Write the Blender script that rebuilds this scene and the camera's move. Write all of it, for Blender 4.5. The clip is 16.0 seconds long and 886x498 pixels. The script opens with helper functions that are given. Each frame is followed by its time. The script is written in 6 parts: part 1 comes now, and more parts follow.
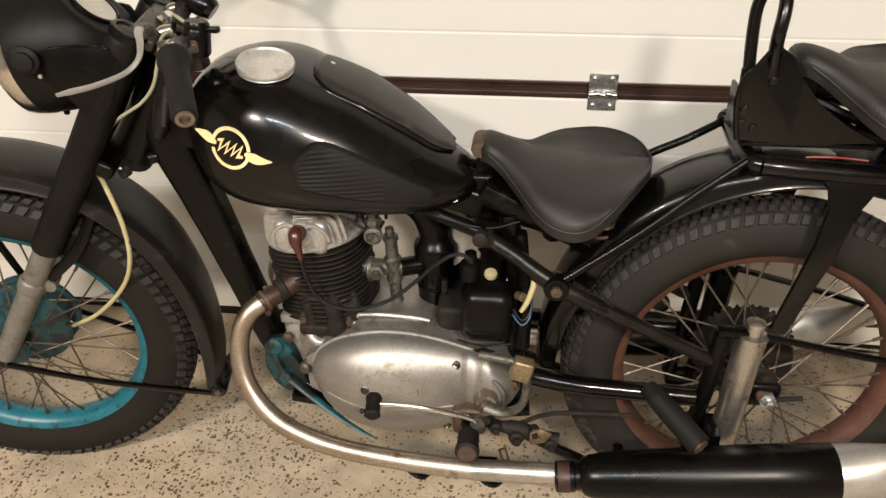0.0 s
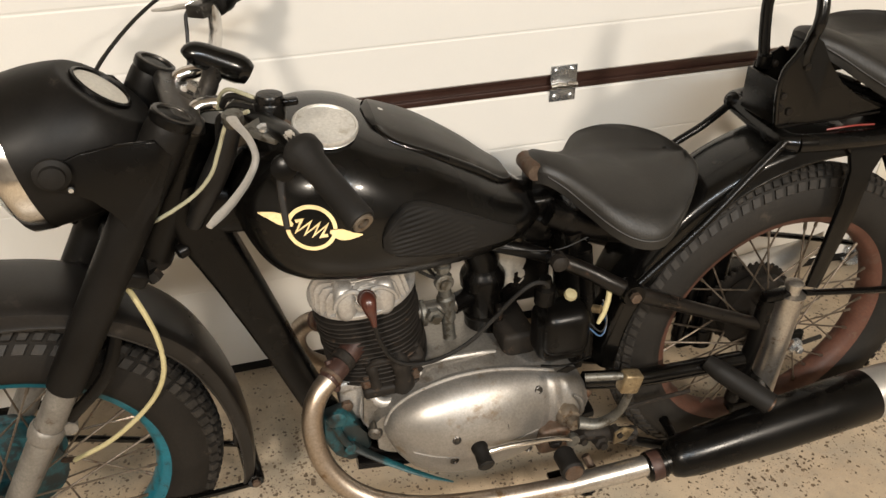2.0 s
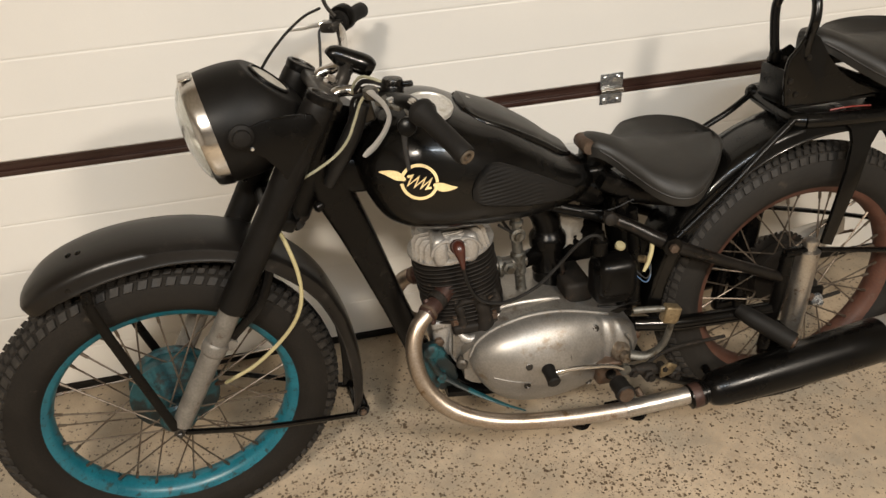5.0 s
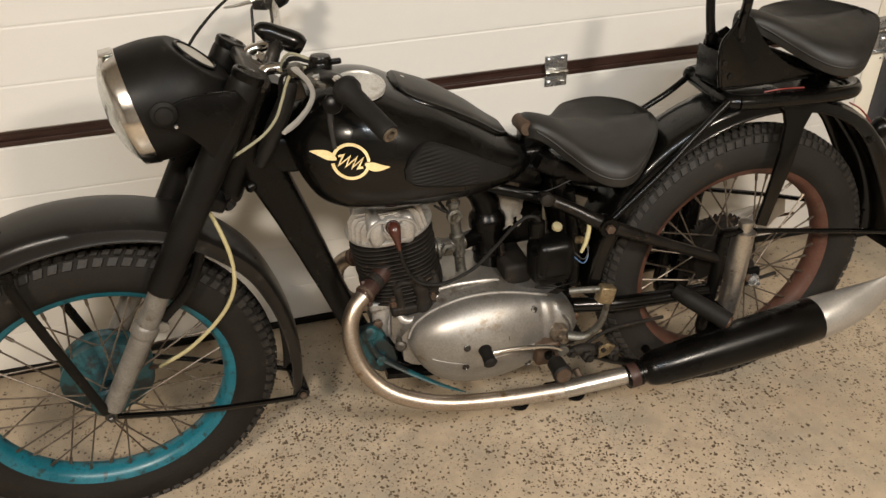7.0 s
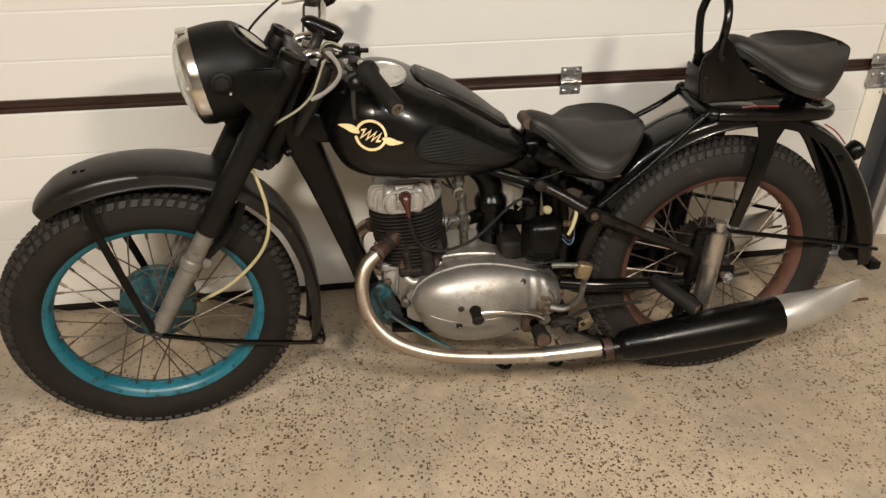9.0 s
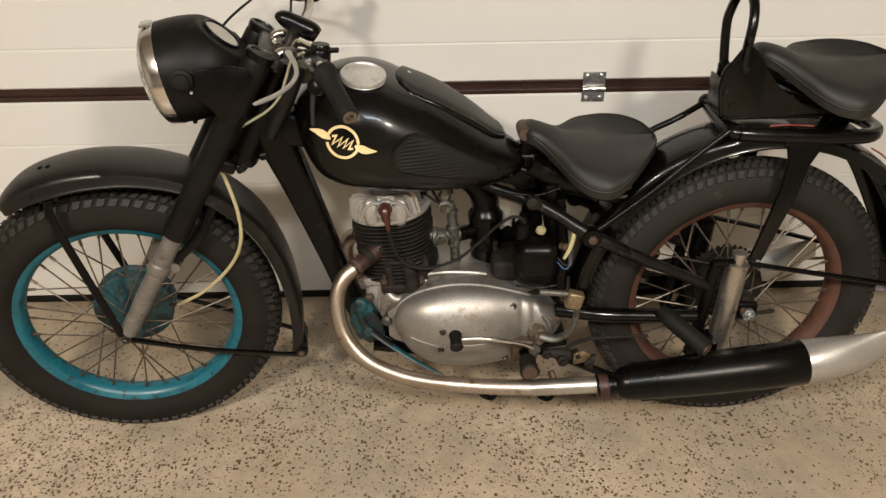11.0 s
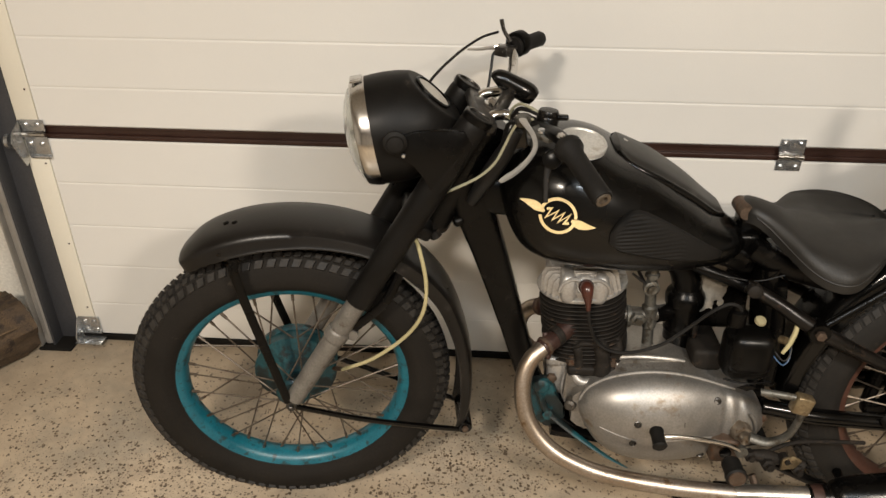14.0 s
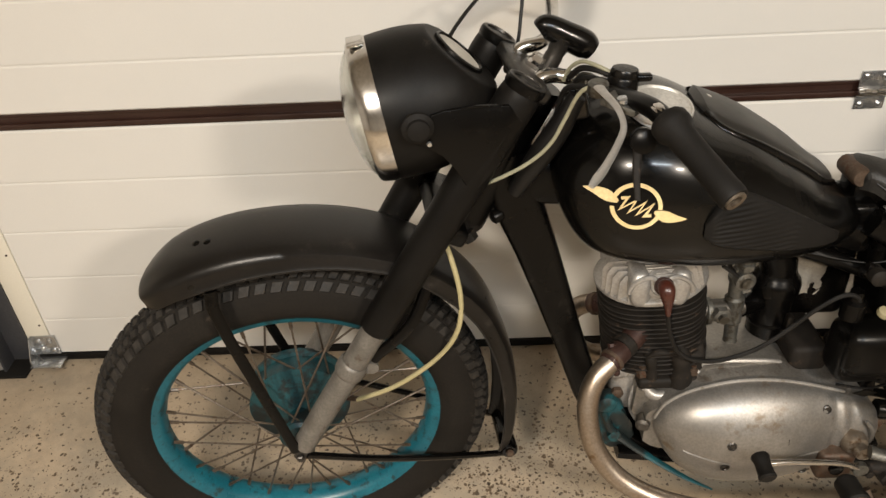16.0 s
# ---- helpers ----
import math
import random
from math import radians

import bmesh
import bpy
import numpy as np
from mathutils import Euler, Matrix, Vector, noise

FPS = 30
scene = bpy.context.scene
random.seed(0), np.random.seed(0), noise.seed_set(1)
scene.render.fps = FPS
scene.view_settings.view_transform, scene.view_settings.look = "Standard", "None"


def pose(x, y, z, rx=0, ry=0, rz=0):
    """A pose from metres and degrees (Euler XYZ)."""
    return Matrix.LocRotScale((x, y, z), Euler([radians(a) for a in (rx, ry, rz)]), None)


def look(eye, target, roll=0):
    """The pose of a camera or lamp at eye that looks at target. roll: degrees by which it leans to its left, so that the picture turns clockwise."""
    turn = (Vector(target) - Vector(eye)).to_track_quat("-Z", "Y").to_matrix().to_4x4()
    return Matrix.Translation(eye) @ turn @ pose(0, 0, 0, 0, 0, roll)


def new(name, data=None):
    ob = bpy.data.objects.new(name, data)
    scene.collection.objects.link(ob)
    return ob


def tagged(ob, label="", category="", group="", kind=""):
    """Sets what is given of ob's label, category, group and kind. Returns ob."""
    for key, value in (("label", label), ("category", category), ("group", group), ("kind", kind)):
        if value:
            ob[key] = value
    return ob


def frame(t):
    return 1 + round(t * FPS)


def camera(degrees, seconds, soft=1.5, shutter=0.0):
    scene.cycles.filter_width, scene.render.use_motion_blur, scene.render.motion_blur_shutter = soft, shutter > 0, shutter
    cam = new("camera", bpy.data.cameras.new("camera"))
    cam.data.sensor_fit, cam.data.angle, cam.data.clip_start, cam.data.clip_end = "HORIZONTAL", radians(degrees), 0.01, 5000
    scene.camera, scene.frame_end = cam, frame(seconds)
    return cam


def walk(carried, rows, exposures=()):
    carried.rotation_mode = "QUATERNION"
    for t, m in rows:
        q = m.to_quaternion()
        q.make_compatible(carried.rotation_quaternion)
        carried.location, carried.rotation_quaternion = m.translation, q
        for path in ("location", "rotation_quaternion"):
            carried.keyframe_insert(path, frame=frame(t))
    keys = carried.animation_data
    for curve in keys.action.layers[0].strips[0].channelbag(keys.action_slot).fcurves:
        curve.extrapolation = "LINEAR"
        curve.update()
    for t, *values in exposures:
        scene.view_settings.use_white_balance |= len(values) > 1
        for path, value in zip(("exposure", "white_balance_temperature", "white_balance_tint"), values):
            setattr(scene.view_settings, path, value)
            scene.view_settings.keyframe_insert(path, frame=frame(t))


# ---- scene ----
cam = camera(60.6, 16.0)
METRES, EYE, TILT, LEAN, TURN = 2.544, 1.309, -32.93, 0.75, 6.54
ROWS = [
    (0.0, 0.0, 0.0, 0.0, 0.0, 0.0, 0.0),
    (0.5, -0.0409, 0.0358, 0.0264, -0.02, -4.61, 1.17),
    (1.0, -0.073, 0.0853, 0.0622, -2.34, -6.31, 3.46),
    (1.5, -0.1283, 0.0757, 0.0694, -7.1, -4.75, 6.57),
    (2.0, -0.1857, 0.0546, 0.0717, -18.21, -5.06, 11.25),
    (2.5, -0.2058, 0.0092, 0.0598, -22.3, -4.88, 12.22),
    (3.0, -0.2282, -0.049, 0.0243, -19.7, -3.97, 13.73),
    (3.5, -0.2603, -0.0682, 0.0207, -15.42, -2.14, 13.39),
    (6.0, -0.2424, -0.0618, 0.0129, -14.93, -0.55, 11.24),
    (6.5, -0.2398, -0.059, 0.0072, -15.49, -1.71, 11.18),
    (7.0, -0.2272, -0.0638, 0.007, -16.39, -2.08, 12.1),
    (7.5, -0.2285, -0.0709, 0.0022, -15.91, -2.09, 12.2),
    (8.0, -0.2345, -0.0824, -0.0032, -14.36, -2.09, 10.6),
    (8.5, -0.2354, -0.1281, -0.0234, -12.95, -1.0, 9.06),
    (9.0, -0.2175, -0.1693, -0.0409, -12.28, 0.03, 7.18),
    (11.5, -0.1273, -0.1177, -0.0186, -4.77, 0.37, 2.68),
    (12.0, -0.1519, -0.1019, -0.0056, -4.65, 1.44, 1.91),
    (12.5, -0.196, -0.0871, 0.0099, -4.3, 2.32, 2.14),
    (13.0, -0.2261, -0.0771, 0.0136, -2.96, 2.5, 1.33),
    (13.5, -0.233, -0.0705, 0.0163, -2.26, 2.36, 0.6),
    (14.0, -0.231, -0.0681, 0.0174, -2.19, 2.29, 0.54),
    (14.5, -0.231, -0.0674, 0.0175, -2.61, 2.19, 1.02),
    (15.0, -0.2378, -0.0583, 0.0178, -3.48, 1.42, 2.31),
    (15.5, -0.2482, -0.0197, 0.0251, -4.15, -1.09, 3.82),
    (16.0, -0.2625, 0.0644, 0.0677, -4.3, -2.84, 4.98),
]
EDGES = [
    (3.7, -0.6724, -0.1608, 1.4450, -10.095, -33.886, -4.770),
    (5.8, -0.5991, -0.1846, 1.4336, -10.351, -32.092, -3.009),
    (9.2, -0.4592, -0.4833, 1.4578, -7.287, -31.868, 0.747),
    (11.3, -0.2685, -0.3255, 1.4330, 0.713, -32.698, -0.815),
]


def aimed(x, y, z, yaw, pitch, roll):
    """A camera pose from its place, yaw to the left of +y, pitch and roll in degrees."""
    a, b = radians(yaw), radians(pitch)
    return look((x, y, z), (x - math.sin(a) * math.cos(b), y + math.cos(a) * math.cos(b), z + math.sin(b)), roll)


path = [(t, pose(0, 0, EYE, TILT, LEAN, TURN) @ pose(METRES * x, METRES * y, METRES * z, 90 + pitch, roll, yaw)) for t, x, y, z, yaw, pitch, roll in ROWS]
path += [(t, aimed(*rest)) for t, *rest in EDGES]
walk(cam, sorted(path, key=lambda row: row[0]), exposures=[(0.0, 0.26), (0.5, 0.24), (1.5, 0.28), (3.0, 0.13), (3.7, 0.06), (6.0, -0.04), (9.0, -0.06), (12.0, -0.14), (14.5, -0.16), (15.5, -0.10), (16.0, -0.06)])

# ---- world and lights ----
world = bpy.data.worlds.new("room_air")
scene.world = world
world.use_nodes = True
world.node_tree.nodes["Background"].inputs[0].default_value = (1.0, 0.93, 0.84, 1)
world.node_tree.nodes["Background"].inputs[1].default_value = 0.12
scene.view_settings.exposure = 0.0


def ceiling_lamp(name, x, y, z, sx, sy, watts, colour):
    """A flat ceiling lamp that shines down."""
    data = bpy.data.lights.new(name + "_glow", "AREA")
    data.shape, data.size, data.size_y, data.energy, data.color = "RECTANGLE", sx, sy, watts, colour
    lamp = new(name + "_glow", data)
    lamp.matrix_world = pose(x, y, z - 0.03)
    return lamp


LAMPS = [
    (0.90, -1.40, 2.55, 0.34, 0.34, 131, (1.0, 0.88, 0.74)),
    (-1.40, -1.20, 2.55, 0.30, 0.30, 126, (1.0, 0.88, 0.74)),
    (-0.20, -1.00, 2.55, 1.20, 0.12, 54, (0.82, 0.92, 1.0)),
]
for lx, ly, lz, sx, sy, watts, tint in LAMPS:
    ceiling_lamp("ceiling_lamp", lx, ly, lz, sx, sy, watts, tint)

# ---- materials ----
def surface(name, a, b, rough=(0.4, 0.6), metal=0.0, scale=18.0, fine=240.0, bump=0.15, coat=0.0, spot=None, spots=0.0, spot_scale=30.0, spec=0.5, bump_mm=0.4, grainy=1.0, ribs=0.0):
    """A worn surface: two colours mixed by a coarse noise, grain by a fine one, and spots of a third colour (rust, chips, dust)."""
    m = bpy.data.materials.new(name)
    m.use_nodes = True
    nt = m.node_tree
    bsdf = nt.nodes["Principled BSDF"]
    co = nt.nodes.new("ShaderNodeTexCoord").outputs["Object"]

    def noisy(size, detail=4.0, roughness=0.6):
        n = nt.nodes.new("ShaderNodeTexNoise")
        n.inputs["Scale"].default_value, n.inputs["Detail"].default_value, n.inputs["Roughness"].default_value = size, detail, roughness
        nt.links.new(co, n.inputs["Vector"])
        return n.outputs["Fac"]

    def ramp(fac, lo, hi):
        r = nt.nodes.new("ShaderNodeMapRange")
        r.inputs[1].default_value, r.inputs[2].default_value = lo, hi
        nt.links.new(fac, r.inputs[0])
        return r.outputs[0]

    def mixed(fac, x, y):
        n = nt.nodes.new("ShaderNodeMix")
        n.data_type = "RGBA"
        nt.links.new(fac, n.inputs[0])
        for slot, v in ((6, x), (7, y)):
            if isinstance(v, tuple):
                n.inputs[slot].default_value = (*v, 1)
            else:
                nt.links.new(v, n.inputs[slot])
        return n.outputs[2]

    coarse, grain = noisy(scale), noisy(fine, 2.0)
    col = mixed(ramp(coarse, 0.3, 0.7), a, b)
    dark = tuple(v * (1 - 0.3 * grainy) for v in a)
    grained = mixed(ramp(grain, 0.25, 0.95), col, dark)
    out = grained
    if spots:
        patch = ramp(noisy(spot_scale, 6.0, 0.7), 0.72 - 0.5 * spots, 0.80 - 0.5 * spots)
        out = mixed(patch, grained, spot)
    nt.links.new(out, bsdf.inputs["Base Color"])
    rr = nt.nodes.new("ShaderNodeMapRange")
    rr.inputs[1].default_value, rr.inputs[2].default_value = 0.3, 0.7
    rr.inputs[3].default_value, rr.inputs[4].default_value = rough
    nt.links.new(coarse, rr.inputs[0])
    nt.links.new(rr.outputs[0], bsdf.inputs["Roughness"])
    bsdf.inputs["Metallic"].default_value = metal
    bsdf.inputs["Specular IOR Level"].default_value = spec
    if coat:
        bsdf.inputs["Coat Weight"].default_value, bsdf.inputs["Coat Roughness"].default_value = coat, 0.09
    if bump:
        bp = nt.nodes.new("ShaderNodeBump")
        bp.inputs["Strength"].default_value, bp.inputs["Distance"].default_value = bump, bump_mm / 1000
        nt.links.new(grain, bp.inputs["Height"])
        nt.links.new(bp.outputs[0], bsdf.inputs["Normal"])
    if ribs:
        # Fine moulded ribs across the surface, a little wavy.
        wave = nt.nodes.new("ShaderNodeTexWave")
        wave.bands_direction = "X"
        wave.inputs["Scale"].default_value, wave.inputs["Distortion"].default_value, wave.inputs["Detail Scale"].default_value = ribs, 0.6, 0.4
        nt.links.new(co, wave.inputs["Vector"])
        rp = nt.nodes.new("ShaderNodeBump")
        rp.inputs["Strength"].default_value, rp.inputs["Distance"].default_value = 0.13, 0.0006
        nt.links.new(wave.outputs["Fac"], rp.inputs["Height"])
        nt.links.new(bp.outputs[0], rp.inputs["Normal"])
        nt.links.new(rp.outputs[0], bsdf.inputs["Normal"])
    return m


BLACK = surface("black_paint", (0.0014, 0.0012, 0.0011), (0.0030, 0.0027, 0.0023), (0.20, 0.36), scale=9, spec=0.17, spot=(0.010, 0.0085, 0.007), spots=0.22, spot_scale=14, bump=0.1)
WORNBLACK = surface("worn_black_frame_paint", (0.0028, 0.0023, 0.0019), (0.0085, 0.0066, 0.0052), (0.24, 0.40), scale=24, spec=0.28, spot=(0.040, 0.024, 0.016), spots=0.26, spot_scale=26, bump=0.3)
GLOSS = surface("black_enamel", (0.0012, 0.0011, 0.0010), (0.0030, 0.0027, 0.0023), (0.16, 0.30), scale=7, spec=0.20, spot=(0.006, 0.0052, 0.0044), spots=0.16, spot_scale=12, bump=0.06, coat=0.22)
DUSTY = surface("dusty_black_paint", (0.0038, 0.0033, 0.0028), (0.0078, 0.0068, 0.0058), (0.38, 0.54), scale=11, spec=0.14, spot=(0.026, 0.022, 0.018), spots=0.18, spot_scale=22, bump=0.15)
GUARDPAINT = surface("dusty_mudguard_paint", (0.0048, 0.0041, 0.0035), (0.0105, 0.0089, 0.0076), (0.24, 0.40), scale=8, spec=0.30, spot=(0.021, 0.0175, 0.0148), spots=0.22, spot_scale=16, bump=0.12)
LIDGREY = surface("dust_greyed_lid_paint", (0.014, 0.013, 0.0115), (0.030, 0.028, 0.025), (0.34, 0.48), scale=13, spec=0.4, spot=(0.050, 0.046, 0.040), spots=0.22, spot_scale=20, bump=0.12)
RUBBER = surface("black_rubber", (0.0046, 0.0040, 0.0034), (0.0095, 0.0081, 0.0066), (0.55, 0.75), spec=0.2, scale=14, bump=0.25, spot=(0.028, 0.0225, 0.017), spots=0.12, spot_scale=25)
TYRE = surface("dusty_tyre_rubber", (0.009, 0.0074, 0.0058), (0.017, 0.0142, 0.0112), (0.7, 0.9), spec=0.15, scale=12, bump=0.3, spot=(0.042, 0.034, 0.026), spots=0.15, spot_scale=20)
GREYTYRE = surface("grey_dusty_tyre_rubber", (0.0092, 0.0079, 0.0065), (0.0185, 0.0159, 0.0131), (0.6, 0.8), spec=0.22, scale=10, bump=0.3, spot=(0.034, 0.027, 0.020), spots=0.16, spot_scale=20)
TREAD = surface("worn_tread_rubber", (0.008, 0.007, 0.0058), (0.042, 0.036, 0.030), (0.55, 0.8), spec=0.28, scale=60, bump=0.5)
# Lighter than the seat rubber: the saddle edge's highlight, put into the colour.
SEATRIM = surface("seat_edge_highlight", (0.012, 0.0108, 0.0092), (0.026, 0.0235, 0.020), (0.45, 0.6), spec=0.28, scale=40)
LEATHER = surface("black_seat_rubber", (0.0090, 0.0082, 0.0070), (0.0172, 0.0155, 0.0133), (0.44, 0.60), spec=0.40, scale=16, fine=320, bump=0.5, bump_mm=0.8, spot=(0.028, 0.0245, 0.0205), spots=0.18, spot_scale=18, ribs=75.0)
TEAL = surface("teal_paint", (0.003, 0.075, 0.105), (0.007, 0.135, 0.180), (0.26, 0.46), scale=14, spot=(0.008, 0.024, 0.027), spots=0.36, spot_scale=42)
DULLTEAL = surface("dirty_teal_paint", (0.003, 0.034, 0.041), (0.006, 0.080, 0.094), (0.34, 0.6), scale=16, spot=(0.006, 0.010, 0.010), spots=0.52, spot_scale=15)
RUST = surface("rusty_red_paint", (0.058, 0.020, 0.011), (0.105, 0.040, 0.022), (0.5, 0.75), scale=25, spot=(0.07, 0.036, 0.024), spots=0.35, spot_scale=40)
RUSTSTEEL = surface("rusty_steel", (0.055, 0.034, 0.022), (0.12, 0.085, 0.060), (0.45, 0.7), metal=0.5, scale=40, spot=(0.07, 0.032, 0.016), spots=0.4, spot_scale=60)
SPOKE = surface("dull_spoke_steel", (0.085, 0.064, 0.046), (0.22, 0.185, 0.15), (0.3, 0.5), metal=0.75, scale=30, spot=(0.06, 0.03, 0.016), spots=0.32, spot_scale=50)
ALU = surface("cast_aluminium", (0.235, 0.222, 0.204), (0.37, 0.352, 0.326), (0.38, 0.52), metal=0.8, scale=9, spot=(0.20, 0.160, 0.120), spots=0.26, spot_scale=11, bump=0.12, grainy=0.6)
IRON = surface("black_brown_cast_iron", (0.008, 0.0065, 0.005), (0.018, 0.014, 0.0105), (0.6, 0.8), spec=0.2, scale=30, bump=0.5, spot=(0.045, 0.030, 0.020), spots=0.25, spot_scale=45)
WORNSTEEL = surface("worn_dark_steel", (0.030, 0.027, 0.024), (0.085, 0.078, 0.069), (0.26, 0.42), metal=0.7, scale=30, spot=(0.20, 0.19, 0.175), spots=0.20, spot_scale=40)
PALECAP = surface("yellowed_plastic", (0.26, 0.225, 0.125), (0.34, 0.30, 0.18), (0.4, 0.6), scale=30)
DARKALU = surface("oily_cast_aluminium", (0.075, 0.068, 0.058), (0.12, 0.108, 0.092), (0.42, 0.6), metal=0.7, scale=9, spot=(0.045, 0.035, 0.026), spots=0.30, spot_scale=14, bump=0.3)
CASTALU = surface("dull_head_aluminium", (0.33, 0.31, 0.285), (0.46, 0.44, 0.41), (0.36, 0.5), metal=0.6, scale=16, spot=(0.17, 0.145, 0.115), spots=0.26, spot_scale=24, bump=0.3)
CAPALU = surface("bright_cap_aluminium", (0.56, 0.545, 0.51), (0.68, 0.66, 0.62), (0.34, 0.48), metal=0.55, scale=30, spot=(0.40, 0.37, 0.32), spots=0.26, spot_scale=45, bump=0.1)
CASETOP = surface("grey_crankcase_aluminium", (0.24, 0.222, 0.196), (0.34, 0.318, 0.286), (0.34, 0.5), metal=0.8, scale=14, spot=(0.15, 0.125, 0.10), spots=0.26, spot_scale=20, bump=0.3)
RUSTALU = surface("rust_stained_aluminium", (0.17, 0.135, 0.10), (0.30, 0.26, 0.21), (0.35, 0.5), metal=0.75, scale=30, spot=(0.09, 0.055, 0.03), spots=0.36, spot_scale=40, bump=0.2)
ROUGHALU = surface("rough_cast_aluminium", (0.105, 0.102, 0.090), (0.20, 0.192, 0.170), (0.40, 0.6), metal=0.75, scale=25, spot=(0.055, 0.047, 0.035), spots=0.42, spot_scale=50, bump=0.5)
CHROME = surface("worn_chrome", (0.62, 0.60, 0.57), (0.74, 0.73, 0.71), (0.12, 0.24), metal=1.0, scale=12, spot=(0.30, 0.24, 0.18), spots=0.10, spot_scale=60, bump=0.03)
PLATED = surface("dull_plating", (0.40, 0.37, 0.33), (0.56, 0.53, 0.49), (0.26, 0.42), metal=0.95, scale=16, spot=(0.20, 0.15, 0.11), spots=0.26, spot_scale=28, bump=0.06)
CLAMP = surface("oily_red_brown_rust", (0.026, 0.011, 0.008), (0.055, 0.024, 0.016), (0.4, 0.65), metal=0.3, scale=45, bump=0.3)
PIPE = surface("brushed_exhaust_steel", (0.36, 0.285, 0.215), (0.54, 0.505, 0.465), (0.34, 0.48), metal=1.0, scale=5, spot=(0.22, 0.15, 0.09), spots=0.22, spot_scale=22, bump=0.05)
SILVER = surface("silver_paint", (0.42, 0.405, 0.38), (0.52, 0.50, 0.47), (0.32, 0.44), metal=0.75, scale=14, bump=0.05, grainy=0.4)
GREY = surface("grey_fork_paint", (0.115, 0.104, 0.09), (0.19, 0.175, 0.152), (0.36, 0.56), metal=0.3, scale=26, spot=(0.065, 0.048, 0.034), spots=0.24, spot_scale=38, bump=0.25)
ZINC = surface("zinc_steel", (0.50, 0.515, 0.525), (0.62, 0.63, 0.635), (0.20, 0.30), metal=0.88, scale=18, bump=0.05)
TRACKGREY = surface("dark_track_steel", (0.055, 0.056, 0.062), (0.075, 0.076, 0.082), (0.4, 0.55), metal=0.3, scale=8)
BROWNCAP = surface("brown_bakelite", (0.042, 0.011, 0.007), (0.068, 0.019, 0.011), (0.22, 0.4), scale=30)
BRASS = surface("stained_brass", (0.17, 0.125, 0.07), (0.30, 0.235, 0.14), (0.32, 0.5), metal=0.75, scale=40, spot=(0.07, 0.045, 0.028), spots=0.3, spot_scale=70)
CREAM = surface("cream_gold_paint", (0.78, 0.60, 0.30), (0.84, 0.68, 0.38), (0.45, 0.6), scale=30, bump=0.1)
YELLOW = surface("yellowed_cable", (0.38, 0.33, 0.17), (0.46, 0.40, 0.23), (0.4, 0.6), scale=30)
WHITECABLE = surface("off_white_cable", (0.26, 0.25, 0.17), (0.34, 0.33, 0.23), (0.4, 0.6), scale=30)
BLACKCABLE = surface("black_cable", (0.005, 0.0045, 0.004), (0.010, 0.009, 0.008), (0.4, 0.6), spec=0.3, scale=30)
REDCABLE = surface("red_wire", (0.16, 0.018, 0.012), (0.22, 0.03, 0.02), (0.4, 0.6), scale=30)
BLUECABLE = surface("blue_wire", (0.015, 0.05, 0.12), (0.025, 0.075, 0.16), (0.4, 0.6), scale=30)
FACE = surface("pale_dial_face", (0.50, 0.47, 0.41), (0.60, 0.57, 0.50), (0.3, 0.5), scale=40)
DOORWHITE = surface("white_door_steel", (0.665, 0.648, 0.610), (0.695, 0.677, 0.637), (0.38, 0.5), scale=3, fine=600, bump=0.04, grainy=0.1)
DOORCREAM = surface("cream_end_cap", (0.68, 0.64, 0.54), (0.72, 0.68, 0.58), (0.4, 0.5), scale=4, grainy=0.15)
SEAMBROWN = surface("dark_brown_seam", (0.030, 0.013, 0.009), (0.045, 0.020, 0.014), (0.3, 0.45), scale=10)
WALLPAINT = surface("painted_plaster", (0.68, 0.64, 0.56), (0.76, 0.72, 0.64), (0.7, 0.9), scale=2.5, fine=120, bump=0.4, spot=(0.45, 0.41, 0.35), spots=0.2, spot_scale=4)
# Unseen walls and ceiling: tones chosen for bounce and reflections, not known paint.
BOUNCEWALL = surface("unseen_wall_bounce_tone", (0.36, 0.338, 0.305), (0.43, 0.405, 0.365), (0.8, 0.9), scale=2, spot=(0.30, 0.28, 0.25), spots=0.2, spot_scale=3)
BOUNCECEILING = surface("unseen_ceiling_bounce_tone", (0.58, 0.56, 0.52), (0.64, 0.615, 0.57), (0.8, 0.9), scale=2)
SACK = surface("brown_bark_wood", (0.040, 0.024, 0.012), (0.105, 0.068, 0.037), (0.7, 0.9), scale=26, bump=0.8, bump_mm=2.0, spot=(0.02, 0.012, 0.007), spots=0.35, spot_scale=30)
STRAW = surface("dry_wood_fibre", (0.085, 0.054, 0.028), (0.19, 0.128, 0.070), (0.7, 0.9), scale=45, bump=0.4, spot=(0.05, 0.03, 0.017), spots=0.3, spot_scale=30)
PAPER = surface("pale_paper_edges", (0.22, 0.195, 0.16), (0.32, 0.29, 0.24), (0.7, 0.9), scale=60, bump=0.4)


def glass_material():
    m = bpy.data.materials.new("lamp_glass")
    m.use_nodes = True
    b = m.node_tree.nodes["Principled BSDF"]
    b.inputs["Base Color"].default_value = (0.92, 0.93, 0.90, 1)
    b.inputs["Transmission Weight"].default_value = 1.0
    b.inputs["Roughness"].default_value = 0.12
    b.inputs["IOR"].default_value = 1.3
    return m


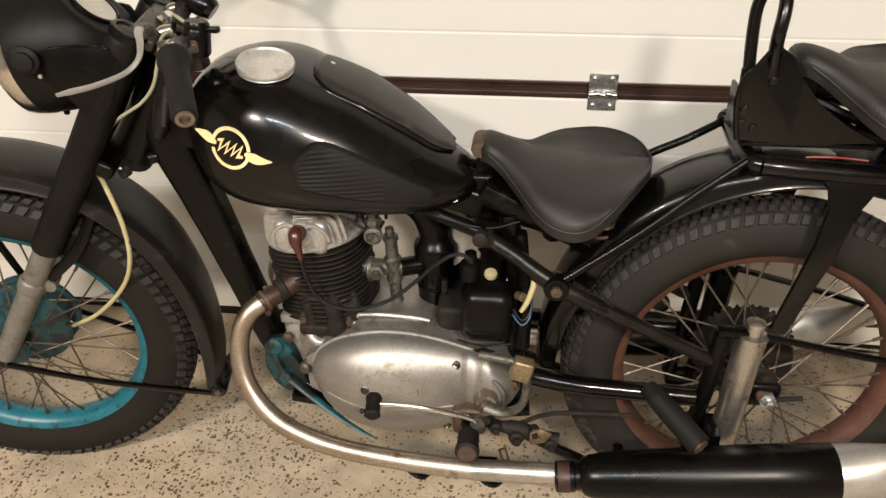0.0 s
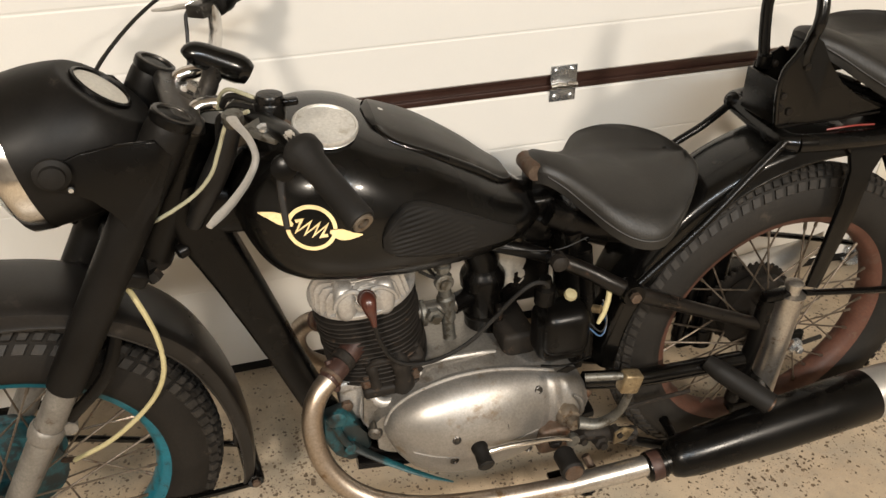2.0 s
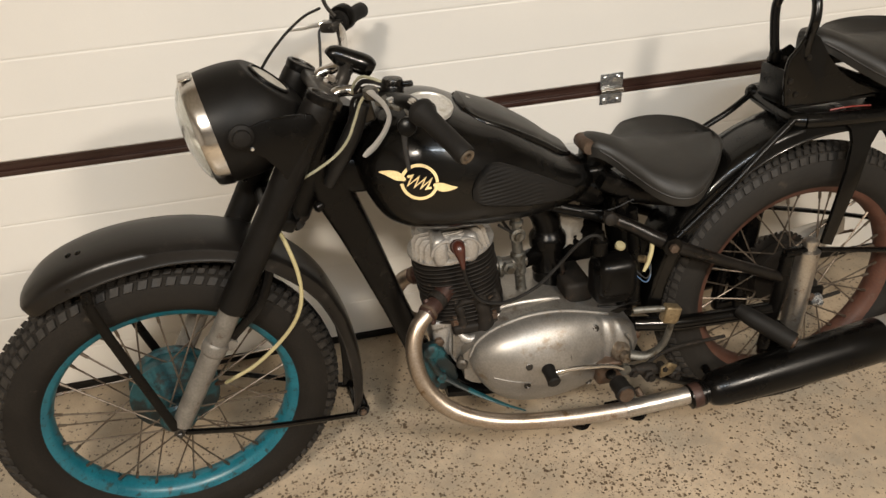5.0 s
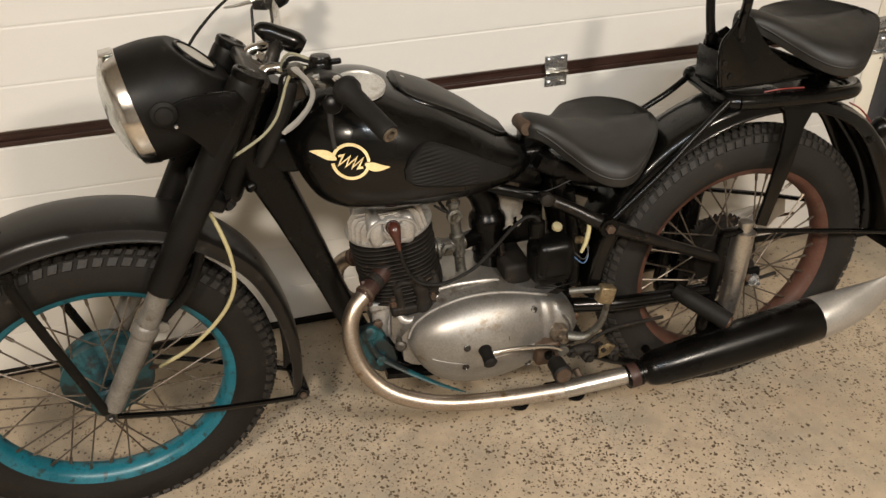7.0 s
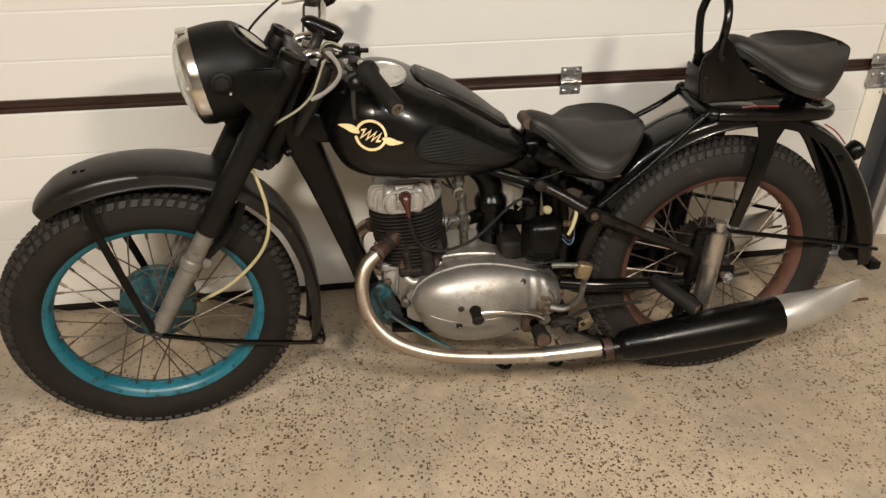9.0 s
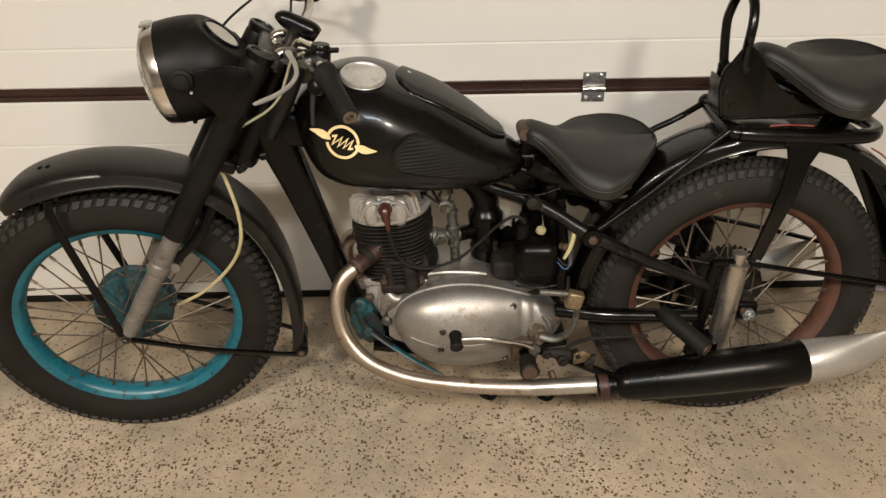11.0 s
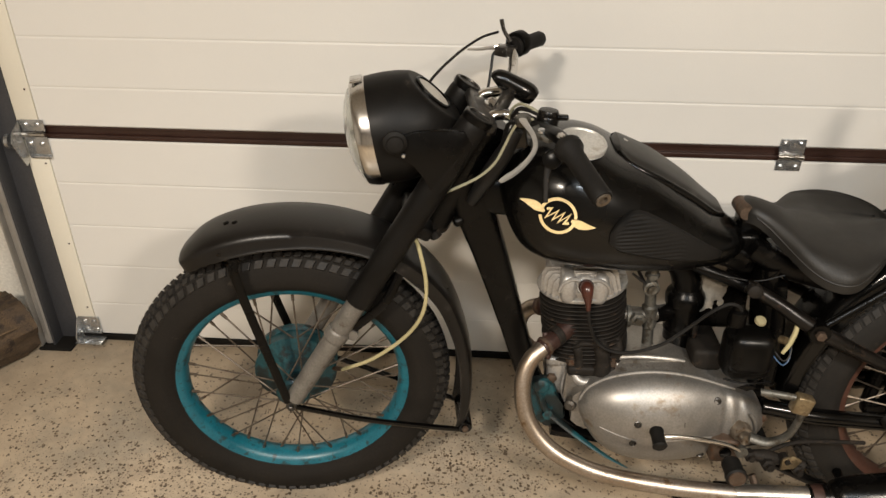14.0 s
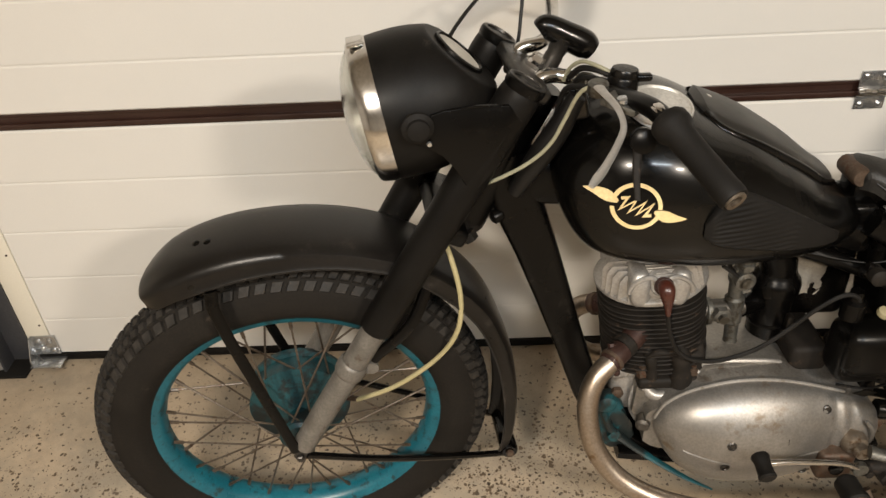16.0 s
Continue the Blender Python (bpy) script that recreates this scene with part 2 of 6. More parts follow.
def floor_material():
    """Ground concrete with dark stone chips that lie thick in some patches and thin in others."""
    m = bpy.data.materials.new("speckled_ground_concrete")
    m.use_nodes = True
    nt = m.node_tree
    bsdf = nt.nodes["Principled BSDF"]
    co = nt.nodes.new("ShaderNodeTexCoord").outputs["Object"]

    def noisy(size, detail, rough=0.6):
        n = nt.nodes.new("ShaderNodeTexNoise")
        n.inputs["Scale"].default_value, n.inputs["Detail"].default_value, n.inputs["Roughness"].default_value = size, detail, rough
        nt.links.new(co, n.inputs["Vector"])
        return n

    def maths(op, x, y):
        n = nt.nodes.new("ShaderNodeMath")
        n.operation = op
        for slot, v in ((0, x), (1, y)):
            if isinstance(v, (int, float)):
                n.inputs[slot].default_value = v
            else:
                nt.links.new(v, n.inputs[slot])
        return n.outputs[0]

    def ranged(x, lo, hi, a=0.0, b=1.0):
        r = nt.nodes.new("ShaderNodeMapRange")
        r.inputs[1].default_value, r.inputs[2].default_value, r.inputs[3].default_value, r.inputs[4].default_value = lo, hi, a, b
        nt.links.new(x, r.inputs[0])
        return r.outputs[0]

    def mixed(fac, x, y):
        n = nt.nodes.new("ShaderNodeMix")
        n.data_type = "RGBA"
        nt.links.new(fac, n.inputs[0])
        for slot, v in ((6, x), (7, y)):
            if isinstance(v, tuple):
                n.inputs[slot].default_value = (*v, 1)
            else:
                nt.links.new(v, n.inputs[slot])
        return n.outputs[2]

    # The coordinates are bent a little, so that the chips are not round.
    bend = nt.nodes.new("ShaderNodeVectorMath")
    bend.operation = "MULTIPLY_ADD"
    nt.links.new(noisy(90, 2).outputs["Color"], bend.inputs[0])
    bend.inputs[1].default_value = (0.012, 0.012, 0.012)
    nt.links.new(co, bend.inputs[2])

    # Nearer the door the slab was ground less, and fewer chips show.
    axes = nt.nodes.new("ShaderNodeSeparateXYZ")
    nt.links.new(co, axes.inputs[0])
    ground = ranged(maths("ADD", axes.outputs[1], maths("MULTIPLY", noisy(1.3, 3).outputs["Fac"], 0.5)), 1.40, 1.75, 1.0, 0.22)

    def chips(size, share, reach):
        v = nt.nodes.new("ShaderNodeTexVoronoi")
        v.inputs["Scale"].default_value = size
        nt.links.new(bend.outputs[0], v.inputs["Vector"])
        parts = nt.nodes.new("ShaderNodeSeparateColor")
        nt.links.new(v.outputs["Color"], parts.inputs[0])
        lot = ranged(noisy(1.9, 5, 0.68).outputs["Fac"], 0.38, 0.58, share * 0.14, share)
        chosen = maths("LESS_THAN", parts.outputs[0], maths("MULTIPLY", lot, ground))
        size_of = maths("MULTIPLY", parts.outputs[1], reach)
        inside = maths("LESS_THAN", v.outputs["Distance"], maths("ADD", size_of, reach * 0.35))
        return maths("MULTIPLY", chosen, inside), parts.outputs[2]

    big, big_tone = chips(118, 0.74, 0.42)
    small, _ = chips(215, 0.50, 0.38)
    base = mixed(ranged(noisy(1.7, 4).outputs["Fac"], 0.35, 0.65), (0.305, 0.242, 0.168), (0.430, 0.348, 0.250))
    base = mixed(ranged(noisy(2.8, 5, 0.7).outputs["Fac"], 0.48, 0.66, 0.0, 0.7), base, (0.205, 0.188, 0.150))
    base = mixed(ranged(noisy(14, 6, 0.75).outputs["Fac"], 0.42, 0.72, 0.0, 0.55), base, (0.20, 0.160, 0.118))
    base = mixed(ranged(noisy(420, 2).outputs["Fac"], 0.45, 0.8, 0.0, 0.45), base, (0.17, 0.135, 0.10))
    tone = mixed(big_tone, (0.026, 0.0175, 0.011), (0.105, 0.072, 0.044))
    col = mixed(maths("MULTIPLY", small, 0.7), base, (0.12, 0.09, 0.065))
    col = mixed(maths("MULTIPLY", big, 0.96), col, tone)
    nt.links.new(col, bsdf.inputs["Base Color"])
    nt.links.new(ranged(noisy(6, 4).outputs["Fac"], 0.3, 0.7, 0.30, 0.50), bsdf.inputs["Roughness"])
    bp = nt.nodes.new("ShaderNodeBump")
    bp.inputs["Strength"].default_value, bp.inputs["Distance"].default_value = 0.2, 0.0006
    nt.links.new(noisy(260, 3).outputs["Fac"], bp.inputs["Height"])
    nt.links.new(bp.outputs[0], bsdf.inputs["Normal"])
    return m


GLASS = glass_material()
FLOOR = floor_material()


# ---- shapes ----
def part(name, bm, material, parent=None, label="", m=None, sharp=38):
    """Links a bmesh as one mesh object, under a thing or a part when a parent is given."""
    bmesh.ops.recalc_face_normals(bm, faces=bm.faces)
    me = bpy.data.meshes.new(name)
    bm.to_mesh(me)
    bm.free()
    me.shade_smooth()
    me.set_sharp_from_angle(angle=radians(sharp))
    me.materials.append(material)
    ob = new(name, me)
    ob.parent = parent
    if m is not None:
        ob.matrix_basis = m
    return tagged(ob, label)


def again(name, ob, m, parent=None):
    """One more object on the mesh of ob."""
    o = new(name, ob.data)
    o.parent = parent if parent is not None else ob.parent
    o.matrix_basis = m
    return o


def glide(keys, x):
    """A smooth curve through keys of (x, value)."""
    xs = [k[0] for k in keys]
    if x <= xs[0]:
        return keys[0][1]
    if x >= xs[-1]:
        return keys[-1][1]
    i = max(j for j in range(len(xs) - 1) if xs[j] <= x)
    x0, x1, v0, v1 = xs[i], xs[i + 1], keys[i][1], keys[i + 1][1]

    def slope(j):
        if 0 < j < len(keys) - 1:
            return (keys[j + 1][1] - keys[j - 1][1]) / (xs[j + 1] - xs[j - 1])
        j = max(1, min(j, len(keys) - 1)) if j else 1
        return (keys[j][1] - keys[j - 1][1]) / (xs[j] - xs[j - 1])

    h, t = x1 - x0, (x - x0) / (x1 - x0)
    return (2 * t**3 - 3 * t**2 + 1) * v0 + (t**3 - 2 * t**2 + t) * h * slope(i) + (3 * t**2 - 2 * t**3) * v1 + (t**3 - t**2) * h * slope(i + 1)


def smooth_line(points, steps=8):
    """A denser smooth line through the points (Catmull-Rom)."""
    ps = [Vector(p) for p in points]
    if len(ps) == 2:
        return ps
    ps = [2 * ps[0] - ps[1], *ps, 2 * ps[-1] - ps[-2]]
    out = []
    for a, b, c, d in zip(ps, ps[1:], ps[2:], ps[3:]):
        for k in range(steps):
            t = k / steps
            out.append(0.5 * (2 * b + (c - a) * t + (2 * a - 5 * b + 4 * c - d) * t**2 + (3 * b - a - 3 * c + d) * t**3))
    return [*out, ps[-2]]


def skin(bm, rings, closed=True, caps=(True, True)):
    """Faces between rings of points of equal number."""
    rows = [[bm.verts.new(p) for p in ring] for ring in rings]
    n = len(rows[0])
    for r, s in zip(rows, rows[1:]):
        for k in range(n if closed else n - 1):
            bm.faces.new((r[k], r[(k + 1) % n], s[(k + 1) % n], s[k]))
    if closed and caps[0]:
        bm.faces.new(rows[0][::-1])
    if closed and caps[1]:
        bm.faces.new(rows[-1])
    return rows


def tube(points, radius, seg=12, steps=8, bm=None, flat=1.0, up=(0, 0, 1)):
    """A round bar along a smooth line; radius a number or one a point; flat squeezes it along the up side."""
    bm = bm or bmesh.new()
    line = smooth_line(points, steps)
    n = len(line)
    if isinstance(radius, (int, float)):
        radii = [radius] * n
    else:
        keys = [(i / (len(radius) - 1), r) for i, r in enumerate(radius)]
        radii = [glide(keys, i / (n - 1)) for i in range(n)]
    side, rings = None, []
    for i, p in enumerate(line):
        way = (line[min(i + 1, n - 1)] - line[max(i - 1, 0)]).normalized()
        if side is None:
            side = way.cross(Vector(up))
            if side.length < 0.05:
                side = way.cross(Vector((0, 1, 0)))
        side = (side - way * side.dot(way)).normalized()
        top = side.cross(way)
        rings.append([p + radii[i] * (math.cos(a) * side + flat * math.sin(a) * top) for a in (2 * math.pi * k / seg for k in range(seg))])
    skin(bm, rings)
    return bm


def lathe(profile, seg=48, m=None, bm=None, caps=(False, False)):
    """A turned body round its local Y axis; profile of (radius, y)."""
    bm = bm or bmesh.new()
    m = m or Matrix()
    rings = [[m @ Vector((r * math.cos(a), y, r * math.sin(a))) for a in (2 * math.pi * k / seg for k in range(seg))] for r, y in profile]
    skin(bm, rings, caps=caps)
    return bm


def spin(way):
    """The turn that lays the local Y axis along a way."""
    return Vector(way).to_track_quat("Y", "Z").to_matrix().to_4x4()


def turned(profile, at, way=(0, 1, 0), seg=32, bm=None, caps=(True, True)):
    return lathe(profile, seg, Matrix.Translation(at) @ spin(way), bm, caps)


def block(x0, x1, y0, y1, z0, z1, bevel=0.004, seg=2, bm=None, m=None):
    """A box with rounded edges."""
    own = bmesh.new()
    bmesh.ops.create_cube(own, size=1.0, matrix=Matrix.Translation(((x0 + x1) / 2, (y0 + y1) / 2, (z0 + z1) / 2)) @ Matrix.Diagonal((x1 - x0, y1 - y0, z1 - z0, 1)))
    if bevel:
        bmesh.ops.bevel(own, geom=own.edges, offset=bevel, segments=seg, affect="EDGES", profile=0.5)
    if m is not None:
        bmesh.ops.transform(own, matrix=m, verts=own.verts)
    return merge(bm, own)


def merge(bm, own):
    if bm is None:
        return own
    me = bpy.data.meshes.new("joined")
    own.to_mesh(me)
    own.free()
    bm.from_mesh(me)
    bpy.data.meshes.remove(me)
    return bm


def plate(outline, thick, to3d, bm=None, bevel=0.0):
    """A flat plate from an outline of 2D points; to3d(u, v, w) lays it in space, w from 0 to thick."""
    own = bmesh.new()
    front = [own.verts.new(to3d(u, v, 0.0)) for u, v in outline]
    back = [own.verts.new(to3d(u, v, thick)) for u, v in outline]
    own.faces.new(front)
    own.faces.new(back[::-1])
    n = len(front)
    for k in range(n):
        own.faces.new((front[k], back[k], back[(k + 1) % n], front[(k + 1) % n]))
    if bevel:
        bmesh.ops.bevel(own, geom=own.edges, offset=bevel, segments=2, affect="EDGES", profile=0.5)
    return merge(bm, own)


def thing(name, m, label, category, group="", kind=""):
    ob = new(name)
    ob.matrix_basis = m
    return tagged(ob, label, category, group, kind)


# ---- room ----
DOOR_Y, DOOR_L, DOOR_R = 1.619, -1.838, 1.188
WALL_Y = 1.70


def setting(name, bm, material, label, category):
    return tagged(part(name, bm, material), label, category, kind="structure")


bm = bmesh.new()
bmesh.ops.create_grid(bm, x_segments=1, y_segments=1, size=1.0, matrix=Matrix.Diagonal((3.5, 3.5, 1, 1)) @ Matrix.Translation((0.0, -0.3, 0)))
setting("floor", bm, FLOOR, "tan ground concrete floor with dark stone chips", "floor")
setting("wall_north_west", block(-3.4, DOOR_L - 0.06, WALL_Y, WALL_Y + 0.2, 0, 2.75, 0), WALLPAINT, "off-white plaster wall beside the garage door", "wall")
setting("wall_north_east", block(DOOR_R + 0.06, 3.4, WALL_Y, WALL_Y + 0.2, 0, 2.75, 0), WALLPAINT, "cream plaster wall beside the garage door", "wall")
setting("wall_north_lintel", block(DOOR_L - 0.06, DOOR_R + 0.06, WALL_Y, WALL_Y + 0.2, 2.22, 2.75, 0), WALLPAINT, "off-white plaster lintel over the garage door", "wall")
# Side walls, back wall and ceiling are out of view, added to bounce light.
setting("wall_west", block(-3.6, -3.4, -4.5, WALL_Y + 0.2, 0, 2.75, 0), BOUNCEWALL, "unseen side wall, toned to set the bounced light", "wall")
setting("wall_east", block(3.4, 3.6, -4.5, WALL_Y + 0.2, 0, 2.75, 0), BOUNCEWALL, "unseen side wall, toned to set the bounced light", "wall")
setting("wall_south", block(-3.6, 3.6, -4.7, -4.5, 0, 2.75, 0), BOUNCEWALL, "unseen back wall, toned to set the bounced light", "wall")
setting("ceiling", block(-3.6, 3.6, -4.7, WALL_Y + 0.2, 2.75, 2.9, 0), BOUNCECEILING, "unseen ceiling, toned to set the bounced light", "ceiling")

# Lamp trays under the ceiling.
for lx, ly, lz, sx, sy, watts, tint in LAMPS:
    tray = part("ceiling_lamp", block(lx - sx / 2 - 0.03, lx + sx / 2 + 0.03, ly - sy / 2 - 0.03, ly + sy / 2 + 0.03, lz, lz + 0.20, 0.006), SILVER)
    tagged(tray, "flat ceiling lamp with a plain metal tray", "lamp", group="ceiling lamps")

# The sectional door: ribbed white sections, brown joint strips, hinges and end caps.
door = tagged(new("door_1"), "white ribbed sectional garage door, closed", "garage door", kind="structure")
PITCH = 0.1338


def door_section(z0, z1):
    """One section; its face has shallow V grooves on an even pitch."""
    bm = bmesh.new()
    line = [(z0, 0.004), (z0 + 0.004, 0.0)]
    first, pitch = (z0 - 0.017, PITCH) if z0 < 0.1 else (z0 - 0.022, 0.1292)
    for k in range(1, round((z1 - z0 + 0.034) / pitch)):
        z = first + k * pitch
        line += [(z - 0.0040, 0.0), (z - 0.0010, 0.0009), (z + 0.0010, 0.0009), (z + 0.0040, 0.0)]
    line += [(z1 - 0.004, 0.0), (z1, 0.004), (z1, 0.045), (z0, 0.045)]
    a, b = DOOR_L + 0.062, DOOR_R - 0.062
    skin(bm, [[(x, DOOR_Y + d, z) for z, d in line] for x in (a, b)])
    return part("door_section", bm, DOORWHITE, door, sharp=12)


SEAMS = [0.687, 1.356, 2.025]
edges = [0.022, *SEAMS, 2.2]
for z0, z1 in zip(edges, edges[1:]):
    low, high = (z0 if z0 < 0.1 else z0 + 0.019), (z1 if z1 > 2.1 else z1 - 0.019)
    door_section(low, high)
    for x0, x1 in ((DOOR_L, DOOR_L + 0.060), (DOOR_R - 0.060, DOOR_R)):
        part("end_cap", block(x0, x1, DOOR_Y - 0.002, DOOR_Y + 0.045, low, high, 0.002), DOORCREAM, door)
        for zz in (low + 0.10, (low + high) / 2, high - 0.07):
            part("cap_screw", turned([(0.0010, -0.003), (0.0026, -0.002), (0.0028, 0.001)], (x0 + 0.047, DOOR_Y - 0.0015, zz), seg=10), SEAMBROWN, door)
for z in SEAMS:
    # Upper lip, groove and lower lip of the joint.
    bm = block(DOOR_L + 0.005, DOOR_R - 0.005, DOOR_Y + 0.012, DOOR_Y + 0.04, z - 0.018, z + 0.018, 0)
    block(DOOR_L + 0.005, DOOR_R - 0.005, DOOR_Y + 0.002, DOOR_Y + 0.02, z - 0.0180, z - 0.004, 0.003, 2, bm)
    block(DOOR_L + 0.005, DOOR_R - 0.005, DOOR_Y + 0.007, DOOR_Y + 0.02, z + 0.010, z + 0.018, 0.002, 2, bm)
    part("joint_strip", bm, SEAMBROWN, door, "dark brown joint strip")
part("bottom_seal", block(DOOR_L + 0.01, DOOR_R - 0.01, DOOR_Y - 0.004, DOOR_Y + 0.04, 0.0005, 0.0225, 0.003), RUBBER, door, "black rubber bottom seal")


def middle_hinge(x, z):
    """A zinc hinge across a joint: two leaves, rolled knuckles, a pin and four bolts."""
    w = 0.062
    hinge = part("hinge", block(x, x + w, DOOR_Y - 0.004, DOOR_Y - 0.0005, z + 0.004, z + 0.042, 0.0012), ZINC, door, "zinc steel hinge")
    part("lower_leaf", block(x, x + w, DOOR_Y - 0.004, DOOR_Y - 0.0005, z - 0.042, z - 0.012, 0.0012), ZINC, hinge)
    for k, (a, b) in enumerate(((0.0, 0.20), (0.21, 0.40), (0.41, 0.60), (0.61, 0.80), (0.81, 1.0))):
        part("knuckle", turned([(0.0068, 0), (0.0075, 0.0008), (0.0075, (b - a) * w - 0.0008), (0.0068, (b - a) * w)], (x + a * w, DOOR_Y - 0.0075, z - 0.002 if k % 2 else z - 0.004), (1, 0, 0), 16), CHROME, hinge)
    part("knuckle_web", block(x + 0.002, x + w - 0.002, DOOR_Y - 0.0045, DOOR_Y - 0.001, z - 0.014, z + 0.006, 0.001), ZINC, hinge)
    for dx in (0.012, w - 0.012):
        for dz in (0.031, -0.031):
            part("bolt", turned([(0.0070, 0.0), (0.0070, -0.002), (0.0045, -0.0045), (0.002, -0.005)], (x + dx, DOOR_Y - 0.004, z + dz), seg=14), ZINC, hinge)


def end_hinge(x, z, side):
    """The roller hinge at an end of a joint, with its cheek that carries the roller."""
    a, b = sorted((x, x + side * 0.064))
    hinge = part("end_hinge", block(a, b, DOOR_Y - 0.006, DOOR_Y - 0.0025, z + 0.004, z + 0.037, 0.0012), ZINC, door, "zinc steel roller hinge")
    part("lower_leaf", block(a, b, DOOR_Y - 0.006, DOOR_Y - 0.0025, z - 0.068, z - 0.010, 0.0012), ZINC, hinge)
    part("knuckle", turned([(0.0065, 0), (0.0065, b - a)], (a, DOOR_Y - 0.009, z - 0.003), (1, 0, 0), 14), CHROME, hinge)
    part("lip", block(a + 0.006, b, DOOR_Y - 0.012, DOOR_Y - 0.004, z - 0.071, z - 0.064, 0.002), ZINC, hinge)
    cheek = [(0.0, 0.036), (0.0, -0.080), (0.020, -0.090), (0.055, -0.010), (0.045, 0.012)]
    part("cheek", plate(cheek, 0.003, lambda u, v, w: (x - side * (0.002 + w), DOOR_Y - 0.004 - u, z + v)), ZINC, hinge)
    part("roller", turned([(0.008, 0), (0.021, 0.002), (0.021, 0.012), (0.008, 0.014)], (x - side * 0.030, DOOR_Y - 0.034, z - 0.012), (side, 0, 0), 20), ZINC, hinge)
    for dx in (0.014, 0.046):
        for dz in (0.024, -0.030):
            part("bolt", turned([(0.0070, 0.0), (0.0070, -0.002), (0.0045, -0.0045), (0.002, -0.005)], (x + side * dx, DOOR_Y - 0.006, z + dz), seg=14), ZINC, hinge)


middle_hinge(0.129, SEAMS[0])
end_hinge(DOOR_L + 0.010, SEAMS[0], 1)
end_hinge(DOOR_R - 0.010, SEAMS[0], -1)


def corner_bracket(x, side):
    """The bottom bracket: a bent zinc plate with bolts and a cable pin."""
    a, b = sorted((x, x + side * 0.062))
    br = part("corner_bracket", block(a, b, DOOR_Y - 0.007, DOOR_Y - 0.0025, 0.026, 0.088, 0.0015), ZINC, door, "zinc steel bottom bracket")
    part("foot", block(a - 0.01, b + 0.01, DOOR_Y - 0.045, DOOR_Y - 0.004, 0.010, 0.015, 0.0015, m=None), ZINC, br)
    cheek = [(0.0, 0.088), (0.0, 0.012), (0.04, 0.012), (0.04, 0.035), (0.012, 0.085)]
    part("cheek", plate(cheek, 0.003, lambda u, v, w: (x - side * w, DOOR_Y - 0.004 - u, v)), ZINC, br)
    for dx, dz in ((0.016, 0.072), (0.046, 0.072), (0.02, 0.045), (0.05, 0.04)):
        part("bolt", turned([(0.0068, 0.0), (0.0068, -0.002), (0.004, -0.0045), (0.002, -0.005)], (x + side * dx, DOOR_Y - 0.007, dz), seg=12), ZINC, br)


corner_bracket(DOOR_L + 0.012, 1)
corner_bracket(DOOR_R - 0.012, -1)


def door_track(x, side, name):
    """The upright: a dark angle against the wall and a bent silver running rail on it."""
    track = tagged(new(name), "dark grey steel upright with a silver running rail beside the door", "door track", kind="structure")
    a, b = sorted((x, x - side * 0.062))
    part("angle_face", block(a, b, DOOR_Y - 0.004, DOOR_Y + 0.06, 0.006, 2.3, 0.002), TRACKGREY, track)
    a, b = sorted((x - side * 0.058, x - side * 0.064))
    part("angle_flange", block(a, b, DOOR_Y - 0.05, DOOR_Y + 0.06, 0.006, 2.3, 0.001), TRACKGREY, track)
    c = x - side * 0.066
    prof = [(0.0, 0.0), (0.0, -0.030), (0.006, -0.036), (0.018, -0.036), (0.024, -0.030), (0.024, -0.052), (0.028, -0.052), (0.028, -0.026), (0.020, -0.031), (0.008, -0.031), (0.004, -0.026), (0.004, 0.0)]
    bm = bmesh.new()
    skin(bm, [[(c - side * u, DOOR_Y - 0.012 + v, z) for u, v in prof] for z in (0.012, 2.25)])
    part("running_rail", bm, SILVER, track, "silver steel running rail")
    part("base_pad", block(min(c - side * 0.035, x), max(c - side * 0.035, x), DOOR_Y - 0.07, DOOR_Y + 0.05, 0.0005, 0.008, 0.002), RUBBER, track)
    return track


door_track(DOOR_L - 0.001, 1, "door_track_west")
door_track(DOOR_R + 0.001, -1, "door_track_east")

# A split log beside the west track.
log = thing("firewood_log", pose(-2.095, 1.410, 0.0, 0, 0, 60), "short brown bark log with split pale wood beside the door track", "log")
bm = bmesh.new()
rings = []
for i in range(25):
    x = -0.20 + 0.40 * i / 24
    ring = []
    for k in range(36):
        a = 2 * math.pi * k / 36
        r = 0.096 * (1 + 0.13 * noise.noise((2.2 * math.cos(a), 2.2 * math.sin(a), 5 * x)) + 0.09 * noise.noise((7 * math.cos(a), 7 * math.sin(a), 12 * x)) + 0.05 * noise.noise((16 * math.cos(a), 16 * math.sin(a), 30 * x)))
        ring.append((x, r * math.cos(a), max(0.001, 0.086 + r * math.sin(a))))
    rings.append(ring)
skin(bm, rings)
part("bark", bm, SACK, log, "rough brown bark")
# Loose fibres and split strands along the upper bark.
strands = random.Random(11)
for k in range(130):
    a, x0, run = radians(strands.uniform(-5, 170)), strands.uniform(-0.20, 0.07), strands.uniform(0.04, 0.11)
    line = []
    for j in range(4):
        aa, r = a + strands.uniform(-0.05, 0.05), 0.0965 + strands.uniform(-0.004, 0.005)
        line.append((x0 + run * j / 3, r * math.cos(aa), max(0.004, 0.086 + r * math.sin(aa))))
    wide = strands.uniform(0.0025, 0.0060)
    part("strand", tube(line, [wide * 0.4, wide, wide * 0.9, wide * 0.3], 5, 2, flat=0.5), STRAW if k % 3 else SACK, log)


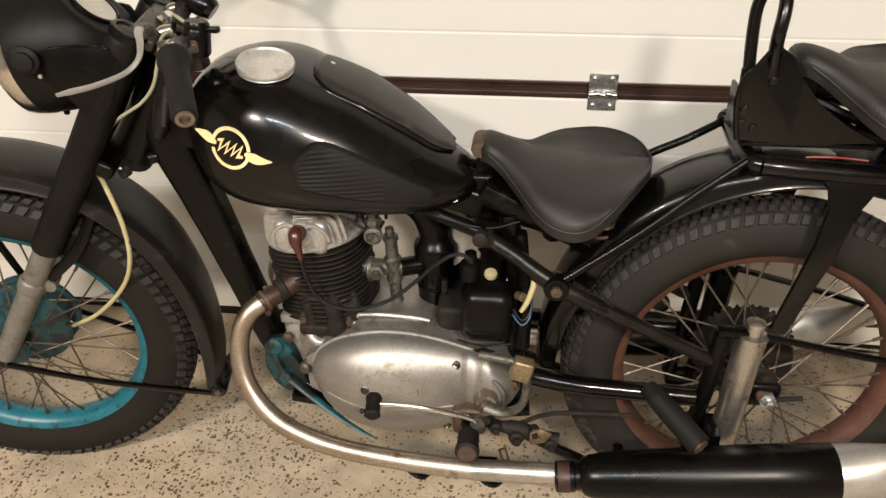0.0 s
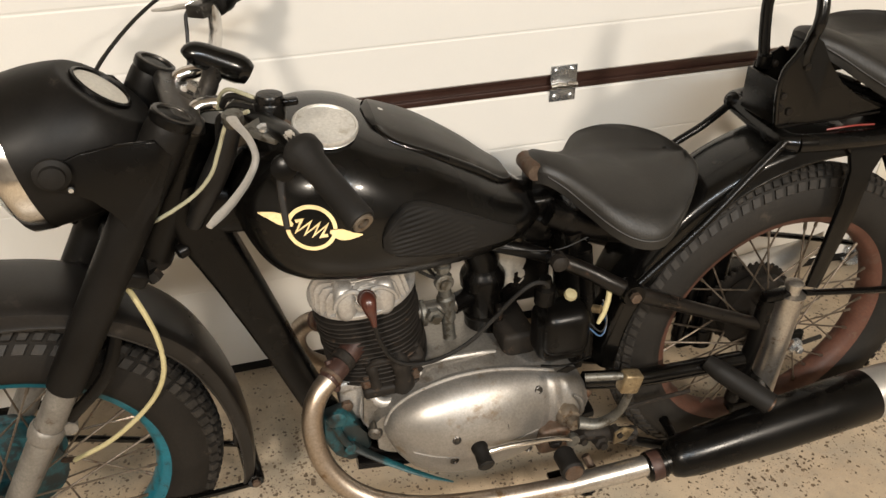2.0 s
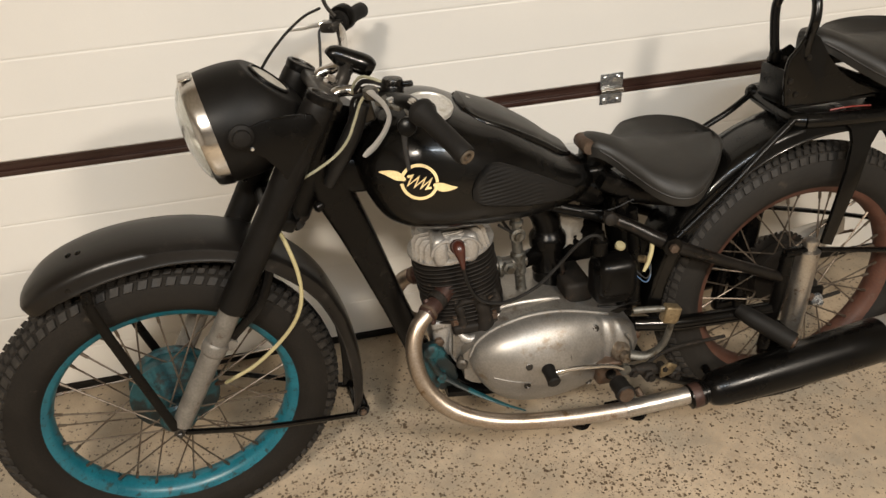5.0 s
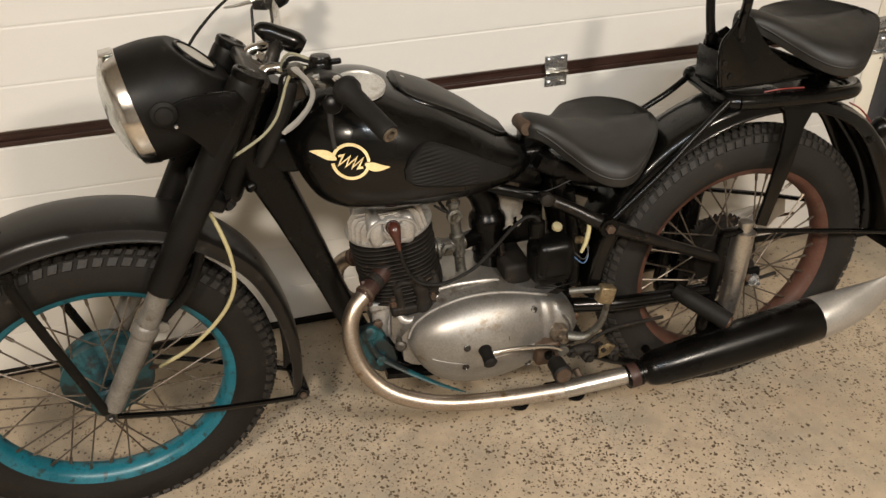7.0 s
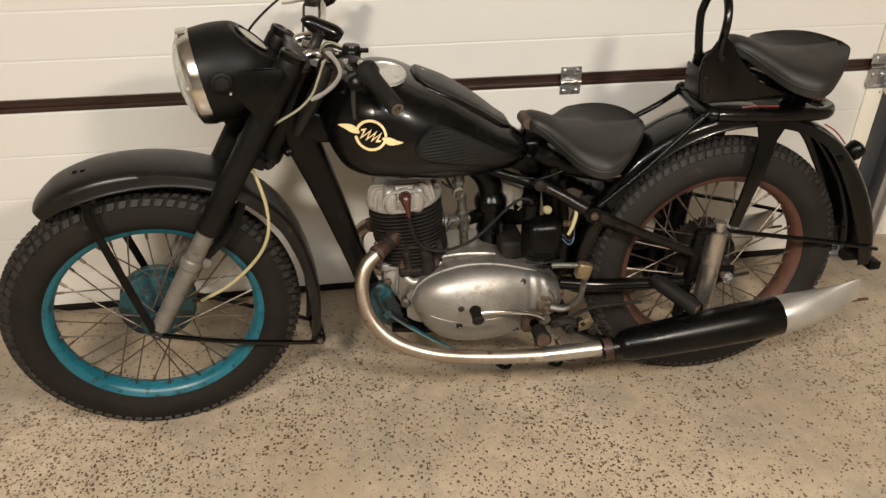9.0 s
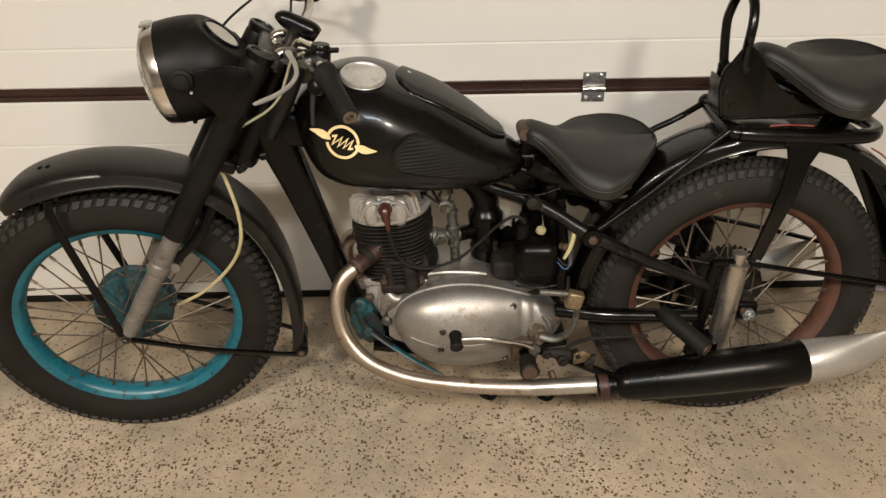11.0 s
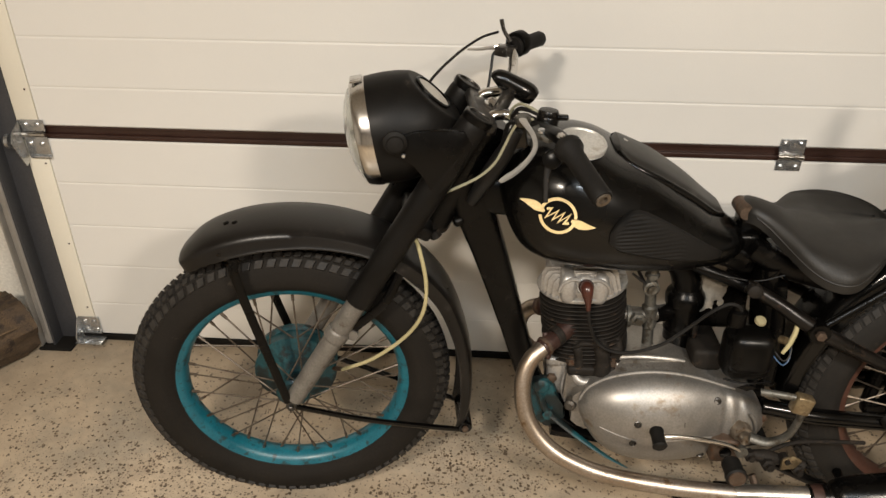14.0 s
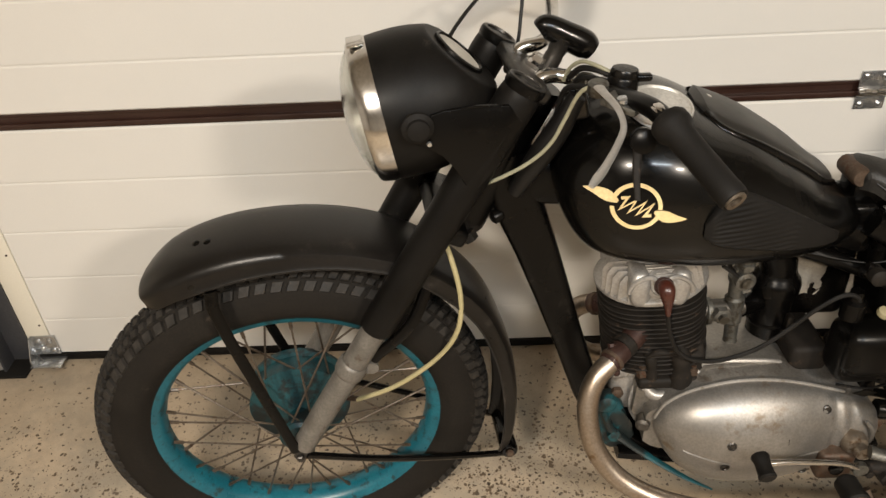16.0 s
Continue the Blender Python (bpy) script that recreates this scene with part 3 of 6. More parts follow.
# ---- motorcycle ----
# Local metres: x to the rear from the front axle, y away from the left side, z up.
bike = thing("motorcycle", pose(-0.99, 1.095, 0, -3.5, 0, 0.8), "old black motorcycle with teal front rim and two saddles", "motorcycle")
RAKE = Vector((0.376, 0, 0.638)).normalized()
HEAD = Vector((0.405, 0.004, 0.945))
STEER = Matrix.Translation(HEAD) @ Matrix.Rotation(radians(9.5), 4, RAKE) @ Matrix.Translation(-HEAD)
FRONT, REAR = Vector((-0.0108, -0.0116, 0.343)), Vector((1.424, -0.006, 0.347))


def steered(name, bm, material, parent=None, label=""):
    bmesh.ops.transform(bm, matrix=STEER, verts=bm.verts)
    return part(name, bm, material, parent or bike, label)


def placed(name, bm, material, parent=None, label=""):
    return part(name, bm, material, parent or bike, label)


def tyre_mesh(R=0.341, half=0.048, r0=0.252):
    prof = []
    for k in range(25):
        a = math.pi * (k / 24) - math.pi / 2
        y = half * math.sin(a) * (1.0 if abs(math.sin(a)) < 0.999 else 1.0)
        r = r0 + (R - 0.005 - r0) * max(0.0, math.cos(a)) ** 0.62
        prof.append((r, y))
    prof[0], prof[-1] = (r0, -half * 0.62), (r0, half * 0.62)
    prof.insert(1, (r0 + 0.012, -half * 0.86))
    prof.insert(-1, (r0 + 0.012, half * 0.86))
    return lathe(prof, 96)


def tread_mesh(R=0.341, half=0.048, r0=0.252, n=74, worn=0.0):
    """Rows of tread blocks that follow the tyre's crown, with slanted shoulder blocks."""
    bm = bmesh.new()

    def crown(a, lift):
        y = half * math.sin(a)
        r = r0 + (R - 0.005 - r0) * max(0.0, math.cos(a)) ** 0.62
        return r + lift * math.cos(a), y + lift * math.sin(a) * 0.8

    rows = [(-0.96, -0.68, 0.0, 0.66), (-0.60, -0.38, 0.5, 0.66), (-0.29, -0.05, 0.0, 0.64), (0.05, 0.29, 0.5, 0.64), (0.38, 0.60, 0.0, 0.66), (0.68, 0.96, 0.5, 0.66)]
    for a0, a1, shift, fill in rows:
        count = n if max(abs(a0), abs(a1)) > 0.9 else int(n * 1.3)
        for k in range(count):
            mid, step = 2 * math.pi * (k + shift) / count, 2 * math.pi / count
            slant = 0.10 * step * (1 if a0 < 0 else -1)
            lift = 0.0062 - worn * 0.0015 + 0.0006 * random.random()
            vs = []
            for h, e in ((-0.002, 0.0), (lift, 0.07)):
                for aa, s in ((a0, slant), (a1, -slant)):
                    for d in (-1, 1):
                        am = aa + (e * (a1 - a0) if aa == a0 else -e * (a1 - a0))
                        r, y = crown(am, h)
                        t = mid + s + d * step * fill / 2 * (1 - e)
                        vs.append(bm.verts.new((r * math.cos(t), y, r * math.sin(t))))
            for f in ((4, 5, 7, 6), (0, 1, 5, 4), (2, 6, 7, 3), (0, 4, 6, 2), (1, 3, 7, 5)):
                bm.faces.new([vs[i] for i in f])
    return bm


def rim_mesh():
    prof = [(0.2545, -0.034), (0.2560, -0.031), (0.2520, -0.027), (0.2420, -0.0255), (0.2360, -0.020), (0.2300, -0.010), (0.2285, 0.0), (0.2300, 0.010), (0.2360, 0.020), (0.2420, 0.0255), (0.2520, 0.027), (0.2560, 0.031), (0.2545, 0.034), (0.2470, 0.034), (0.2440, 0.0315), (0.2340, 0.0285), (0.2270, 0.020), (0.2225, 0.010), (0.2210, 0.0), (0.2225, -0.010), (0.2270, -0.020), (0.2340, -0.0285), (0.2440, -0.0315), (0.2470, -0.034)]
    return lathe([(0.2625 - (0.256 - r) * 0.95, y * 0.92) for r, y in (*prof, prof[0])], 96)


def spoke_mesh(r_in, y_in, lead):
    """One spoke with its nipple, from a hub flange to the rim at the top of the wheel."""
    a = radians(lead)
    start = Vector((r_in * math.sin(a), y_in, r_in * math.cos(a)))
    end = Vector((0, math.copysign(0.006, y_in), 0.2315))
    bm = tube([start, end], 0.0019, 6)
    way = (end - start).normalized()
    return tube([end - way * 0.018, end - way * 0.001], 0.0034, 6, bm=bm)


def wheel(name, at, turn, rim_mat, hub_prof, hub_mat, spokes, label, tread_n, worn, R=0.341, rubber=TYRE):
    m = Matrix.Translation(at) @ turn
    rim = part(name, rim_mesh(), rim_mat, bike, label, m)
    part("tyre", tyre_mesh(R), rubber, rim, "dusty black tyre")
    tread = part("tread", tread_mesh(R, n=tread_n, worn=worn), TREAD, rim, "worn block tread", sharp=20)
    tagged(tread, kind="stuff")
    part("hub", lathe(hub_prof, 48), hub_mat, rim)
    part("axle", turned([(0.008, -0.092), (0.009, -0.090), (0.009, 0.090), (0.008, 0.092)], (0, 0, 0), seg=16), RUSTSTEEL, rim)
    for r_in, y_in, lead, shift in spokes:
        first = None
        for k in range(9):
            mk = Matrix.Rotation(radians(40 * k + shift), 4, "Y")
            if first is None:
                first = part("spoke", spoke_mesh(r_in, y_in, lead), SPOKE, rim, "thin rusty spoke", mk)
            else:
                again("spoke", first, mk)
    return rim


axle_at = STEER @ FRONT
front_hub = [(0.012, -0.062), (0.030, -0.062), (0.036, -0.056), (0.036, -0.048), (0.022, -0.040), (0.022, -0.010), (0.050, 0.004), (0.082, 0.014), (0.091, 0.018), (0.091, 0.025), (0.083, 0.029), (0.083, 0.060), (0.091, 0.064), (0.091, 0.072), (0.060, 0.080), (0.020, 0.084), (0.012, 0.084)]
front_spokes = [(0.034, -0.052, 42, 4), (0.034, -0.052, -42, 24), (0.087, 0.021, 30, 14), (0.087, 0.021, -30, 34)]
fw = wheel("front_wheel", axle_at, STEER.to_3x3().to_4x4(), TEAL, front_hub, DULLTEAL, front_spokes, "teal painted front wheel with rusty spokes", 82, 0.0, 0.345)
rear_hub = [(0.012, -0.060), (0.032, -0.060), (0.038, -0.054), (0.038, -0.046), (0.024, -0.038), (0.024, -0.010), (0.070, 0.004), (0.082, 0.010), (0.082, 0.040), (0.078, 0.046), (0.020, 0.050), (0.012, 0.050)]
rear_spokes = [(0.036, -0.050, 42, 9), (0.036, -0.050, -42, 29), (0.078, 0.012, 32, 19), (0.078, 0.012, -32, 39)]
rw = wheel("rear_wheel", REAR, Matrix(), RUST, rear_hub, IRON, rear_spokes, "rust-red rear wheel with bare spokes", 92, 1.0, 0.349, GREYTYRE)
# Toothed chain wheel on the far side of the rear hub.
bm = bmesh.new()
teeth = []
for k in range(42 * 4):
    a = 2 * math.pi * k / (42 * 4)
    teeth.append(((0.097 if k % 4 in (0, 1) else 0.090) * math.cos(a), (0.097 if k % 4 in (0, 1) else 0.090) * math.sin(a)))
part("chain_wheel", plate(teeth, 0.006, lambda u, v, w: (u, 0.056 + w, v)), IRON, rw, "dark toothed chain wheel")
part("hub_sleeve", turned([(0.026, -0.045), (0.028, -0.043), (0.028, -0.015), (0.026, -0.013)], (0, 0, 0)), DULLTEAL, rw, "green-teal hub sleeve")


# Front mudguard, deep and with a rolled edge.
def guard_mesh(centre, keys, half_keys, depth_keys, a0, a1, steps, wall=0.0018, bead=0.004):
    """A swept mudguard: keys of (degrees, crown radius); half width and side depth by degrees."""
    bm = bmesh.new()
    rings = []
    for i in range(steps + 1):
        deg = a0 + (a1 - a0) * i / steps
        a, r = radians(deg), glide(keys, deg)
        half, depth = glide(half_keys, deg), glide(depth_keys, deg)
        outer = [(-half - bead * 0.9, -depth - bead * 0.8), (-half - bead, -depth), (-half - bead * 0.4, -depth + bead)]
        for k in range(13):
            b = math.pi * k / 12
            outer.append((-half * math.cos(b) if 0 < k < 12 else -half * math.copysign(1, math.cos(b)), -depth * 0.55 + depth * 0.55 * math.sin(b) ** 0.75))
        outer += [(half + bead * 0.4, -depth + bead), (half + bead, -depth), (half + bead * 0.9, -depth - bead * 0.8)]
        inner = [(y * (1 - wall / max(half, 0.01)), d - wall * (1 if d > -depth * 0.6 else 0)) for y, d in outer[::-1]]
        ring = [(centre[0] + (r + d) * math.cos(a), centre[1] + y, centre[2] + (r + d) * math.sin(a)) for y, d in (*outer, *inner)]
        rings.append(ring)
    skin(bm, rings)
    return bm


GUARD_AT = Vector((-0.010, -0.010, 0.336))
guard_r = [(-20, 0.403), (-3, 0.396), (9, 0.397), (24, 0.407), (36, 0.420), (46, 0.425), (60, 0.427), (76, 0.424), (88, 0.422), (99, 0.420), (110, 0.414), (115, 0.406), (119, 0.396), (121.2, 0.384)]
guard_half = [(-20, 0.046), (-10, 0.052), (10, 0.056), (45, 0.066), (90, 0.070), (106, 0.068), (112, 0.062), (117, 0.048), (120, 0.030), (121.2, 0.012)]
guard_depth = [(-20, 0.022), (-10, 0.026), (10, 0.030), (45, 0.032), (60, 0.028), (75, 0.032), (90, 0.039), (102, 0.041), (112, 0.036), (117, 0.032), (120, 0.022), (121.2, 0.008)]
guard = steered("front_mudguard", guard_mesh(GUARD_AT, guard_r, guard_half, guard_depth, -20, 121.2, 84), GUARDPAINT, None, "dusty black valanced front mudguard")


def guard_point(deg, y, lift=0.0):
    r, half, depth = glide(guard_r, deg), glide(guard_half, deg), glide(guard_depth, deg)
    b = math.acos(max(-1, min(1, -y / half)))
    d = -depth * 0.55 + depth * 0.55 * math.sin(b) ** 0.75
    return Vector((GUARD_AT[0] + (r + d + lift) * math.cos(radians(deg)), y, GUARD_AT[2] + (r + d + lift) * math.sin(radians(deg))))


for deg, y in ((103, -0.018), (100.5, -0.024)):
    p = guard_point(deg, y)
    steered("rivet", turned([(0.006, 0), (0.0055, 0.002), (0.002, 0.0035)], p, (math.cos(radians(deg)), -0.3, math.sin(radians(deg))), 10), GLOSS, guard)
steered("rivet", turned([(0.007, 0), (0.006, 0.003), (0.002, 0.004)], (-0.112, -0.076, 0.708), (0, -1, 0), 10), GLOSS, guard)

# Rounded lug that closes the lower end.
steered("end_lug", turned([(0.014, -0.050), (0.017, -0.046), (0.017, 0.046), (0.014, 0.050)], (0.368, -0.010, 0.200), seg=18), GLOSS, guard, "rounded black end lug")
steered("lug_bolt", turned([(0.008, 0.0), (0.008, 0.006), (0.003, 0.008)], (0.368, -0.060, 0.200), (0, -1, 0), 6), RUSTSTEEL, guard)

# Stays of the front mudguard.
for s in (-1, 1):
    steered("front_stay", tube([(-0.088, s * 0.074 - 0.008, 0.700), (-0.082, s * 0.084 - 0.008, 0.636), (-0.016, s * 0.100 - 0.010, 0.356)], 0.0095, 8, 6, flat=0.45, up=(0, 1, 0)), BLACK, None, "black strap stay")
    steered("stay_foot", block(-0.108, -0.068, s * 0.070 - 0.004, s * 0.070 + 0.004, 0.690, 0.720, 0.003), BLACK, guard)
    steered("rear_stay", tube([(0.000, s * 0.100 - 0.010, 0.342), (0.15, s * 0.086 - 0.006, 0.275), (0.338, s * 0.054, 0.196), (0.366, s * 0.046, 0.190), (0.376, s * 0.042, 0.212)], 0.0062, 8, 8), GLOSS, None, "thin black rod stay")

# Fork legs: black shrouds, grey sliders and collars.
TOP, FOOT = Vector((0.371, 0.006, 0.968)), Vector((-0.011, -0.0116, 0.344))
AXIS = (TOP - FOOT).normalized()
for s in (-1, 1):
    off = Vector((0, s * 0.086, 0))
    at = lambda t: FOOT + (TOP - FOOT) * t + off  # noqa: E731
    leg = steered("fork_leg", tube([at(0.02), at(0.18), at(0.44)], [0.0195, 0.0208, 0.0208], 20, 4), GREY, None, "grey painted fork slider")
    steered("shroud", tube([at(0.405), at(0.42), at(0.6), at(0.86), at(0.97), at(1.0)], [0.0245, 0.0262, 0.0268, 0.0280, 0.0290, 0.026], 24, 4), DUSTY, leg, "matt black fork shroud")
    steered("collar", tube([at(0.262), at(0.27), at(0.292), at(0.30)], [0.022, 0.0250, 0.0250, 0.022], 20, 3), GREY, leg)
    steered("collar_lug", turned([(0.012, -0.008), (0.012, 0.008)], at(0.285) + Vector((0.030, 0, -0.004)), seg=14), GREY, leg)
    steered("top_cap", turned([(0.027, -0.004), (0.0285, 0.0), (0.0285, 0.008), (0.0265, 0.0105), (0.0225, 0.011), (0.0205, 0.008), (0.004, 0.009)], at(1.0), AXIS, 28), BLACK, leg, "black fork cap with a worn rim")
    steered("cap_rim", turned([(0.0205, 0.0075), (0.0215, 0.0112), (0.0250, 0.0116), (0.0272, 0.0104)], at(1.0), AXIS, 28, caps=(False, False)), WORNSTEEL, leg, "worn steel cap rim")
    steered("axle_nut", turned([(0.012, 0), (0.012, 0.009), (0.009, 0.010), (0.007, 0.010), (0.007, 0.017), (0.005, 0.019)], FOOT + Vector((0, s * 0.090, 0)), (0, s, 0), 6), WORNSTEEL, leg)
    steered("link_arm", tube([at(0.30) + Vector((0.028, 0, 0)), at(0.40) + Vector((0.056, 0, 0.0)), at(0.48) + Vector((0.062, -s * 0.02, 0.02))], 0.0105, 10, 5, flat=0.7, up=(0, 1, 0)), BLACK, leg)
    # Lamp ear: a pressed plate from the shroud to the headlamp pivot.
    ear = [(0.212, 0.925), (0.214, 0.942), (0.230, 0.953), (0.262, 0.962), (0.303, 0.964), (0.346, 0.960), (0.362, 0.935), (0.332, 0.872), (0.302, 0.838), (0.286, 0.848), (0.277, 0.874), (0.258, 0.897), (0.238, 0.915)]
    steered("lamp_ear", plate(ear if s < 0 else [(u - 0.030 if u > 0.32 else u, v) for u, v in ear], 0.006, lambda u, v, w: (u, s * (0.110 - w), v), bevel=0.002), BLACK, leg, "pressed black lamp bracket")
    steered("ear_bolt", turned([(0.021, 0), (0.021, 0.005), (0.015, 0.008), (0.014, 0.013), (0.005, 0.015)], (0.226, s * 0.114, 0.946), (0, s, 0), 24), RUBBER, leg)
    steered("ear_screw", turned([(0.004, 0), (0.003, 0.003)], (0.240, s * 0.114, 0.920), (0, s, 0), 10), ZINC, leg)

# Fork crowns and steering head.
steered("lower_crown", block(-0.030, 0.026, -0.086, 0.086, -0.014, 0.014, 0.008, 3, m=Matrix.Translation((0.268, 0, 0.745)) @ Matrix.Rotation(radians(30), 4, "Y")), BLACK, None, "black lower fork crown")
steered("upper_crown", block(-0.014, 0.030, -0.084, 0.084, -0.010, 0.010, 0.006, 3, m=Matrix.Translation((0.380, 0, 0.962)) @ Matrix.Rotation(radians(30), 4, "Y")), WORNSTEEL, None, "worn dark steel upper fork crown")
steered("crown_bolt", turned([(0.012, 0), (0.012, 0.014), (0.006, 0.016)], (0.296, -0.052, 0.728), (0.45, -0.3, -0.85), 6), IRON)
part("steering_head", tube([(0.300, 0, 0.735), (0.345, 0, 0.81), (0.415, 0, 0.935)], [0.040, 0.034, 0.034], 20, 4), BLACK, bike, "black steering head")
part("head_cup", turned([(0.038, 0), (0.040, 0.006), (0.040, 0.018), (0.034, 0.022)], (0.292, 0, 0.722), (0.5, 0, 0.86), 20), IRON, bike)

# Headlamp.
LAMP_AT, LAMP_WAY = Vector((0.175, 0, 0.918)), Vector((0.987, 0, 0.158))


def smooth_shell(profile, steps=6):
    line = smooth_line([(r, y, 0) for r, y in profile], steps)
    return [(max(p[0], 0.002), p[1]) for p in line]


lampm = Matrix.Translation(LAMP_AT) @ spin(LAMP_WAY)
shell = [(0.0945, 0.0), (0.0965, 0.004), (0.0995, 0.010), (0.1015, 0.030), (0.1020, 0.055), (0.1000, 0.080), (0.095, 0.104), (0.086, 0.128), (0.069, 0.150), (0.048, 0.166), (0.024, 0.175), (0.004, 0.177)]
DIAL_AT, DIAL_WAY = Vector((0.299, 0, 0.990)), Vector((0.66, 0, 0.751)).normalized()
bm = lathe([(r, y) for r, y in smooth_shell(shell)], 72, lampm, caps=(False, True))
for v in bm.verts:
    over = (v.co - DIAL_AT).dot(DIAL_WAY)
    if over > 0:
        v.co -= DIAL_WAY * over
headlamp = steered("headlamp", bm, DUSTY, None, "matt black headlamp shell")
steered("rim", lathe([(0.0915, -0.004), (0.0915, -0.010), (0.0950, -0.0125), (0.0985, -0.009), (0.1000, 0.0), (0.1018, 0.012), (0.1018, 0.016), (0.0995, 0.0165)], 64, lampm), CHROME, headlamp, "worn chrome headlamp rim")
steered("reflector", lathe([(0.0915, -0.006), (0.080, 0.03), (0.055, 0.06), (0.015, 0.075), (0.004, 0.076)], 40, lampm), SILVER, headlamp)
lens = [(0.0920 * math.sin(k * math.pi / 20), -0.008 - 0.030 * math.cos(k * math.pi / 20) ** 1.2) for k in range(0, 11)]
lens[0] = (0.002, lens[0][1])
lens_ob = steered("lens", lathe([*lens, *[(r * 0.985 + 0.0005, y + 0.003) for r, y in lens[::-1]]], 48, lampm), GLASS, headlamp, "domed clear headlamp lens")
lens_ob.visible_shadow = False
steered("rim_clip", block(-0.011, 0.011, -0.016, 0.016, 0, 0.004, 0.0015, m=Matrix.Translation(LAMP_AT + Vector((-0.014, 0, 0.1000))) @ Matrix.Rotation(radians(-8), 4, "Y")), CHROME, headlamp)
steered("shell_screw", turned([(0.005, 0), (0.005, 0.006), (0.002, 0.008)], (0.222, -0.03, 0.829), (0, -0.3, -1), 10), BLACK, headlamp)
dial = steered("speedometer", turned([(0.0395, -0.012), (0.041, 0.0), (0.0405, 0.004), (0.037, 0.0055), (0.0355, 0.003)], DIAL_AT, DIAL_WAY, 40, caps=(False, False)), BLACK, headlamp, "round speedometer in the headlamp shell")
steered("dial_face", turned([(0.0355, 0.002), (0.0354, 0.0025), (0.001, 0.0026)], DIAL_AT, DIAL_WAY, 40), FACE, headlamp, "pale speedometer face")

# Handlebar halves with grips, levers and controls, as they stand with the bars turned.
BARS = {
    -1: [(0.404, -0.036, 0.934), (0.406, -0.034, 0.946), (0.415, -0.029, 0.9535), (0.436, -0.024, 0.953), (0.458, -0.036, 0.951), (0.480, -0.085, 0.956), (0.500, -0.155, 0.968), (0.515, -0.212, 0.978), (0.527, -0.248, 0.974), (0.571, -0.341, 0.931)],
    1: [(0.383, 0.052, 0.948), (0.386, 0.052, 0.962), (0.397, 0.052, 0.9705), (0.420, 0.058, 0.974), (0.440, 0.092, 0.980), (0.449, 0.150, 0.994), (0.451, 0.185, 1.014), (0.452, 0.208, 1.025), (0.505, 0.288, 1.026)],
}
bars = {}
for s in (-1, 1):
    line = BARS[s]
    bar = placed("handlebar", tube(line, [0.0104] * 4 + [0.0100] * (len(line) - 4), 14, 6), CHROME, None, "chromed handlebar half")
    if s < 0:
        placed("bar_sleeve", tube(line[5:9], 0.0118, 14, 4), BLACK, bar, "black taped sleeve")
    bars[s] = bar
    inner, outer = Vector(line[-2]), Vector(line[-1])
    way = (outer - inner).normalized()
    span = (outer - inner).length + 0.012
    grip = [(0.0195, 0.0), (0.0222, 0.004), (0.0222, 0.016), (0.0166, 0.026), (0.0160, 0.05), (0.0158, span - 0.02), (0.0164, span - 0.004), (0.0148, span), (0.0125, span), (0.0120, span - 0.006)]
    placed("grip", turned(grip, inner - way * 0.004, way, 24), RUBBER, bar, "worn black rubber grip")
    placed("bar_end", turned([(0.0070, span - 0.010), (0.0072, span + 0.002), (0.0118, span + 0.0025), (0.0122, span - 0.004)], inner - way * 0.004, way, 20), RUSTALU, bar, "bare tube end")
    placed("bar_clamp", turned([(0.0145, -0.014), (0.0155, -0.010), (0.0155, 0.004), (0.0130, 0.008)], line[0], (0.1, 0.05, 1), 20), WORNSTEEL, bar)
near, far = bars[-1], bars[1]
lever = [(0.458, -0.184, 0.997), (0.462, -0.203, 0.995), (0.474, -0.228, 0.985), (0.478, -0.248, 0.971), (0.467, -0.270, 0.958), (0.448, -0.309, 0.954), (0.434, -0.337, 0.955), (0.424, -0.357, 0.956)]
placed("clutch_lever", tube(lever, [0.0075, 0.0058, 0.0044, 0.0039, 0.0041, 0.0046, 0.0050, 0.0032], 10, 6, flat=0.5), SILVER, near, "bare metal clutch lever")
placed("lever_bracket", block(-0.026, 0.022, -0.020, 0.020, -0.005, 0.005, 0.003, 2, m=Matrix.Translation((0.498, -0.168, 0.966)) @ Matrix.Rotation(radians(-40), 4, "Z") @ Matrix.Rotation(radians(8), 4, "Y")), ROUGHALU, near)
placed("lever_bolt", turned([(0.0085, 0), (0.0085, 0.004), (0.005, 0.006), (0.002, 0.0062)], (0.493, -0.176, 0.972), (0, -0.1, 1), 14), ZINC, near)
placed("lever_boss", turned([(0.011, -0.008), (0.0125, -0.004), (0.0125, 0.006), (0.009, 0.009)], (0.460, -0.182, 0.992), (0, -0.1, 1), 16), ROUGHALU, near)
placed("bracket_screw", turned([(0.006, 0), (0.006, 0.012), (0.003, 0.014)], (0.516, -0.160, 0.962), (0.3, -0.5, 0.8), 6), RUSTSTEEL, near)
placed("small_lever", tube([(0.502, -0.226, 0.935), (0.499, -0.240, 0.912), (0.499, -0.258, 0.882)], [0.006, 0.0046, 0.0036], 8, 5, flat=0.6), IRON, near, "small dull choke lever")
placed("choke_boss", turned([(0.014, -0.008), (0.016, 0.0), (0.015, 0.010), (0.009, 0.013)], (0.508, -0.222, 0.942), (-0.2, -1, 0.3), 18), BLACK, near)
dip = placed("dip_switch", turned([(0.0165, -0.016), (0.0190, -0.012), (0.0200, 0.022), (0.0180, 0.025), (0.0185, 0.029), (0.0160, 0.034), (0.005, 0.035)], (0.503, -0.114, 0.957), (0.10, 0, 1), 24), BLACK, near, "round black dip switch")
placed("switch_tab", block(0.518, 0.540, -0.122, -0.109, 0.974, 0.983, 0.003, 3), BLACK, near)
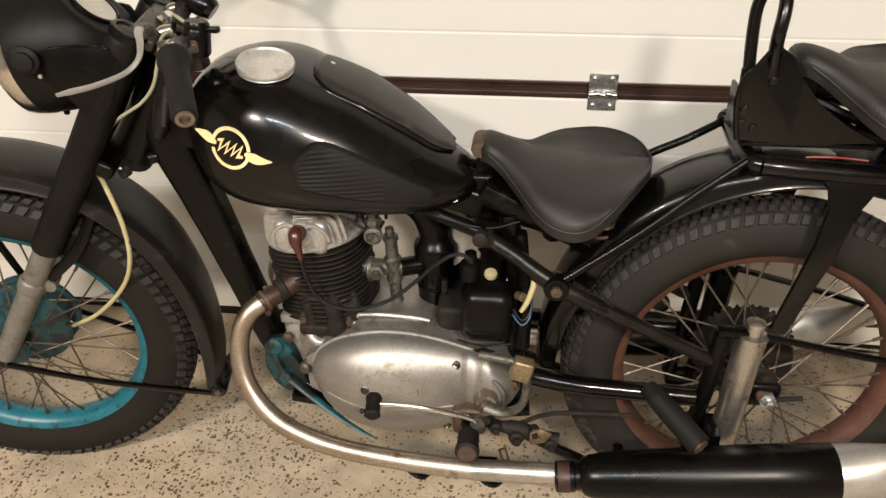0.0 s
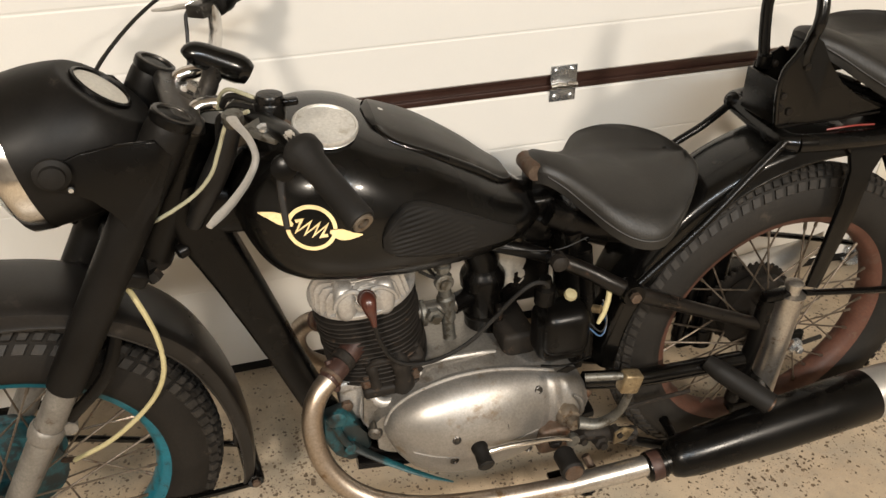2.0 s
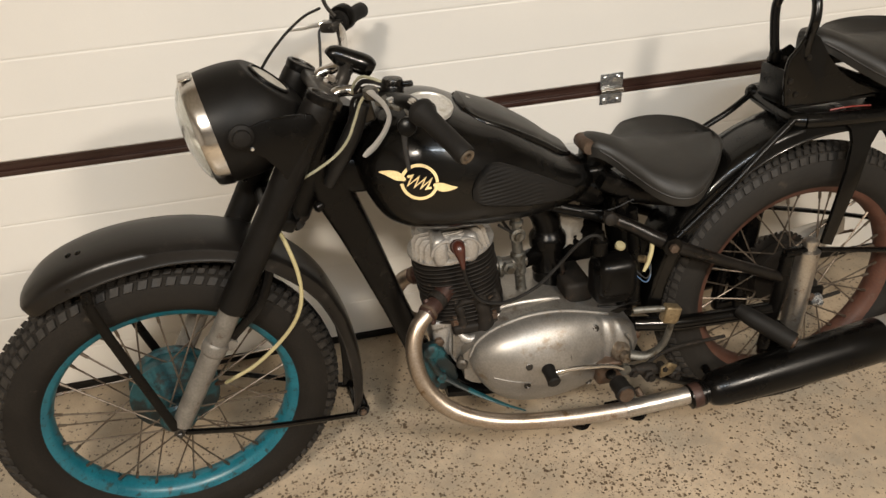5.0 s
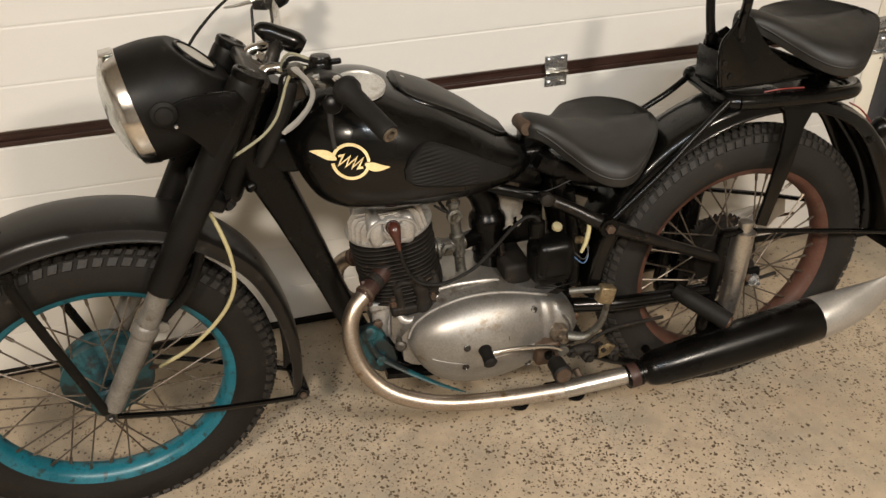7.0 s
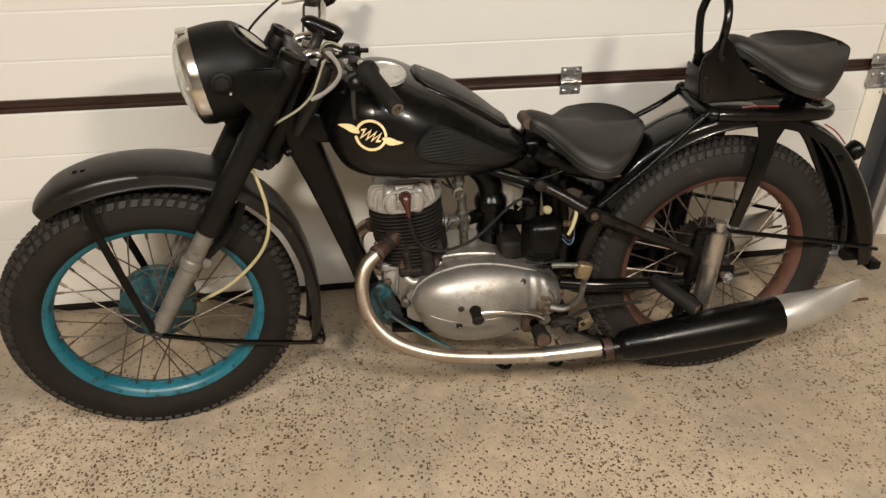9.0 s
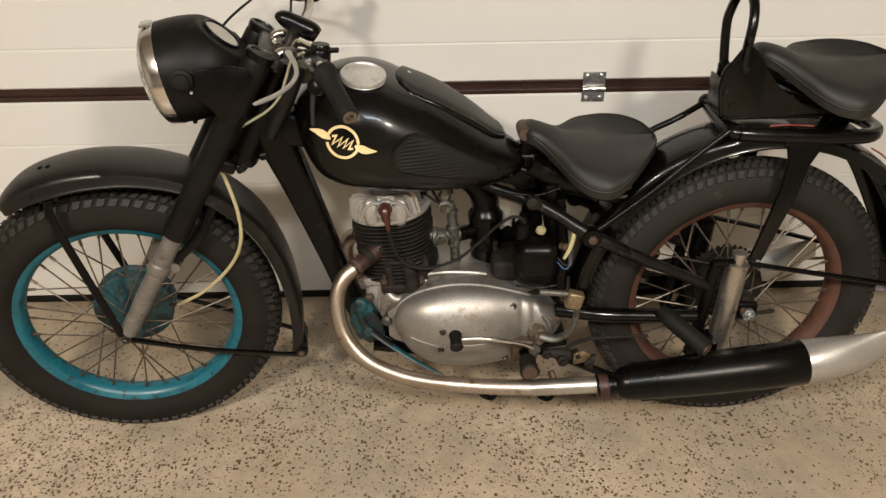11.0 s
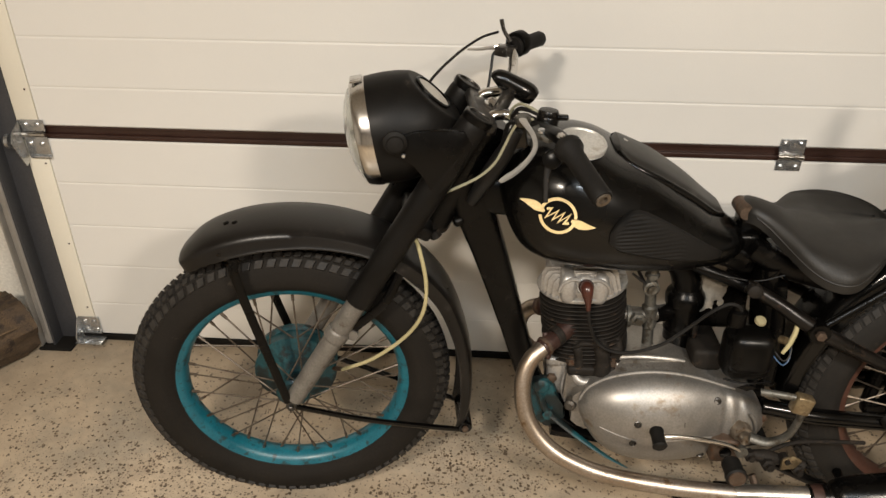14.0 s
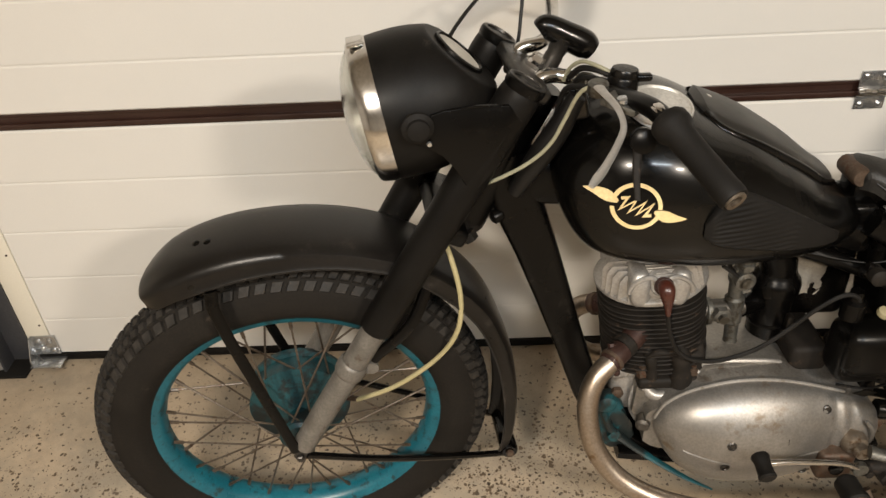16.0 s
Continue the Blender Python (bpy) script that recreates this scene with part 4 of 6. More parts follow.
placed("switch_band", turned([(0.0125, -0.012), (0.0140, 0), (0.0125, 0.012)], (0.470, -0.060, 0.954), (0.4, -0.9, 0.1), 18), ROUGHALU, near)
placed("inner_clamp", block(-0.014, 0.014, -0.016, 0.016, -0.030, 0.012, 0.005, 3, m=Matrix.Translation((0.460, -0.032, 0.925)) @ Matrix.Rotation(radians(-10), 4, "Y")), WORNSTEEL, near)
placed("clamp_bolt", turned([(0.007, 0), (0.007, 0.008), (0.003, 0.010)], (0.452, -0.048, 0.938), (0, -1, 0.1), 6), BLACK, near)
placed("brake_lever", tube([(0.420, 0.205, 1.024), (0.402, 0.222, 1.020), (0.382, 0.255, 1.010), (0.356, 0.288, 1.002)], [0.007, 0.007, 0.0055, 0.004], 10, 6, flat=0.6), SILVER, far, "bare metal brake lever")
placed("lever_bracket", block(-0.020, 0.020, -0.016, 0.016, -0.010, 0.010, 0.004, 2, m=Matrix.Translation((0.435, 0.190, 1.022)) @ Matrix.Rotation(radians(55), 4, "Z")), WORNSTEEL, far)
placed("twist_collar", turned([(0.024, 0), (0.026, 0.003), (0.026, 0.022), (0.022, 0.025)], (0.454, 0.210, 1.030), (0.58, 0.81, 0.04), 24), BLACK, far)
placed("thumb_lever", tube([(0.444, 0.200, 1.038), (0.430, 0.200, 1.060), (0.424, 0.200, 1.082)], [0.0045, 0.004, 0.0045], 8, 5), WORNSTEEL, far)
placed("brake_cable", tube([(0.418, 0.215, 1.054), (0.382, 0.180, 1.048), (0.335, 0.120, 1.026), (0.292, 0.050, 0.994), (0.282, 0.03, 0.965)], 0.0028, 8, 8), BLACKCABLE, far, "black control cable")
placed("cable_link", tube([(0.412, 0.200, 1.026), (0.424, 0.200, 1.030), (0.440, 0.203, 1.026)], 0.0034, 8, 4), CHROME, far, "bright cable link")
placed("throttle_cable", tube([(0.440, 0.205, 1.018), (0.412, 0.200, 1.016), (0.406, 0.190, 0.985), (0.398, 0.17, 0.940), (0.375, 0.13, 0.925)], 0.003, 8, 8), BLACKCABLE, far)
damper = placed("steering_damper", turned([(0.013, 0), (0.013, 0.030), (0.012, 0.033), (0.016, 0.050), (0.018, 0.058)], (0.420, 0.002, 0.946), (0.45, 0, 0.89), 20), WORNSTEEL, None, "black steering damper knob")
placed("knob_handle", tube([(0.412, 0.002, 1.008), (0.422, 0.003, 1.013), (0.448, 0.004, 1.000), (0.474, 0.005, 0.986), (0.486, 0.005, 0.977)], [0.012, 0.0165, 0.0190, 0.0200, 0.015], 16, 6), GLOSS, damper)
placed("stem_nut", turned([(0.020, 0), (0.020, 0.012), (0.014, 0.016), (0.013, 0.024)], (0.405, 0.002, 0.952), (0.5, 0, 0.86), 6), CHROME, damper)
placed("clutch_cable", tube([(0.478, -0.140, 0.982), (0.452, -0.120, 0.965), (0.434, -0.112, 0.925), (0.418, -0.106, 0.890), (0.390, -0.100, 0.860), (0.345, -0.092, 0.832), (0.310, -0.06, 0.805)], 0.0027, 8, 8), WHITECABLE, None, "off-white sheathed clutch cable")
placed("switch_wire", tube([(0.490, -0.108, 0.984), (0.474, -0.098, 0.990), (0.458, -0.080, 0.990), (0.446, -0.062, 0.976), (0.440, -0.05, 0.955)], 0.0027, 8, 8), WHITECABLE)
placed("switch_wire", tube([(0.492, -0.110, 0.980), (0.472, -0.095, 0.984), (0.456, -0.078, 0.980), (0.446, -0.060, 0.962)], 0.0042, 8, 8), BLACKCABLE)
placed("switch_wire", tube([(0.490, -0.112, 0.972), (0.470, -0.092, 0.972), (0.456, -0.070, 0.964), (0.450, -0.05, 0.94)], 0.0036, 8, 8), BLACKCABLE)
placed("cable_loom", tube([(0.456, -0.070, 0.940), (0.432, -0.066, 0.890), (0.404, -0.056, 0.840), (0.376, -0.040, 0.785)], [0.012, 0.017, 0.017, 0.012], 10, 6), BLACKCABLE, None, "taped black cable loom")
placed("bar_wire", tube([(0.462, -0.105, 0.965), (0.44, -0.07, 0.950), (0.43, -0.05, 0.90), (0.415, -0.045, 0.85)], 0.004, 8, 6), BLACKCABLE)
placed("front_brake_cable", tube([(0.262, -0.066, 0.735), (0.276, -0.068, 0.700), (0.290, -0.066, 0.620), (0.283, -0.060, 0.545), (0.245, -0.045, 0.475), (0.170, -0.025, 0.400), (0.095, -0.005, 0.352)], 0.0042, 8, 8), YELLOW, None, "yellowed brake cable looping to the hub")
placed("brake_arm", tube([(0.097, -0.004, 0.353), (0.07, 0.010, 0.345), (0.04, 0.030, 0.342)], 0.005, 8, 4), RUSTSTEEL)

# Frame: pressed steel down beam, backbone, tubes.
def beam(points, halves, name, material=None, label=""):
    """A pressed rectangular beam along points in the middle plane: halves of (depth, width)."""
    bm = bmesh.new()
    pts = [Vector(p) for p in points]
    rings = []
    for i, p in enumerate(pts):
        way = (pts[min(i + 1, len(pts) - 1)] - pts[max(i - 1, 0)]).normalized()
        nrm = way.cross(Vector((0, 1, 0))).normalized()
        d, w = halves[i]
        ring = []
        for k in range(16):
            a = 2 * math.pi * (k + 0.5) / 16
            ca, sa = math.cos(a), math.sin(a)
            ring.append(p + nrm * d * math.copysign(abs(ca) ** 0.4, ca) + Vector((0, 1, 0)) * w * math.copysign(abs(sa) ** 0.4, sa))
        rings.append(ring)
    skin(bm, rings)
    return part(name, bm, material or BLACK, bike, label)


beam([(0.365, 0, 0.835), (0.385, 0, 0.745), (0.412, 0, 0.670), (0.441, 0, 0.580), (0.472, 0, 0.480), (0.508, 0, 0.365), (0.55, 0, 0.27)], [(0.040, 0.032), (0.038, 0.030), (0.034, 0.028), (0.030, 0.027), (0.026, 0.027), (0.025, 0.027), (0.022, 0.03)], "down_beam", BLACK, "pressed black frame beam")
beam([(0.36, 0, 0.80), (0.50, 0, 0.775), (0.72, 0, 0.735), (0.92, 0, 0.665)], [(0.045, 0.03), (0.03, 0.03), (0.028, 0.03), (0.026, 0.03)], "top_beam", BLACK)
beam([(0.56, 0, 0.262), (0.80, 0, 0.236), (1.02, 0, 0.262)], [(0.012, 0.08), (0.012, 0.09), (0.012, 0.08)], "under_beam", BLACK)
part("beam_boss", turned([(0.010, 0), (0.011, 0.004), (0.011, 0.014), (0.006, 0.018)], (0.358, -0.022, 0.738), (-0.9, -0.3, -0.2), 12), BLACK, bike)
for s in (-1, 1):
    part("seat_stay", tube([(0.915, s * 0.058, 0.634), (0.980, s * 0.078, 0.602), (1.050, s * 0.100, 0.562), (1.185, s * 0.102, 0.494), (1.332, s * 0.104, 0.424)], [0.0135, 0.0140, 0.0155, 0.0125, 0.0125], 14, 6), WORNBLACK, bike, "black frame tube")
    part("chain_stay", tube([(0.985, s * 0.090, 0.366), (1.083, s * 0.104, 0.358), (1.177, s * 0.105, 0.352), (1.306, s * 0.106, 0.347)], 0.0170, 16, 5), GLOSS, bike, "black frame tube")
    part("stay_lug", turned([(0.020, -0.016), (0.0215, -0.012), (0.0215, 0.012), (0.020, 0.016)], (1.050, s * 0.102, 0.562), seg=20), BLACK, bike)
    part("lug_bolt", turned([(0.010, 0), (0.010, 0.008), (0.004, 0.010)], (1.050, s * 0.118, 0.562), (0, s, 0), 6), RUSTSTEEL, bike)
    part("tube_boss", turned([(0.012, -0.012), (0.012, 0.012)], (0.932, s * 0.068, 0.628), seg=14), IRON, bike)
    part("plunger_post", tube([(1.334, s * 0.104, 0.484), (1.326, s * 0.104, 0.38), (1.308, s * 0.104, 0.242)], 0.0145, 14, 4), BLACK, bike, "black rear frame post")
    # Plunger suspension leg.
    sh = part("plunger", tube([(1.381, s * 0.107, 0.484), (1.376, s * 0.107, 0.40), (1.368, s * 0.107, 0.235)], 0.0245, 24, 4), PLATED if s < 0 else BLACK, bike, "dull plated rear plunger sleeve" if s < 0 else "black rear plunger sleeve")
    part("plunger_cap", turned([(0.0255, 0), (0.0255, 0.003), (0.014, 0.006), (0.0125, 0.018), (0.016, 0.020), (0.016, 0.028), (0.008, 0.033)], (1.3815, s * 0.107, 0.485), (0.02, 0, 1), 20), PLATED if s < 0 else BLACK, sh)
    part("lower_sleeve", turned([(0.0275, 0), (0.0275, 0.040), (0.0260, 0.044)], (1.367, s * 0.107, 0.208), (0.03, 0, 1), 20), BLACK, sh)
    part("post_bridge", block(1.322, 1.378, s * 0.105 - 0.012, s * 0.105 + 0.012, 0.482, 0.498, 0.005), BLACK, bike)
    part("lower_bridge", block(1.302, 1.378, s * 0.105 - 0.016, s * 0.105 + 0.016, 0.212, 0.242, 0.006), BLACK, bike)
    part("axle_carrier", block(1.372, 1.460, s * 0.082 - 0.008, s * 0.082 + 0.008, 0.318, 0.368, 0.010, 3), BLACK, bike)
    part("axle_nut", turned([(0.0155, 0), (0.0155, 0.010), (0.012, 0.012), (0.008, 0.012), (0.008, 0.022), (0.006, 0.024)], (1.436, s * 0.090, 0.340), (0, s, 0), 6), ZINC, bike)
    part("chain_adjuster", tube([(1.440, s * 0.094, 0.340), (1.496, s * 0.092, 0.346)], 0.0045, 8), IRON, bike)
    # Passenger footrest.
    peg = part("rear_footrest", tube([(1.222, s * 0.115, 0.372), (1.232, s * 0.130, 0.366), (1.244, s * 0.146, 0.360), (1.298, s * 0.216, 0.334)], [0.014, 0.018, 0.0200, 0.0205], 16, 4), RUBBER, bike, "black rubber passenger footrest")
    part("peg_end", turned([(0.014, 0), (0.014, 0.004), (0.005, 0.006)], (1.298, s * 0.216, 0.334), (0.60, s * 0.76, -0.24), 14), RUSTSTEEL, peg)


# ---- tank ----
TANK_TOP = [(0.425, 0.850), (0.440, 0.870), (0.470, 0.896), (0.510, 0.910), (0.560, 0.914), (0.610, 0.904), (0.664, 0.880), (0.720, 0.855), (0.770, 0.824), (0.800, 0.803), (0.840, 0.771), (0.890, 0.738), (0.915, 0.718)]
TANK_LOW = [(0.425, 0.822), (0.440, 0.762), (0.470, 0.706), (0.510, 0.682), (0.560, 0.671), (0.640, 0.664), (0.720, 0.660), (0.800, 0.660), (0.860, 0.667), (0.895, 0.679), (0.915, 0.698)]
TANK_HALF = [(0.425, 0.036), (0.440, 0.078), (0.470, 0.114), (0.510, 0.138), (0.560, 0.150), (0.620, 0.152), (0.690, 0.142), (0.760, 0.124), (0.820, 0.101), (0.870, 0.076), (0.900, 0.052), (0.915, 0.030)]
TANK_Y, TANK_ROLL = 0.016, 0.062
TOP_N = [(0.425, 2.1), (0.50, 2.6), (0.60, 2.9), (0.70, 2.6), (0.80, 2.2), (0.915, 2.0)]


def tank_y(x, z):
    """Half width of the tank at a height."""
    top, low, half = glide(TANK_TOP, x), glide(TANK_LOW, x), glide(TANK_HALF, x)
    mid, h = low + (top - low) * 0.42, (top - low)
    v = (z - mid) / (h * 0.58) if z > mid else (z - mid) / (h * 0.42)
    n = glide(TOP_N, x) if z > mid else 2.6
    return half * max(0.0, 1 - min(1.0, abs(v)) ** n) ** (1 / n)


def tank_ring(x, seg=56):
    top, low, half = glide(TANK_TOP, x), glide(TANK_LOW, x), glide(TANK_HALF, x)
    mid, h = low + (top - low) * 0.42, (top - low)
    ring = []
    for k in range(seg):
        a = 2 * math.pi * k / seg
        c, s = math.cos(a), math.sin(a)
        n = glide(TOP_N, x) if s > 0 else 2.6
        across = half * math.copysign(abs(c) ** (2 / n), c)
        ring.append((x, TANK_Y + across, TANK_ROLL * across + mid + (h * 0.58 if s > 0 else h * 0.42) * math.copysign(abs(s) ** (2 / n), s)))
    return ring


def tank_on(x, z, lift=0.0):
    """A point on the left side of the tank."""
    e = 0.004
    z0 = z + TANK_ROLL * tank_y(x, z)
    y = tank_y(x, z0)
    nx, nz = -(tank_y(x + e, z0) - tank_y(x - e, z0)) / (2 * e), -(tank_y(x, z0 + e) - tank_y(x, z0 - e)) / (2 * e)
    nrm = Vector((nx, -1, nz)).normalized()
    return Vector((x, TANK_Y - y, z)) + nrm * lift


bm = bmesh.new()
xs = [0.425 + 0.49 * (i / 60) for i in range(61)]
skin(bm, [tank_ring(x) for x in xs])
tank = part("fuel_tank", bm, GLOSS, bike, "glossy black fuel tank with a cream winged emblem", sharp=60)
part("rear_tube", tube([(0.800, -0.008, 0.660), (0.850, -0.016, 0.640), (0.905, -0.026, 0.622), (0.962, -0.034, 0.598)], 0.0125, 12, 5), BLACK, bike, "black frame tube behind the tank")
# Welded seam along the belly.
bm = bmesh.new()
for s in (-1, 1):
    tube([(x, TANK_Y + s * (tank_y(x, glide(TANK_LOW, x) + 0.016) + 0.0015), glide(TANK_LOW, x) + 0.016) for x in (0.47, 0.52, 0.58, 0.66, 0.74, 0.82, 0.88)], 0.003, 6, 5, bm=bm)
part("tank_seam", bm, GLOSS, tank)
# Filler cap.
cap_at = Vector((0.575, -0.039, 0.8985))
cap_way = Vector((0.12, -0.24, 0.96)).normalized()
part("filler_neck", turned([(0.041, -0.030), (0.0425, -0.004), (0.0425, 0.004)], cap_at, cap_way, 40), BLACK, tank)
part("filler_cap", turned([(0.0420, -0.002), (0.0440, 0.0), (0.0440, 0.003), (0.0425, 0.0045), (0.0425, 0.0065), (0.0455, 0.008), (0.0460, 0.013), (0.0448, 0.0155), (0.0425, 0.0156), (0.0408, 0.0128), (0.028, 0.0118), (0.012, 0.0118), (0.002, 0.0116)], cap_at, cap_way, 48), CAPALU, tank, "round bare aluminium filler cap")


# Tool box lid that follows the tank's back.
def lid_half(x):
    return glide([(0.640, 0.018), (0.650, 0.042), (0.668, 0.060), (0.70, 0.066), (0.75, 0.062), (0.80, 0.052), (0.84, 0.040), (0.862, 0.026), (0.872, 0.008)], x)


bm = bmesh.new()
rings = []
for i in range(41):
    x = 0.640 + 0.232 * i / 40
    half, z = lid_half(x), glide(TANK_TOP, x) + 0.003
    edge = min(1.0, min(x - 0.640, 0.872 - x) / 0.012)
    ring = []
    for k in range(17):
        u = -1 + 2 * k / 16
        ring.append((x, 0.026 + half * u, z - 0.011 * (half / 0.066) ** 2 * u * u + TANK_ROLL * half * u + 0.011 * edge * (1 - 0.6 * abs(u) ** 14)))
    for k in range(17):
        u = 1 - 2 * k / 16
        ring.append((x, 0.026 + half * u * 0.99, z - 0.011 * (half / 0.066) ** 2 * u * u + TANK_ROLL * half * u - 0.016))
    rings.append(ring)
skin(bm, rings)
lid = part("tank_lid", bm, LIDGREY, tank, "raised black tool box lid on the tank")
bm = bmesh.new()
for s in (-1, 1):
    tube([(x, 0.026 + s * (lid_half(x) + 0.002), glide(TANK_TOP, x) + TANK_ROLL * s * lid_half(x) - 0.011 * (lid_half(x) / 0.066) ** 2 + 0.003) for x in (0.648, 0.66, 0.68, 0.72, 0.76, 0.80, 0.84, 0.866)], [0.005, 0.0065, 0.0078, 0.0080, 0.0078, 0.0072, 0.0062, 0.0045], 10, 5, bm=bm)
part("lid_gasket", bm, GLOSS, tank, "black lid edging")
part("lid_screw", turned([(0.0085, -0.004), (0.0085, 0.003), (0.0062, 0.0045), (0.002, 0.005)], (0.664, 0.031, 0.889), (0.36, 0.0, 0.93), 20), CHROME, lid)


# Ribbed knee pads.
def knee_edge(u):
    """Lower and upper edge of the pad at u from 0 (front) to 1 (rear)."""
    low = glide([(0, 0.752), (0.08, 0.737), (0.3, 0.722), (0.6, 0.708), (0.9, 0.702), (1, 0.706)], u)
    high = glide([(0, 0.772), (0.06, 0.796), (0.16, 0.812), (0.3, 0.806), (0.6, 0.768), (0.85, 0.732), (1, 0.712)], u)
    return low, high


for s in (-1, 1):
    bm = bmesh.new()
    nu, nv = 40, 64
    outer = []
    for i in range(nu + 1):
        u = i / nu
        x = 0.628 + 0.222 * u
        low, high = knee_edge(u)
        row = []
        for j in range(nv + 1):
            v = j / nv
            rim = min(1.0, min(v, 1 - v) / 0.10, u / 0.06 + 0.05, (1 - u) / 0.06 + 0.05)
            z = low + (high - low) * v
            rib = 0.0016 * (0.5 + 0.5 * math.cos(2 * math.pi * (z - 0.70) / 0.0072)) if rim >= 1 and u < 0.62 else 0.0
            p = tank_on(x, z, 0.0005 + 0.0105 * max(0.0, rim) ** 0.5 - rib)
            row.append(bm.verts.new((p[0], 2 * TANK_Y - p[1] if s > 0 else p[1], p[2])))
        outer.append(row)
    for r, q in zip(outer, outer[1:]):
        for j in range(nv):
            bm.faces.new((r[j], r[j + 1], q[j + 1], q[j]))
    part("knee_pad", bm, RUBBER, tank, "ribbed black rubber knee pad", sharp=50)


# Winged emblem: a ring in two arcs, two wings and a zigzag stroke, each laid on the tank's side.
def emblem_piece(line, widths):
    bm = bmesh.new()
    C, tilt = Vector((0.534, 0.800)), radians(-14.5)

    def lay(u, v, lift):
        x, z = C[0] + u * math.cos(tilt) - v * math.sin(tilt), C[1] + u * math.sin(tilt) + v * math.cos(tilt)
        return tank_on(x, z, lift)

    rings = []
    for i, p in enumerate(line):
        p = Vector(p)
        ways = [(Vector(b) - Vector(a)).normalized() for a, b in ((line[max(i - 1, 0)], p), (p, line[min(i + 1, len(line) - 1)])) if (Vector(b) - Vector(a)).length > 1e-9]
        across = sum((Vector((-d[1], d[0])) for d in ways), Vector((0, 0)))
        across = across.normalized() if across.length > 0.2 else Vector((-ways[0][1], ways[0][0]))
        wide = widths[i] / max(0.55, across.dot(Vector((-ways[0][1], ways[0][0]))))
        a, b = p + across * wide, p - across * wide
        rings.append([lay(*a, 0.0004), lay(*a, 0.0016), lay(*b, 0.0016), lay(*b, 0.0004)])
    skin(bm, rings)
    return bm


for a0, a1 in ((10, 170), (198, 350)):
    arc = [(0.0310 * math.cos(radians(a0 + (a1 - a0) * k / 24)), 0.0310 * math.sin(radians(a0 + (a1 - a0) * k / 24))) for k in range(25)]
    part("emblem_ring", emblem_piece(arc, [0.0027] * 25), CREAM, tank, "cream emblem ring")
for s in (-1, 1):
    spine = [(s * (0.0245 + 0.0445 * k / 8), s * (0.0005 - 0.0035 * math.sin(math.pi * k / 8))) for k in range(9)]
    part("emblem_wing", emblem_piece(spine, [0.0020, 0.0050, 0.0074, 0.0082, 0.0074, 0.0060, 0.0043, 0.0026, 0.0006]), CREAM, tank, "cream emblem wing")
zig = [(-0.0235, 0.006), (-0.0165, 0.010), (-0.0170, -0.010), (-0.0050, 0.010), (-0.0050, -0.010), (0.0065, 0.010), (0.0060, -0.010), (0.0170, 0.010), (0.0160, -0.009), (0.0235, -0.006)]
part("emblem_stroke", emblem_piece([(u + 0.22 * v, v) for u, v in zig], [0.0022] * 10), CREAM, tank, "cream zigzag emblem stroke")


# ---- saddles ----
def saddle_rings():
    """A rubber pan saddle: origin under the nose, 0.30 long; upper skin, rolled edge and lower skin."""
    near_keys = [(0.0, 0.026), (0.012, 0.040), (0.035, 0.054), (0.065, 0.088), (0.095, 0.130), (0.122, 0.155), (0.145, 0.166), (0.163, 0.168), (0.182, 0.162), (0.205, 0.148), (0.228, 0.130), (0.250, 0.107), (0.268, 0.082), (0.280, 0.055), (0.287, 0.028), (0.290, 0.004)]
    far_keys = [(0.0, 0.026), (0.012, 0.038), (0.035, 0.040), (0.065, 0.050), (0.095, 0.072), (0.120, 0.110), (0.145, 0.140), (0.170, 0.153), (0.195, 0.157), (0.218, 0.148), (0.240, 0.130), (0.260, 0.104), (0.275, 0.076), (0.284, 0.048), (0.290, 0.004)]
    mid_keys = [(0.0, 0.060), (0.012, 0.067), (0.030, 0.065), (0.060, 0.054), (0.100, 0.036), (0.150, 0.025), (0.200, 0.020), (0.250, 0.025), (0.290, 0.036)]
    near_drop = [(0.0, 0.018), (0.03, 0.032), (0.07, 0.050), (0.12, 0.063), (0.16, 0.060), (0.19, 0.049), (0.22, 0.026), (0.25, 0.004), (0.27, -0.004), (0.290, 0.0)]
    far_drop = [(0.0, 0.016), (0.03, 0.028), (0.07, 0.024), (0.10, 0.012), (0.14, 0.007), (0.18, 0.001), (0.22, -0.006), (0.25, -0.008), (0.27, -0.006), (0.290, 0.0)]
    rings = []
    for i in range(49):
        x = 0.290 * (1 - (1 - i / 48) ** 1.4)
        mid = glide(mid_keys, x)
        up = []
        for k in range(33):
            u = -1 + 2 * k / 32
            half, drop = (glide(far_keys, x), glide(far_drop, x)) if u > 0 else (glide(near_keys, x), glide(near_drop, x))
            lip = 0.003 * math.exp(-(((abs(u) - 0.93) / 0.06) ** 2))
            dip = (-0.012 if u > 0 else -0.004) * math.exp(-(((abs(u) - 0.42) / 0.25) ** 2)) * math.sin(min(1.0, x / 0.15) * math.pi / 2)
            up.append((x, half * math.sin(u * math.pi / 2 * 0.97) / math.sin(math.pi / 2 * 0.97), mid + 0.005 * math.sin(math.pi * x / 0.290) - drop * abs(u) ** (2.6 if u > 0 else 2.2) * (1.0 if u > 0 else 0.97) + dip + lip))
        low = [(x + 0.002, y * 0.985, z - (0.014 if 0 < k < 32 else 0.018)) for k, (_, y, z) in enumerate(up)][::-1]
        rings.append([*up, *low])
    return rings


def saddle_mesh():
    bm = bmesh.new()
    skin(bm, saddle_rings())
    return bm


